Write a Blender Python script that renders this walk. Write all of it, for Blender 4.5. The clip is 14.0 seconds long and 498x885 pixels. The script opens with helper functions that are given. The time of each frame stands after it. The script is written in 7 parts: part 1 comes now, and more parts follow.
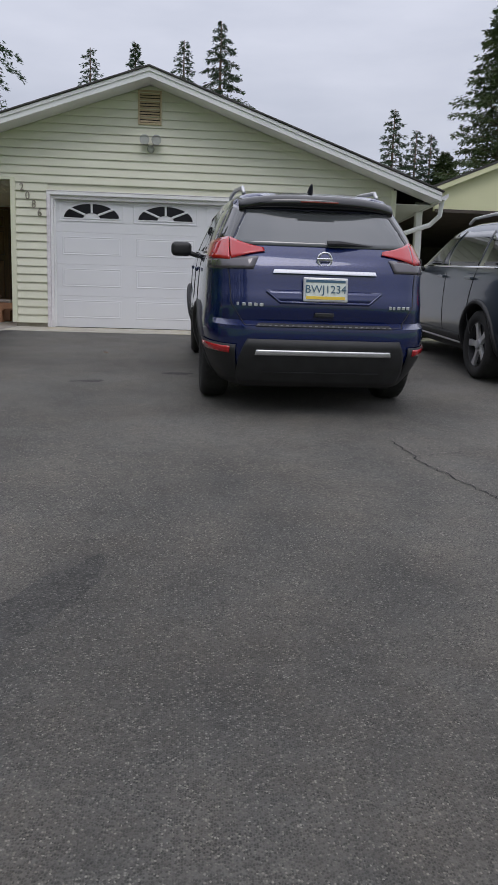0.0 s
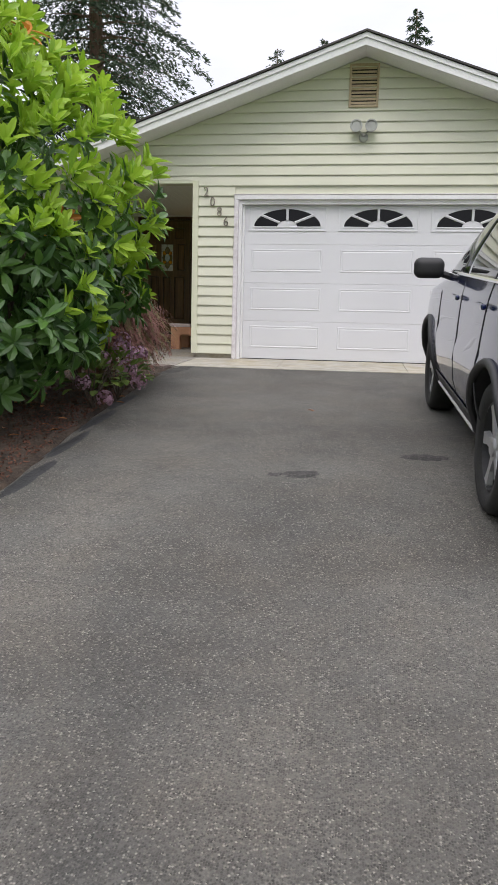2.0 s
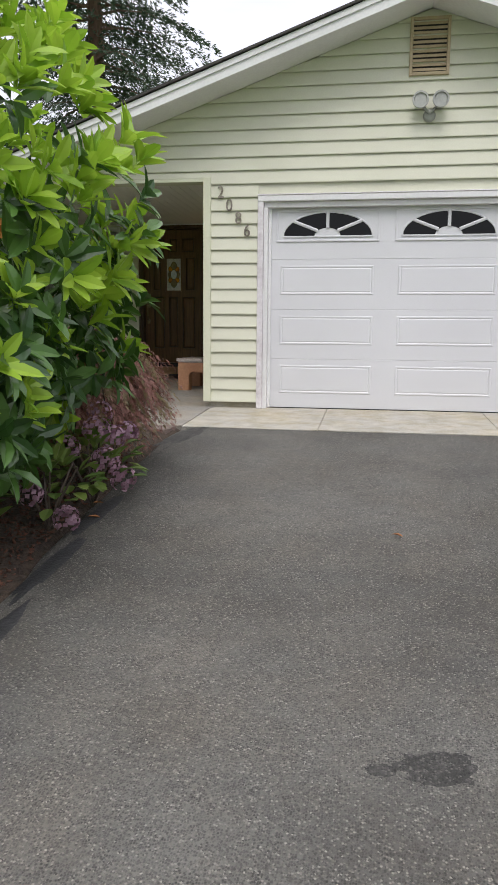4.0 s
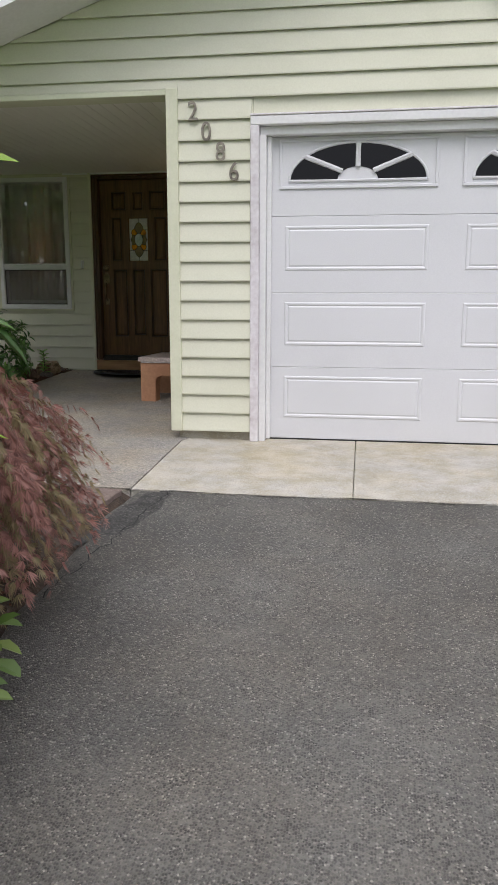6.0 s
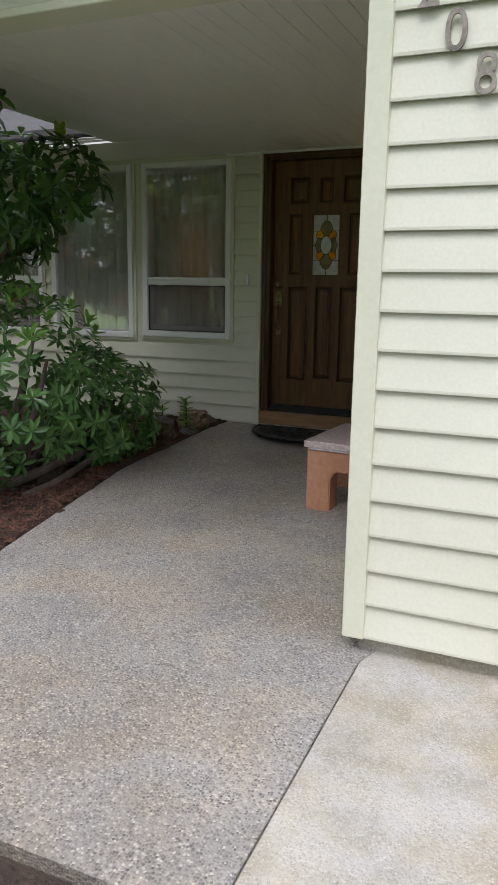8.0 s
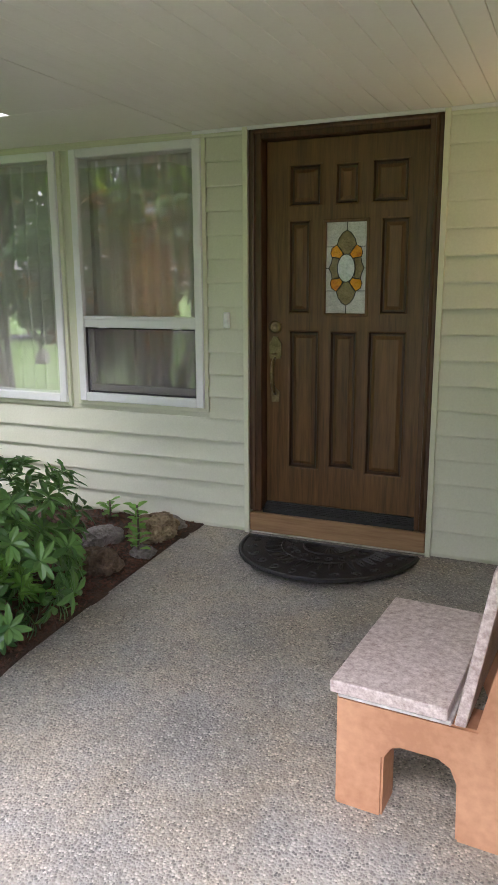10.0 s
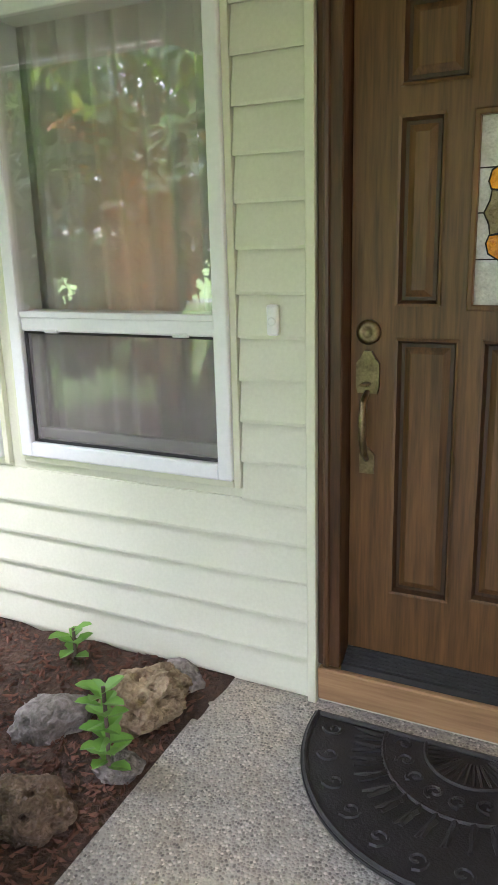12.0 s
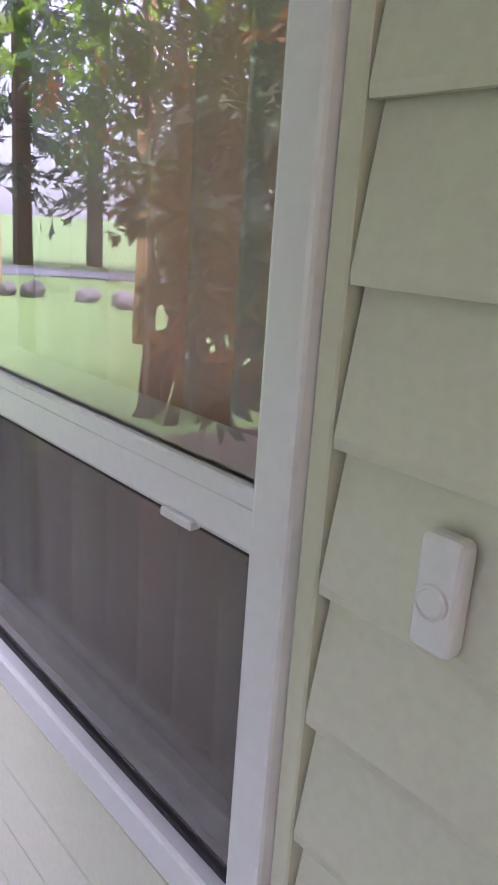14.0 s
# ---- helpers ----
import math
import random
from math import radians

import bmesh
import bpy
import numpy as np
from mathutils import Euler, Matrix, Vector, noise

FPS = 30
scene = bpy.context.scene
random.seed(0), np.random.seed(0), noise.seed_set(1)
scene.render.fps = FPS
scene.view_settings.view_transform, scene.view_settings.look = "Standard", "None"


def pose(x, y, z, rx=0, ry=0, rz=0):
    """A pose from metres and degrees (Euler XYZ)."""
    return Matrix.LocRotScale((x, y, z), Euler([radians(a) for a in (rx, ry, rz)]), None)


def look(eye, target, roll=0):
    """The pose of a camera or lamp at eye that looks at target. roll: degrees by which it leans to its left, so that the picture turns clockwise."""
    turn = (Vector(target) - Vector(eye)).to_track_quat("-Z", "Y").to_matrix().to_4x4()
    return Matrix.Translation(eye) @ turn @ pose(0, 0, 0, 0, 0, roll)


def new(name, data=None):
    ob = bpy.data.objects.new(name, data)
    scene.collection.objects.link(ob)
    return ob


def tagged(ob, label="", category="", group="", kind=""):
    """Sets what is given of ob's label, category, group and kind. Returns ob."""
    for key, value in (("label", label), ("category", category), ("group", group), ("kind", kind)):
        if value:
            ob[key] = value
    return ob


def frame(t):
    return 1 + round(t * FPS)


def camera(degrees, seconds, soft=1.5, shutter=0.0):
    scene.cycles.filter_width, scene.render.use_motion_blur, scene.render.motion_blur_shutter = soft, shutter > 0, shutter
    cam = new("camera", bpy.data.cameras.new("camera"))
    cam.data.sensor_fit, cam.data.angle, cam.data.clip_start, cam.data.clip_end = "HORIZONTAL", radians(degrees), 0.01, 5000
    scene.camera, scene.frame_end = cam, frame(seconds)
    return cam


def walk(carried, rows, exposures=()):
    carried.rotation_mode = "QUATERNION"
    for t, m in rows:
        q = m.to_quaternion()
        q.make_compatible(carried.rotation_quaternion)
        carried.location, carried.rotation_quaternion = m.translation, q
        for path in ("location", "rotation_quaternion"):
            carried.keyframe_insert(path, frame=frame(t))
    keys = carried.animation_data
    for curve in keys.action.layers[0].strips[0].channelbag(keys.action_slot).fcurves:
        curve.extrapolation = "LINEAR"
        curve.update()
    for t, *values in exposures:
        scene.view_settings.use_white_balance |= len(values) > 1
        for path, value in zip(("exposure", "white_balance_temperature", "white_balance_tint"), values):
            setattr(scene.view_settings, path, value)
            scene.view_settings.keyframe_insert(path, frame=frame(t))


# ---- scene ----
cam = camera(37.0, 14.0)
METRES, EYE, TILT, LEAN, TURN = 16.8, 1.5, 0.0, 0.0, -4.8
ROWS = [
    (0.0, 0.0, 0.0, 0.0, 0.24, -8.78, -1.53),
    (0.5, -0.0119, 0.036, 0.0031, 4.03, -8.54, -1.82),
    (1.0, -0.0232, 0.0743, 0.0069, 7.15, -9.04, -1.85),
    (1.5, -0.035, 0.1137, 0.0117, 10.25, -9.02, -1.47),
    (2.0, -0.0466, 0.1481, 0.0212, 13.29, -8.79, -1.37),
    (2.5, -0.0584, 0.1819, 0.0272, 17.22, -8.68, -1.8),
    (3.0, -0.0744, 0.2141, 0.0339, 21.12, -9.09, -2.22),
    (3.5, -0.0838, 0.2513, 0.039, 15.09, -8.08, -0.66),
    (6.0, -0.1309, 0.4443, 0.0555, 13.4, -11.0, -0.11),
    (6.5, -0.1436, 0.4838, 0.0599, 17.42, -11.48, -0.3),
    (7.0, -0.1538, 0.5261, 0.0643, 21.37, -11.88, -0.61),
    (7.5, -0.1669, 0.5643, 0.0689, 26.15, -11.82, -1.38),
]
PORCH_ROWS = [
    (9.8, (-2.974, 12.226, 3.027), (-3.849, 13.975, 2.609), -0.2),
    (10.0, (-3.032, 12.387, 3.029), (-3.817, 14.178, 2.608), -0.3),
    (10.5, (-3.278, 12.794, 3.068), (-3.874, 14.642, 2.588), -1.0),
    (11.0, (-3.586, 13.215, 3.043), (-4.237, 15.031, 2.514), -1.7),
    (11.5, (-3.776, 13.704, 3.035), (-4.534, 15.479, 2.51), -2.0),
    (12.0, (-3.949, 14.259, 3.03), (-4.817, 15.987, 2.521), -1.5),
    (12.5, (-4.147, 14.797, 3.052), (-5.111, 16.472, 2.537), -0.4),
    (13.0, (-4.335, 15.279, 3.061), (-5.432, 16.88, 2.575), 2.0),
    (13.5, (-4.513, 15.656, 3.063), (-5.813, 17.096, 2.578), 4.3),
    (14.0, (-4.609, 15.857, 3.059), (-6.051, 17.126, 2.503), 3.9),
]
walk(cam, [(t, pose(0, 0, EYE, TILT, LEAN, TURN) @ pose(METRES * x, METRES * y, METRES * z, 90 + pitch, roll, yaw)) for t, x, y, z, yaw, pitch, roll in ROWS] + [(t, look(eye, target, roll)) for t, eye, target, roll in PORCH_ROWS],
     [(0.0, -0.58, 6250, 14), (0.5, -0.45, 6350, 14), (1.0, -0.08, 6500, 14), (1.5, 0.04, 6600, 14), (3.7, 0.08, 6600, 13), (6.0, 0.12, 6500, 15), (7.5, 0.22, 6250, 16),
      (9.8, 1.75, 6150, 20), (10.5, 2.4, 6150, 22), (11.0, 2.62, 6100, 21), (12.0, 2.88, 6000, 21), (12.5, 2.88, 5950, 26), (13.0, 2.82, 5900, 31), (13.5, 2.65, 5800, 37), (14.0, 2.2, 5700, 43)])

# ---- overcast daylight ----
world = bpy.data.worlds.new("overcast_sky")
scene.world = world
world.use_nodes = True
wn, wl = world.node_tree.nodes, world.node_tree.links
wn.clear()
w_out = wn.new("ShaderNodeOutputWorld")
w_sky_bg = wn.new("ShaderNodeBackground")
w_cloud_bg = wn.new("ShaderNodeBackground")
w_add = wn.new("ShaderNodeAddShader")
w_sky = wn.new("ShaderNodeTexSky")
w_sky.sky_type = "NISHITA"
w_sky.sun_disc = False
w_sky.sun_elevation = radians(48)
w_sky.sun_rotation = radians(176)
w_sky_bg.inputs["Strength"].default_value = 0.03
wl.new(w_sky.outputs["Color"], w_sky_bg.inputs["Color"])
w_co = wn.new("ShaderNodeTexCoord")
w_map = wn.new("ShaderNodeMapping")
w_map.inputs["Scale"].default_value = (1.0, 1.0, 4.0)
w_noise = wn.new("ShaderNodeTexNoise")
w_noise.inputs["Scale"].default_value = 2.2
w_noise.inputs["Detail"].default_value = 6.0
w_noise.inputs["Roughness"].default_value = 0.5
w_ramp = wn.new("ShaderNodeValToRGB")
w_ramp.color_ramp.elements[0].position = 0.32
w_ramp.color_ramp.elements[0].color = (0.60, 0.62, 0.67, 1)
w_ramp.color_ramp.elements[1].position = 0.68
w_ramp.color_ramp.elements[1].color = (0.86, 0.87, 0.91, 1)
wl.new(w_co.outputs["Generated"], w_map.inputs["Vector"])
wl.new(w_map.outputs["Vector"], w_noise.inputs["Vector"])
wl.new(w_noise.outputs["Fac"], w_ramp.inputs["Fac"])
wl.new(w_ramp.outputs["Color"], w_cloud_bg.inputs["Color"])
w_cloud_bg.inputs["Strength"].default_value = 1.0
# an overcast sky is about three times as bright overhead as at the horizon
w_sep = wn.new("ShaderNodeSeparateXYZ")
wl.new(w_co.outputs["Generated"], w_sep.inputs[0])
w_up = wn.new("ShaderNodeMapRange")
w_up.inputs[1].default_value, w_up.inputs[2].default_value = 0.0, 1.0
w_up.inputs[3].default_value, w_up.inputs[4].default_value = 0.46, 2.75
wl.new(w_sep.outputs["Z"], w_up.inputs[0])
wl.new(w_up.outputs[0], w_cloud_bg.inputs["Strength"])
wl.new(w_sky_bg.outputs[0], w_add.inputs[0])
wl.new(w_cloud_bg.outputs[0], w_add.inputs[1])
wl.new(w_add.outputs[0], w_out.inputs["Surface"])

sun = new("sun", bpy.data.lights.new("sun", "SUN"))
sun.data.energy = 1.0
sun.data.angle = radians(25)
sun.data.color = (1.0, 0.97, 0.92)
sun.matrix_world = look((1, -15, 22), (0, 0, 0))


# ---- materials ----
def node_mat(name):
    m = bpy.data.materials.new(name)
    m.use_nodes = True
    return m, m.node_tree.nodes, m.node_tree.links, m.node_tree.nodes["Principled BSDF"]


def surface(name, c1, c2, scale=3.0, fine=60.0, rough=0.6, bump=0.15, metal=0.0, spread=0.08, coat=0.0, stretch=(1, 1, 1), spec=0.5, streak=None, bdist=0.01):
    """Two-colour paint or stone: wide stains, fine grain, relief, and a small difference from object to object."""
    m, n, l, b = node_mat(name)
    co = n.new("ShaderNodeNewGeometry")
    mp = n.new("ShaderNodeMapping")
    mp.inputs["Scale"].default_value = stretch
    l.new(co.outputs["Position"], mp.inputs["Vector"])
    big = n.new("ShaderNodeTexNoise")
    big.inputs["Scale"].default_value, big.inputs["Detail"].default_value = scale, 4
    small = n.new("ShaderNodeTexNoise")
    small.inputs["Scale"].default_value, small.inputs["Detail"].default_value = fine, 3
    l.new(mp.outputs[0], big.inputs["Vector"])
    l.new(mp.outputs[0], small.inputs["Vector"])
    mx = n.new("ShaderNodeMix")
    mx.data_type = "FLOAT"
    mx.inputs[0].default_value = 0.4
    l.new(big.outputs["Fac"], mx.inputs[2])
    l.new(small.outputs["Fac"], mx.inputs[3])
    info = n.new("ShaderNodeObjectInfo")
    add = n.new("ShaderNodeMath")
    add.operation = "MULTIPLY_ADD"
    l.new(info.outputs["Random"], add.inputs[0])
    add.inputs[1].default_value = spread * 2
    l.new(mx.outputs[0], add.inputs[2])
    ramp = n.new("ShaderNodeValToRGB")
    ramp.color_ramp.elements[0].position, ramp.color_ramp.elements[1].position = 0.33 + spread, 0.67 + spread
    ramp.color_ramp.elements[0].color, ramp.color_ramp.elements[1].color = (*c1, 1), (*c2, 1)
    l.new(add.outputs[0], ramp.inputs["Fac"])
    l.new(ramp.outputs["Color"], b.inputs["Base Color"])
    b.inputs["Roughness"].default_value = rough
    b.inputs["Metallic"].default_value = metal
    b.inputs["Coat Weight"].default_value = coat
    b.inputs["Coat Roughness"].default_value = 0.04
    b.inputs["Specular IOR Level"].default_value = spec
    if bump:
        bp = n.new("ShaderNodeBump")
        bp.inputs["Strength"].default_value, bp.inputs["Distance"].default_value = bump, bdist
        l.new(small.outputs["Fac"], bp.inputs["Height"])
        l.new(bp.outputs[0], b.inputs["Normal"])
    return m


def aggregate(name, base, dirt, stones, scale, rough, bump, amount=0.55, wide=0.45, warm=(1, 1, 1), cool=(1, 1, 1), street_tone=1.0):
    """Asphalt or pebbled concrete: a binder, stone chips in several tints, wide stains."""
    m, n, l, b = node_mat(name)
    co = n.new("ShaderNodeNewGeometry")
    vor = n.new("ShaderNodeTexVoronoi")
    vor.inputs["Scale"].default_value = scale
    l.new(co.outputs["Position"], vor.inputs["Vector"])
    sep = n.new("ShaderNodeSeparateColor")
    l.new(vor.outputs["Color"], sep.inputs[0])
    tint = n.new("ShaderNodeValToRGB")
    tint.color_ramp.interpolation = "LINEAR"
    for i, (p, c) in enumerate(stones):
        e = tint.color_ramp.elements[i] if i < 2 else tint.color_ramp.elements.new(p)
        e.position, e.color = p, (*c, 1)
    l.new(sep.outputs[0], tint.inputs["Fac"])
    wide_n = n.new("ShaderNodeTexNoise")
    wide_n.inputs["Scale"].default_value, wide_n.inputs["Detail"].default_value, wide_n.inputs["Roughness"].default_value = wide, 6, 0.62
    l.new(co.outputs["Position"], wide_n.inputs["Vector"])
    wr = n.new("ShaderNodeValToRGB")
    wr.color_ramp.elements[0].position, wr.color_ramp.elements[1].position = 0.36, 0.64
    wr.color_ramp.elements[0].color, wr.color_ramp.elements[1].color = (*dirt, 1), (*base, 1)
    l.new(wide_n.outputs["Fac"], wr.inputs["Fac"])
    mid = n.new("ShaderNodeTexNoise")
    mid.inputs["Scale"].default_value, mid.inputs["Detail"].default_value = 14, 5
    l.new(co.outputs["Position"], mid.inputs["Vector"])
    # chips stand out where the binder is worn
    lt = n.new("ShaderNodeMath")
    lt.operation = "MULTIPLY"
    l.new(mid.outputs["Fac"], lt.inputs[0])
    lt.inputs[1].default_value = amount * 2
    edge = n.new("ShaderNodeMapRange")
    edge.inputs[1].default_value, edge.inputs[2].default_value = 0.32, 0.75
    edge.inputs[3].default_value, edge.inputs[4].default_value = 1.0, 0.0
    l.new(vor.outputs["Distance"], edge.inputs[0])
    fac = n.new("ShaderNodeMath")
    fac.operation = "MULTIPLY"
    fac.use_clamp = True
    l.new(lt.outputs[0], fac.inputs[0])
    l.new(edge.outputs[0], fac.inputs[1])
    mix = n.new("ShaderNodeMix")
    mix.data_type = "RGBA"
    l.new(fac.outputs[0], mix.inputs[0])
    l.new(wr.outputs["Color"], mix.inputs[6])
    l.new(tint.outputs["Color"], mix.inputs[7])
    # brown and mossy blotches against bluish worn ones
    blot = n.new("ShaderNodeTexNoise")
    blot.inputs["Scale"].default_value, blot.inputs["Detail"].default_value, blot.inputs["Roughness"].default_value = 1.9, 7, 0.68
    l.new(co.outputs["Position"], blot.inputs["Vector"])
    br = n.new("ShaderNodeValToRGB")
    br.color_ramp.elements[0].position, br.color_ramp.elements[1].position = 0.38, 0.64
    br.color_ramp.elements[0].color, br.color_ramp.elements[1].color = (*cool, 1), (*warm, 1)
    l.new(blot.outputs["Fac"], br.inputs["Fac"])
    tone = n.new("ShaderNodeMix")
    tone.data_type, tone.blend_type = "RGBA", "MULTIPLY"
    tone.inputs[0].default_value = 1.0
    l.new(mix.outputs[2], tone.inputs[6])
    l.new(br.outputs["Color"], tone.inputs[7])
    last = tone.outputs[2]
    if street_tone < 1.0:
        # the street end of the drive is darker, which ends in a ragged line
        xyz = n.new("ShaderNodeSeparateXYZ")
        l.new(co.outputs["Position"], xyz.inputs[0])
        rag = n.new("ShaderNodeMath")
        rag.operation = "MULTIPLY_ADD"
        rag.inputs[1].default_value = 3.0
        l.new(blot.outputs["Fac"], rag.inputs[0])
        l.new(xyz.outputs["Y"], rag.inputs[2])
        street_end = n.new("ShaderNodeMapRange")
        street_end.inputs[1].default_value, street_end.inputs[2].default_value = 4.2, 6.6
        street_end.inputs[3].default_value, street_end.inputs[4].default_value = street_tone, 1.0
        l.new(rag.outputs[0], street_end.inputs[0])
        street_mix = n.new("ShaderNodeMix")
        street_mix.data_type, street_mix.blend_type = "RGBA", "MULTIPLY"
        street_mix.inputs[0].default_value = 1.0
        l.new(last, street_mix.inputs[6])
        l.new(street_end.outputs[0], street_mix.inputs[7])
        last = street_mix.outputs[2]
    l.new(last, b.inputs["Base Color"])
    b.inputs["Roughness"].default_value = rough
    b.inputs["Specular IOR Level"].default_value = 0.35
    bp = n.new("ShaderNodeBump")
    bp.inputs["Strength"].default_value, bp.inputs["Distance"].default_value = bump, 0.006
    l.new(edge.outputs[0], bp.inputs["Height"])
    l.new(bp.outputs[0], b.inputs["Normal"])
    return m


def leaf_mat(name, c1, c2, rough=0.45, trans=0.25):
    m, n, l, b = node_mat(name)
    g = n.new("ShaderNodeNewGeometry")
    noi = n.new("ShaderNodeTexNoise")
    noi.inputs["Scale"].default_value = 1.3
    l.new(g.outputs["Position"], noi.inputs["Vector"])
    mx = n.new("ShaderNodeMath")
    mx.operation = "MULTIPLY_ADD"
    l.new(g.outputs["Random Per Island"], mx.inputs[0])
    mx.inputs[1].default_value = 0.7
    mul = n.new("ShaderNodeMath")
    mul.operation = "MULTIPLY_ADD"
    l.new(noi.outputs["Fac"], mul.inputs[0])
    mul.inputs[1].default_value, mul.inputs[2].default_value = 0.6, -0.15
    l.new(mul.outputs[0], mx.inputs[2])
    r = n.new("ShaderNodeValToRGB")
    r.color_ramp.elements[0].color, r.color_ramp.elements[1].color = (*c1, 1), (*c2, 1)
    l.new(mx.outputs[0], r.inputs["Fac"])
    l.new(r.outputs["Color"], b.inputs["Base Color"])
    b.inputs["Roughness"].default_value = rough
    tr = n.new("ShaderNodeBsdfTranslucent")
    l.new(r.outputs["Color"], tr.inputs["Color"])
    ms = n.new("ShaderNodeMixShader")
    ms.inputs[0].default_value = trans
    out = n["Material Output"]
    l.new(b.outputs[0], ms.inputs[1])
    l.new(tr.outputs[0], ms.inputs[2])
    l.new(ms.outputs[0], out.inputs["Surface"])
    return m


def glass_mat(name, tint=(1, 1, 1), gloss=0.0, base=0.1):
    """Clear sheet glass: mirror gloss, stronger at a slant, over a see-through pane."""
    m, n, l, b = node_mat(name)
    tr = n.new("ShaderNodeBsdfTransparent")
    tr.inputs["Color"].default_value = (*tint, 1)
    gl = n.new("ShaderNodeBsdfGlossy")
    gl.inputs["Roughness"].default_value = gloss
    lw = n.new("ShaderNodeLayerWeight")
    lw.inputs["Blend"].default_value = 0.5
    pw = n.new("ShaderNodeMath")
    pw.operation = "POWER"
    pw.inputs[1].default_value = 4.0
    l.new(lw.outputs["Facing"], pw.inputs[0])
    ma = n.new("ShaderNodeMath")
    ma.operation = "MULTIPLY_ADD"
    ma.inputs[1].default_value, ma.inputs[2].default_value = 1.0 - base, base
    l.new(pw.outputs[0], ma.inputs[0])
    mx = n.new("ShaderNodeMixShader")
    l.new(ma.outputs[0], mx.inputs[0])
    l.new(tr.outputs[0], mx.inputs[1])
    l.new(gl.outputs[0], mx.inputs[2])
    l.new(mx.outputs[0], n["Material Output"].inputs["Surface"])
    return m


def shiny(name, c, rough=0.3, metal=0.0, coat=0.0, spec=0.5, emit=0.0):
    m, n, l, b = node_mat(name)
    b.inputs["Base Color"].default_value = (*c, 1)
    b.inputs["Roughness"].default_value = rough
    b.inputs["Metallic"].default_value = metal
    b.inputs["Coat Weight"].default_value = coat
    b.inputs["Coat Roughness"].default_value = 0.03
    b.inputs["Specular IOR Level"].default_value = spec
    if emit:
        b.inputs["Emission Color"].default_value = (*c, 1)
        b.inputs["Emission Strength"].default_value = emit
    return m


def wood(name, c1, c2, along="z", rough=0.35):
    st = {"z": (14, 14, 0.9), "x": (0.9, 14, 14), "y": (14, 0.9, 14)}[along]
    return surface(name, c1, c2, 2.2, 9.0, rough, 0.1, stretch=st, spread=0.05)


M_SIDING = surface("siding_pale_green", (0.62, 0.62, 0.495), (0.71, 0.71, 0.58), 1.2, 90, 0.5, 0.05, spread=0.03)
M_CORNER = surface("corner_trim_pale_green", (0.64, 0.65, 0.49), (0.72, 0.725, 0.57), 2, 60, 0.45, 0.03)
M_WHITE = surface("white_paint", (0.70, 0.70, 0.70), (0.82, 0.82, 0.82), 1.5, 40, 0.45, 0.06, spread=0.02)
M_WORN = surface("worn_white_timber", (0.55, 0.50, 0.52), (0.80, 0.78, 0.80), 5, 30, 0.6, 0.2)
M_DOORWHITE = surface("garage_door_white", (0.64, 0.645, 0.665), (0.71, 0.715, 0.735), 0.9, 140, 0.4, 0.04, spread=0.01)
M_VINYL = surface("white_vinyl", (0.76, 0.77, 0.78), (0.84, 0.84, 0.85), 2, 70, 0.3, 0.02, spread=0.01)
M_ASPHALT = aggregate("asphalt", (0.176, 0.172, 0.158), (0.092, 0.090, 0.084),
                      [(0.0, (0.045, 0.044, 0.042)), (1.0, (0.39, 0.375, 0.335)), (0.45, (0.074, 0.072, 0.067)), (0.72, (0.135, 0.131, 0.121)), (0.90, (0.225, 0.216, 0.193))], 145, 0.88, 0.75, 0.74, 0.9, (1.05, 1.0, 0.94), (1.0, 0.995, 0.98), 0.74)
M_PATCH = aggregate("dark_asphalt_patch", (0.088, 0.086, 0.080), (0.046, 0.045, 0.042),
                    [(0.0, (0.025, 0.025, 0.025)), (1.0, (0.21, 0.20, 0.18)), (0.6, (0.068, 0.066, 0.062))], 128, 0.9, 0.9, 0.7, 8)
M_PEBBLE = aggregate("pebbled_concrete", (0.39, 0.367, 0.318), (0.24, 0.224, 0.192),
                     [(0.0, (0.10, 0.095, 0.09)), (1.0, (0.60, 0.54, 0.46)), (0.5, (0.265, 0.24, 0.205)), (0.8, (0.40, 0.365, 0.315))], 115, 0.75, 0.45, 0.8, 1.2, (1.06, 1.0, 0.92), (0.94, 0.97, 1.04))
M_CONCRETE = aggregate("worn_concrete", (0.53, 0.50, 0.435), (0.37, 0.335, 0.25),
                       [(0.0, (0.25, 0.23, 0.19)), (1.0, (0.62, 0.59, 0.53)), (0.5, (0.42, 0.39, 0.33))], 140, 0.85, 0.35, 0.5, 5.0, (1.04, 1.0, 0.9), (0.95, 0.97, 1.02))
M_SOIL = surface("dark_bark_soil", (0.030, 0.018, 0.012), (0.10, 0.055, 0.035), 5, 55, 0.95, 0.9, bdist=0.03)
M_BEDSOIL = surface("brown_litter_soil", (0.030, 0.021, 0.015), (0.105, 0.072, 0.050), 6, 45, 0.95, 0.9, bdist=0.03)
M_TAR = surface("black_tar_skin", (0.018, 0.018, 0.019), (0.05, 0.05, 0.052), 9, 70, 0.6, 0.6)
M_CHIP = surface("bark_chip", (0.04, 0.02, 0.012), (0.16, 0.07, 0.045), 9, 40, 0.9, 0.4, spread=0.2)
M_GRASS = surface("mown_grass", (0.11, 0.20, 0.042), (0.21, 0.32, 0.09), 1.5, 120, 0.9, 0.8)
M_SHINGLE = surface("dark_roof_shingle", (0.035, 0.033, 0.032), (0.09, 0.085, 0.08), 4, 80, 0.9, 0.5)
M_CEIL = surface("porch_ceiling_paint", (0.84, 0.82, 0.78), (0.89, 0.87, 0.83), 1.5, 50, 0.5, 0.05)
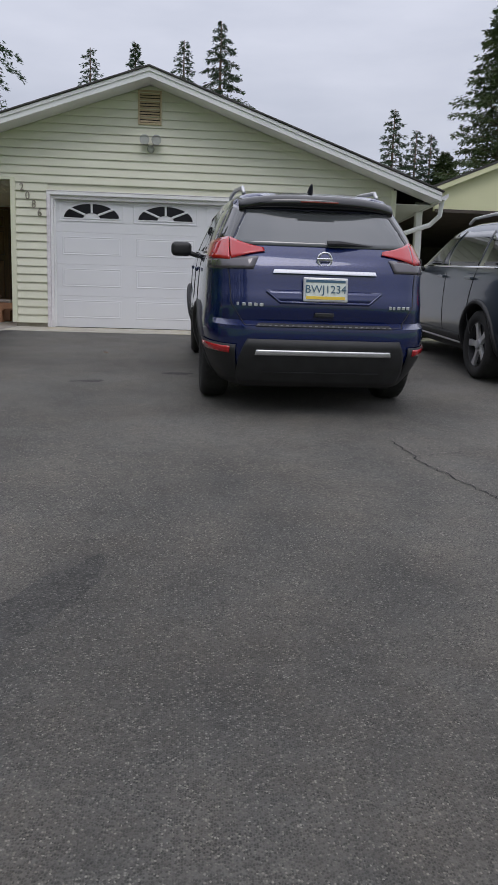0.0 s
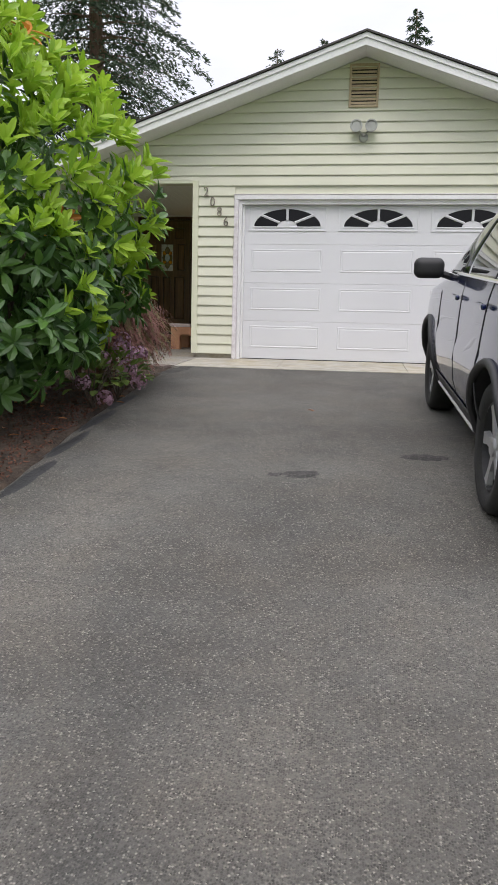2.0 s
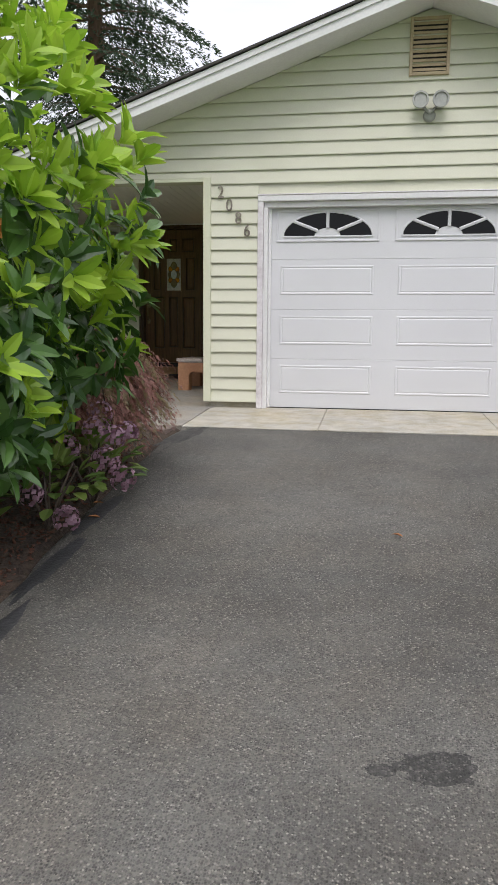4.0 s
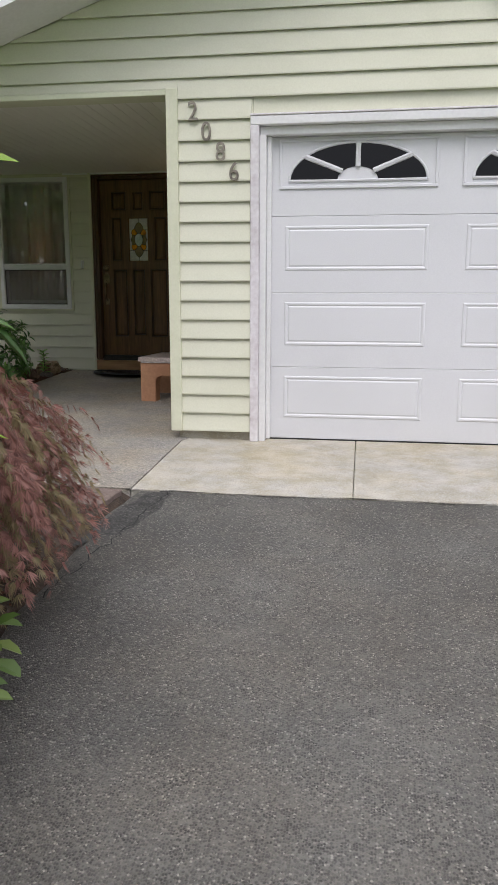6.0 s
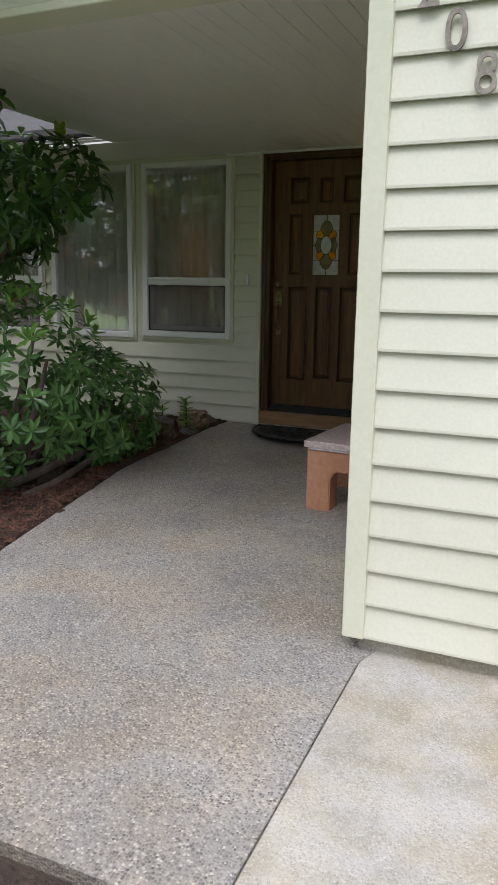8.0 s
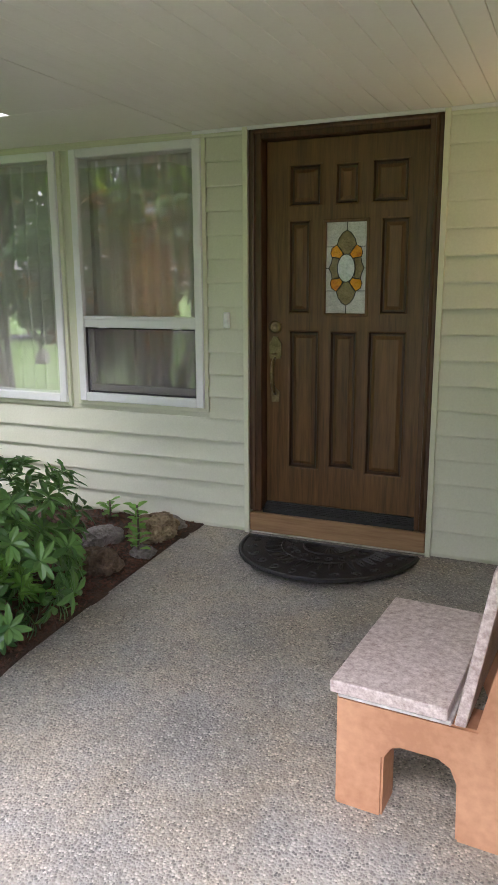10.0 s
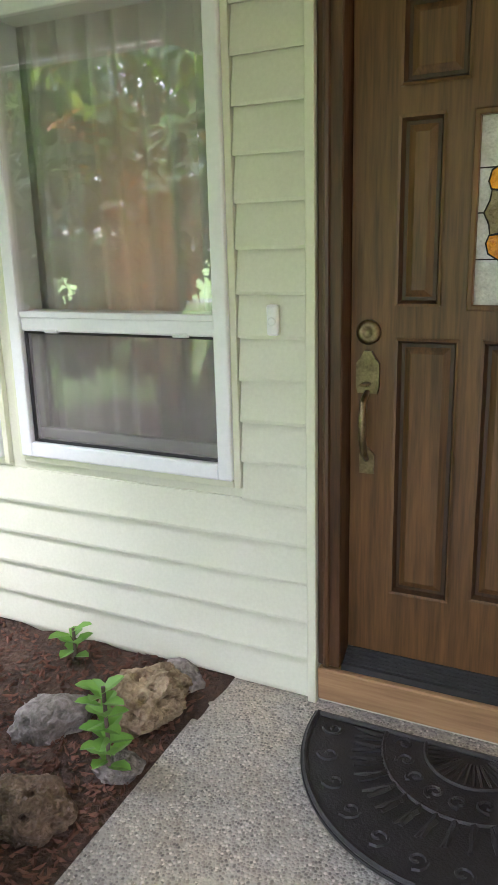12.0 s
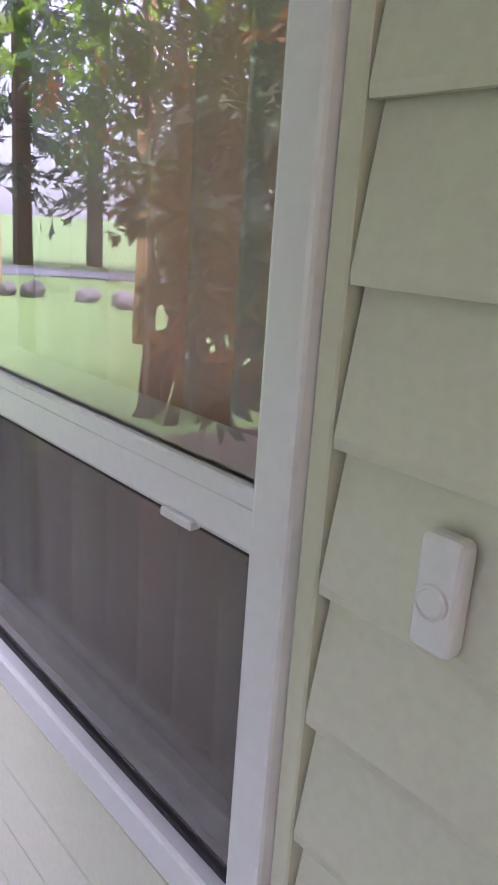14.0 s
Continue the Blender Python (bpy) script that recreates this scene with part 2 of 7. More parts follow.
M_DOOR = wood("brown_stained_door", (0.062, 0.029, 0.009), (0.180, 0.086, 0.028), "z", 0.42)
M_JAMB = wood("dark_brown_casing", (0.036, 0.016, 0.007), (0.125, 0.058, 0.024), "z", 0.4)
M_GROOVE = wood("darker_brown_in_mouldings", (0.024, 0.011, 0.005), (0.075, 0.035, 0.014), "z", 0.45)
M_SILLWOOD = wood("raw_sill_board", (0.24, 0.13, 0.06), (0.40, 0.24, 0.12), "x", 0.55)
M_BLACK = surface("black_rubber", (0.010, 0.010, 0.011), (0.028, 0.028, 0.030), 12, 90, 0.75, 0.3)
M_ROOM = shiny("dim_room_wall", (0.30, 0.26, 0.22), 0.9)
M_GLASS = glass_mat("window_glass", (0.96, 0.97, 0.96), 0.0, 0.14)
M_CURTAIN = leaf_mat("beige_sheer_curtain", (0.76, 0.73, 0.68), (0.90, 0.87, 0.82), 0.9, 0.25)


# ---- mesh helpers ----
def part(name, bm, material, parent=None, label="", smooth=False):
    """Links a bmesh as one mesh object under a thing or a part."""
    me = bpy.data.meshes.new(name)
    bm.normal_update()
    bm.to_mesh(me)
    bm.free()
    for p in me.polygons:
        p.use_smooth = smooth
    if material:
        me.materials.append(material)
    ob = new(name, me)
    ob.parent = parent
    if label:
        ob["label"] = label
    return ob


def mesh_part(name, verts, faces, material, parent=None, label="", smooth=False):
    me = bpy.data.meshes.new(name)
    me.from_pydata(verts, [], faces)
    me.update()
    if smooth:
        me.polygons.foreach_set("use_smooth", [True] * len(me.polygons))
    me.materials.append(material)
    ob = new(name, me)
    ob.parent = parent
    if label:
        ob["label"] = label
    return ob


def empty(name, at=(0, 0, 0), label="", category="", group="", kind="", rot=0):
    ob = new(name)
    ob.matrix_basis = pose(*at, 0, 0, rot)
    return tagged(ob, label, category, group, kind)


def box(bm, x0, x1, y0, y1, z0, z1, bevel=0.0, seg=1):
    r = bmesh.ops.create_cube(bm, size=1.0)
    vs = r["verts"]
    for v in vs:
        v.co = Vector((x0 + (v.co.x + 0.5) * (x1 - x0), y0 + (v.co.y + 0.5) * (y1 - y0), z0 + (v.co.z + 0.5) * (z1 - z0)))
    if bevel:
        es = list({e for v in vs for e in v.link_edges})
        bmesh.ops.bevel(bm, geom=es, offset=bevel, segments=seg, affect="EDGES", profile=0.5)
    return bm


def boxed(x0, x1, y0, y1, z0, z1, bevel=0.0, seg=1):
    return box(bmesh.new(), x0, x1, y0, y1, z0, z1, bevel, seg)


def prism(bm, pts, axis, a, b):
    """Extrudes the polygon pts from a to b along the axis; pts are the two other coordinates in x, y, z order."""
    def at(p, d):
        return {"x": (d, p[0], p[1]), "y": (p[0], d, p[1]), "z": (p[0], p[1], d)}[axis]
    lo = [bm.verts.new(at(p, a)) for p in pts]
    hi = [bm.verts.new(at(p, b)) for p in pts]
    n = len(pts)
    bm.faces.new(lo)
    bm.faces.new(hi[::-1])
    for i in range(n):
        bm.faces.new((lo[i], hi[i], hi[(i + 1) % n], lo[(i + 1) % n]))
    bmesh.ops.recalc_face_normals(bm, faces=bm.faces[:])
    return bm


def tube(bm, pts, radius, sides=8, radii=None):
    """A round bar along pts."""
    pts = [Vector(p) for p in pts]
    rings = []
    side = None
    for i, p in enumerate(pts):
        d = (pts[min(i + 1, len(pts) - 1)] - pts[max(i - 1, 0)]).normalized()
        if side is None:
            side = d.orthogonal().normalized()
        side = (side - d * side.dot(d)).normalized()
        up = d.cross(side)
        r = radii[i] if radii else radius
        rings.append([bm.verts.new(p + r * (math.cos(k * math.tau / sides) * side + math.sin(k * math.tau / sides) * up)) for k in range(sides)])
    for a, b in zip(rings, rings[1:]):
        for k in range(sides):
            bm.faces.new((a[k], a[(k + 1) % sides], b[(k + 1) % sides], b[k]))
    bm.faces.new(rings[0][::-1])
    bm.faces.new(rings[-1])
    return bm


def lathe(bm, profile, axis="z", origin=(0, 0, 0), sides=24, caps=True):
    """Turns (radius, height) pairs about an axis."""
    o = Vector(origin)
    rings = []
    for r, h in profile:
        ring = []
        for k in range(sides):
            a = k * math.tau / sides
            c, s = r * math.cos(a), r * math.sin(a)
            ring.append(bm.verts.new(o + Vector({"z": (c, s, h), "x": (h, c, s), "y": (c, h, s)}[axis])))
        rings.append(ring)
    for a, b in zip(rings, rings[1:]):
        for k in range(sides):
            bm.faces.new((a[k], a[(k + 1) % sides], b[(k + 1) % sides], b[k]))
    if caps:
        bm.faces.new(rings[0][::-1])
        bm.faces.new(rings[-1])
    bmesh.ops.recalc_face_normals(bm, faces=bm.faces[:])
    return bm


# ---- the lie of the land ----
def drive_z(y):
    ys = (-60, -14, -6, 0, 2.88, 5.3, 7, 9, 11.56, 16.32, 40, 90)
    zs = (-1.5, -1.5, -0.82, 0.0, 0.41, 0.745, 0.965, 1.165, 1.365, 1.54, 1.6, 1.6)
    return float(np.interp(y, ys, zs))


def porch_z(y):
    return 1.375 + 0.039 * (y - 11.56)


def ground_z(x, y):
    z = drive_z(y)
    if x < -3.2:
        k = min(1.0, (-3.2 - x) / 3.0)
        z = z * (1 - k) + k * max(z, min(1.30, 0.95 + 0.05 * y) if y < 12 else 1.42)
    return z


def sheet(name, xs, ys, zf, material, kind="structure", label="", category="", smooth=True):
    verts = [(x, y, zf(x, y)) for y in ys for x in xs]
    nx = len(xs)
    faces = [(j * nx + i, j * nx + i + 1, (j + 1) * nx + i + 1, (j + 1) * nx + i) for j in range(len(ys) - 1) for i in range(nx - 1)]
    ob = mesh_part(name, verts, faces, material, None, "", smooth)
    return tagged(ob, label, category, "", kind)


def steps(*spans):
    out = []
    for a, b, n in spans:
        out += [a + (b - a) * i / n for i in range(n)]
    return out + [spans[-1][1]]


sheet("ground", steps((-900, -60, 6), (-60, -12, 16), (-12, 8, 30), (8, 60, 12), (60, 900, 6)), steps((-900, -60, 6), (-60, -14, 12), (-14, 20, 60), (20, 90, 14), (90, 900, 6)),
      lambda x, y: ground_z(x, y) - (0.16 if -7 < x < 12 and y < 18 else 0.05), M_GRASS, label="mown green lawn sloping round the house", category="ground")


def drive_left(y):
    return float(np.interp(y, (-14, 0, 5, 6.6, 8.5, 10.3, 11.2, 11.56), (-4.5, -3.4, -2.75, -2.62, -2.76, -2.86, -2.87, -2.84)))


def drive_sheet():
    ys = steps((-30, -2, 20), (-2, 11.545, 110))
    cols = steps((0, 0.004, 1), (0.004, 1, 24))
    verts, faces = [], []
    for y in ys:
        x0 = drive_left(y) + 0.03 * noise.noise(Vector((y * 3, 0, 0)))
        for c in cols:
            x = x0 + (11.0 - x0) * c
            verts.append((x, y, drive_z(y) + 0.006 * noise.noise(Vector((x * 0.8, y * 0.8, 0))) + (0 if c else -0.035)))
    n = len(cols)
    for j in range(len(ys) - 1):
        for i in range(n - 1):
            faces.append((j * n + i, j * n + i + 1, (j + 1) * n + i + 1, (j + 1) * n + i))
    return tagged(mesh_part("driveway", verts, faces, M_ASPHALT, None, "", True), "worn grey asphalt driveway sloping up to the garage", "driveway", "", "structure")


drive_sheet()

# planting bed soil, left of the drive and along the porch
sheet("planting_bed", steps((-6.4, -2.55, 44)), steps((4.0, 12.0, 80)),
      lambda x, y: (drive_z(y) if x > -3.3 else ground_z(x, y)) - 0.012 + 0.028 * max(0.0, min(1.0, (y - 10.6) / 0.8)) + 0.03 * noise.noise(Vector((x * 2.5, y * 2.5, 1))) - (0.09 if x > drive_left(y) + 0.02 or (y > 11.5 and x > -6.3) else 0.0)
      - (0.06 if x < -6.2 or y < 4.2 else 0), M_BEDSOIL, label="dark bark-covered planting bed beside the driveway", category="soil")


def porch_left(y):
    return float(np.interp(y, (11.56, 12.2, 13.05, 14.6, 15.0, 16.4), (-4.2, -4.45, -4.78, -5.06, -5.07, -5.09)))


sheet("porch_bed", steps((-9.5, -4.1, 56)), steps((11.5, 16.4, 60)),
      lambda x, y: porch_z(y) + 0.0 + 0.03 * noise.noise(Vector((x * 2.5, y * 2.5, 3))) + 0.02 * noise.noise(Vector((x * 9, y * 9, 3))) - (0.15 if x > porch_left(y) + 0.03 else 0.0)
      - (0.09 if x < -9.3 else 0), M_SOIL, label="reddish bark-mulched bed along the house wall", category="soil")


def porch_slab():
    ys = steps((11.56, 16.33, 40))
    bm = bmesh.new()
    rows = []
    for y in ys:
        xl = porch_left(y)
        xr = -2.84 if y <= 12.86 else -2.80
        rows.append([bm.verts.new((xl + (xr - xl) * c, y, porch_z(y))) for c in (0, 0.02, 0.5, 0.98, 1)])
    for a, b in zip(rows, rows[1:]):
        for i in range(4):
            bm.faces.new((a[i], a[i + 1], b[i + 1], b[i]))
    r = bmesh.ops.extrude_face_region(bm, geom=bm.faces[:])
    for v in [g for g in r["geom"] if isinstance(g, bmesh.types.BMVert)]:
        v.co.z -= 0.14
    bmesh.ops.recalc_face_normals(bm, faces=bm.faces[:])
    return tagged(part("porch_slab", bm, M_PEBBLE), "exposed-aggregate concrete porch slab", "porch floor", "", "structure")


porch_slab()
apron = empty("garage_apron", (0, 0, 0), "worn tan concrete apron in front of the garage door", "concrete apron", "", "structure")
for xa, xb in ((-2.838, -1.5935), (-1.590, 0.0), (0.0035, 1.6), (1.6035, 3.4)):
    bm = boxed(xa, xb, 11.56, 12.95, -0.14, 0.0, 0.005)
    for v in bm.verts:
        v.co.z += porch_z(v.co.y) - 0.004
    part("concrete_slab", bm, M_CONCRETE, apron)

# ---- garage front, gable and roof ----
RIDGE_X, RIDGE_Z, PITCH = -0.67, 5.47, 0.352
GY, HY = 12.85, 16.32
PORCH_Z, GABLE_Z = 3.85, 3.80
EAVE_L, EAVE_R = -5.12, 4.09


def roof_z(x):
    return RIDGE_Z - PITCH * abs(x - RIDGE_X)


def course(zb, pitch, x0, x1, clip, y, material, parent, name="siding_board", lip=0.029):
    """One lapped board facing -y: its foot stands proud, its head lies back; clip cuts its ends to the roof slope."""
    def ends(z):
        if not clip:
            return x0, x1
        half = (RIDGE_Z - 0.16 - z) / PITCH
        return max(x0, RIDGE_X - half), min(x1, RIDGE_X + half)
    (a0, b0), (a1, b1) = ends(zb), ends(zb + pitch)
    if b0 - a0 < 0.05:
        return
    b1 = max(b1, a1 + 0.01)
    prof = ((y, zb + 0.020), (y - lip + 0.011, zb + 0.018), (y - lip + 0.009, zb - 0.002), (y - lip + 0.001, zb - 0.002), (y - lip, zb + 0.008), (y - 0.008, zb + pitch), (y, zb + pitch))
    vs = [(a0 if z < zb + pitch / 2 else a1, yy, z) for yy, z in prof] + [(b0 if z < zb + pitch / 2 else b1, yy, z) for yy, z in prof]
    n = len(prof)
    fs = [(i, (i + 1) % n, n + (i + 1) % n, n + i) for i in range(n)] + [tuple(range(n - 1, -1, -1)), tuple(range(n, 2 * n))]
    mesh_part(name, vs, fs, material, parent)


def plane_wall(name, pts, y0, y1, material, label):
    return tagged(part(name, prism(bmesh.new(), pts, "y", y0, y1), material), label, "wall", "", "structure")


DX0, DX1, DTOP = -2.24, 2.63, 3.50
wall_g = empty("wall_garage_front", (0, 0, 0), "pale green lapped siding wall of the garage gable", "wall", "", "structure")
part("sheathing", prism(bmesh.new(), [(EAVE_L + 0.04, GABLE_Z), (3.42, GABLE_Z), (3.42, roof_z(3.42) - 0.12), (RIDGE_X, RIDGE_Z - 0.12), (EAVE_L + 0.04, roof_z(EAVE_L + 0.04) - 0.02)], "y", GY, GY + 0.14), M_SIDING, wall_g)
part("sheathing", boxed(-2.88, -2.33, GY, GY + 0.14, 1.488, GABLE_Z - 0.001), M_SIDING, wall_g)
part("sheathing", boxed(2.72, 3.42, GY, GY + 0.14, 1.40, GABLE_Z - 0.001), M_SIDING, wall_g)
part("sheathing", boxed(-2.329, 2.719, GY, GY + 0.14, 3.556, GABLE_Z - 0.001), M_SIDING, wall_g)
P_G = 0.1325
for i in range(17):
    course(1.487 + i * P_G, P_G, -2.84, -2.34, False, GY, M_SIDING, wall_g)
    course(1.487 + i * P_G, P_G, 2.73, 3.38, False, GY, M_SIDING, wall_g)
for i in range(1, 14):
    zb = 1.487 + (i + 16) * P_G
    x0 = -2.84 if zb < GABLE_Z - 0.01 else EAVE_L + 0.3
    course(zb, P_G, x0, 3.38, True, GY, M_SIDING, wall_g)
course(GABLE_Z, 0.072, EAVE_L + 0.05, -2.84, True, GY, M_SIDING, wall_g)
bm = boxed(-2.92, -2.84, GY - 0.043, GY + 0.01, 1.485, GABLE_Z + 0.004, 0.003)
part("corner_trim", bm, M_CORNER, wall_g)
part("corner_trim", boxed(-2.92, -2.88, GY + 0.01, GY + 0.10, 1.485, GABLE_Z, 0.003), M_CORNER, wall_g)
part("corner_trim", boxed(3.37, 3.46, GY - 0.043, GY + 0.1, 1.485, roof_z(3.46) - 0.17, 0.003), M_CORNER, wall_g)
part("bottom_trim", boxed(EAVE_L + 0.04, -2.92, GY - 0.03, GY + 0.14, GABLE_Z - 0.035, GABLE_Z - 0.002, 0.004), M_CORNER, wall_g)
part("footing", boxed(-2.87, -2.34, GY + 0.02, GY + 0.16, 1.36, 1.487), M_CONCRETE, wall_g)

# garage side walls, back and the wall between garage and porch
plane_wall("wall_garage_east", [(3.30, 1.3), (3.44, 1.3), (3.44, 3.9), (3.30, 3.9)], GY + 0.14, 20, M_SIDING, "pale green garage side wall")
wall_s = empty("wall_garage_porch", (0, 0, 0), "pale green siding wall between the garage and porch", "wall", "", "structure")
part("sheathing", boxed(-2.86, -2.72, GY + 0.14, HY + 3, 1.35, 3.95), M_SIDING, wall_s)
for i in range(18):
    zb = 1.487 + i * P_G
    prof = ((-2.86, zb + 0.002), (-2.877, zb), (-2.878, zb + 0.008), (-2.865, zb + P_G), (-2.86, zb + P_G))
    vs = [(x, GY + 0.10, z) for x, z in prof] + [(x, HY - 0.02, z) for x, z in prof]
    mesh_part("siding_board", vs, [(i, 5 + i, 5 + (i + 1) % 5, (i + 1) % 5) for i in range(5)] + [(0, 1, 2, 3, 4), (9, 8, 7, 6, 5)], M_SIDING, wall_s)
plane_wall("wall_garage_back", [(-2.86, 1.3), (3.44, 1.3), (3.44, 3.9), (-2.86, 3.9)], 19.9, 20.0, M_SIDING, "plain back wall of the garage")

# roof: two slopes, shingle edge, white rake boards, soffit
roof = empty("roof", (0, 0, 0), "low gable roof with dark shingles and white rake boards", "roof", "", "structure")
for sgn, xe in ((-1, EAVE_L), (1, EAVE_R)):
    ze = roof_z(xe)
    part("roof_slope", prism(bmesh.new(), [(RIDGE_X, RIDGE_Z + 0.002), (xe + sgn * 0.03, ze - 0.008), (xe + sgn * 0.03, ze - 0.03), (RIDGE_X, RIDGE_Z - 0.02)], "y", 12.31, 24), M_SHINGLE, roof)
    part("rake_board", prism(bmesh.new(), [(RIDGE_X, RIDGE_Z - 0.02), (xe, ze - 0.03), (xe, ze - 0.17), (RIDGE_X, RIDGE_Z - 0.17)], "y", 12.35, 12.385), M_WHITE, roof)
    part("rake_trim", prism(bmesh.new(), [(RIDGE_X, RIDGE_Z - 0.032), (xe, ze - 0.032), (xe, ze - 0.085), (RIDGE_X, RIDGE_Z - 0.085)], "y", 12.333, 12.349), M_WHITE, roof)
    part("soffit", prism(bmesh.new(), [(RIDGE_X, RIDGE_Z - 0.13), (xe, ze - 0.13), (xe, ze - 0.15), (RIDGE_X, RIDGE_Z - 0.15)], "y", 12.386, GY - 0.02), M_WHITE, roof)
    if sgn > 0:
        part("fascia", boxed(min(xe, xe - sgn * 0.03), max(xe, xe - sgn * 0.03), 12.386, 24, ze - 0.18, ze - 0.04), M_WHITE, roof)
part("eave_soffit", boxed(3.46, EAVE_R - 0.035, GY - 0.02, 24, roof_z(EAVE_R) - 0.17, roof_z(EAVE_R) - 0.155), M_WHITE, roof)


# ---- garage door ----
def garage_door():
    d = empty("garage_door", (0, 0, 0), "closed white panelled overhead door with four arched sunburst windows", "garage door", "", "structure")
    y = GY + 0.075
    z0, z1 = 1.432, DTOP
    sh = (z1 - z0) / 4
    for i in range(4):
        part("door_section", boxed(DX0, DX1, y, y + 0.05, z0 + i * sh + 0.0008, z0 + (i + 1) * sh - 0.0008, 0.0025), M_DOORWHITE, d)
    part("bottom_seal", boxed(DX0, DX1, y - 0.004, y + 0.05, z0 - 0.025, z0 - 0.001), M_BLACK, d)
    cw = (DX1 - DX0) / 4
    for c in range(4):
        xc = DX0 + cw * (c + 0.5)
        for i in range(3):
            zc = z0 + (i + 0.5) * sh + 0.045
            bm = bmesh.new()
            hw, hh = 0.485, 0.15
            o = [(xc - hw, zc - hh), (xc + hw, zc - hh), (xc + hw, zc + hh), (xc - hw, zc + hh)]
            rings = []
            for ins, dep in ((0, -0.0005), (0.006, -0.005), (0.016, -0.005), (0.026, 0.0), (0.036, -0.004)):
                rings.append([bm.verts.new((px + math.copysign(ins, xc - px), y + dep, pz + math.copysign(ins, zc - pz))) for px, pz in o])
            for a, b in zip(rings, rings[1:]):
                for k in range(4):
                    bm.faces.new((a[k], a[(k + 1) % 4], b[(k + 1) % 4], b[k]))
            bm.faces.new(rings[-1])
            bmesh.ops.recalc_face_normals(bm, faces=bm.faces[:])
            part("raised_panel", bm, M_DOORWHITE, d)
        # sunburst window
        zb = z0 + 3 * sh + 0.232
        w = empty("sunburst_window")
        w.parent = d
        bm = bmesh.new()
        for bx in ((xc - 0.53, xc + 0.53, zb - 0.055, zb - 0.035), (xc - 0.53, xc + 0.53, zb + 0.248, zb + 0.265), (xc - 0.53, xc - 0.51, zb - 0.035, zb + 0.248), (xc + 0.51, xc + 0.53, zb - 0.035, zb + 0.248)):
            box(bm, bx[0], bx[1], y - 0.012, y + 0.002, bx[2], bx[3], 0.003)
        part("window_frame", bm, M_DOORWHITE, w)
        A, B, a_, b_ = 0.455, 0.235, 0.135, 0.085
        for t0, t1 in ((2, 37), (43, 87.5), (92.5, 137), (143, 178)):
            bm = bmesh.new()
            n = 10
            rows = []
            for k in range(n + 1):
                t = radians(t0 + (t1 - t0) * k / n)
                rows.append((bm.verts.new((xc + a_ * math.cos(t), y - 0.003, zb + b_ * math.sin(t))), bm.verts.new((xc + A * math.cos(t), y - 0.003, zb + B * math.sin(t)))))
            for p, q in zip(rows, rows[1:]):
                bm.faces.new((p[0], p[1], q[1], q[0]))
            part("pane", bm, M_DARKGLASS, w, "dark glass wedge")
        # arch moulding and spokes
        bm = bmesh.new()
        tube(bm, [(xc + (A + 0.006) * math.cos(radians(t)), y - 0.004, zb + (B + 0.006) * math.sin(radians(t))) for t in range(0, 181, 9)], 0.009, 6)
        tube(bm, [(xc - A - 0.01, y - 0.004, zb - 0.004), (xc + A + 0.01, y - 0.004, zb - 0.004)], 0.009, 6)
        part("arch_moulding", bm, M_DOORWHITE, w)
        for t in (40, 90, 140):
            tt = radians(t)
            part("spoke", tube(bmesh.new(), [(xc + a_ * math.cos(tt), y - 0.005, zb + b_ * math.sin(tt)), (xc + A * math.cos(tt), y - 0.005, zb + B * math.sin(tt))], 0.018, 6), M_DOORWHITE, w)


M_DARKGLASS = shiny("dark_pane", (0.004, 0.004, 0.005), 0.08, spec=0.25)
garage_door()
casing = empty("garage_door_casing", (0, 0, 0), "white timber casing round the garage door, worn at its foot", "door casing", "", "structure")
part("casing_side", boxed(-2.345, -2.285, GY - 0.045, GY + 0.12, 1.42, 3.555, 0.005), M_WORN, casing)
part("casing_side", boxed(DX1 + 0.002, 2.735, GY - 0.045, GY + 0.12, 1.42, 3.555, 0.005), M_WORN, casing)
part("casing_head", boxed(-2.345, 2.735, GY - 0.045, GY + 0.12, 3.556, 3.615, 0.005), M_WHITE, casing)
part("drip_cap", boxed(-2.347, 2.737, GY - 0.050, GY + 0.01, 3.616, 3.628, 0.003), M_WORN, casing)
part("jamb", boxed(-2.284, DX0 - 0.001, GY - 0.012, GY + 0.12, 1.42, 3.499, 0.003), M_WHITE, casing)
part("stop", boxed(DX0, DX0 + 0.03, GY + 0.04, GY + 0.07, 1.43, 3.499, 0.003), M_WHITE, casing)
part("head_stop", boxed(-2.283, DX1, GY - 0.0, GY + 0.12, 3.5, 3.555, 0.003), M_WHITE, casing)

# ---- house wall behind the porch ----
wall_h = empty("wall_house_front", (0, 0, 0), "pale green lapped siding wall of the house", "wall", "", "structure")
P_H, H0 = 0.1314, 1.578
WINS = [(-5.915, -5.030, 2.296, 3.81), (-6.935, -6.022, 2.275, 3.81), (-8.05, -7.05, 2.275, 3.81)]
DOOR = (-4.742, -3.70, 1.59, 3.845)


def holes(z0, z1, x0, x1, gap=0.0):
    """Stretches of x0..x1 left free by the windows and the door between z0 and z1."""
    cuts = sorted([(a - gap, b + gap) for a, b, c, d in WINS + [DOOR] if c < z1 - 0.01 and d > z0 + 0.01])
    out, x = [], x0
    for a, b in cuts:
        if a > x + 0.02:
            out.append((x, a))
        x = max(x, b)
    if x1 > x + 0.02:
        out.append((x, x1))
    return out


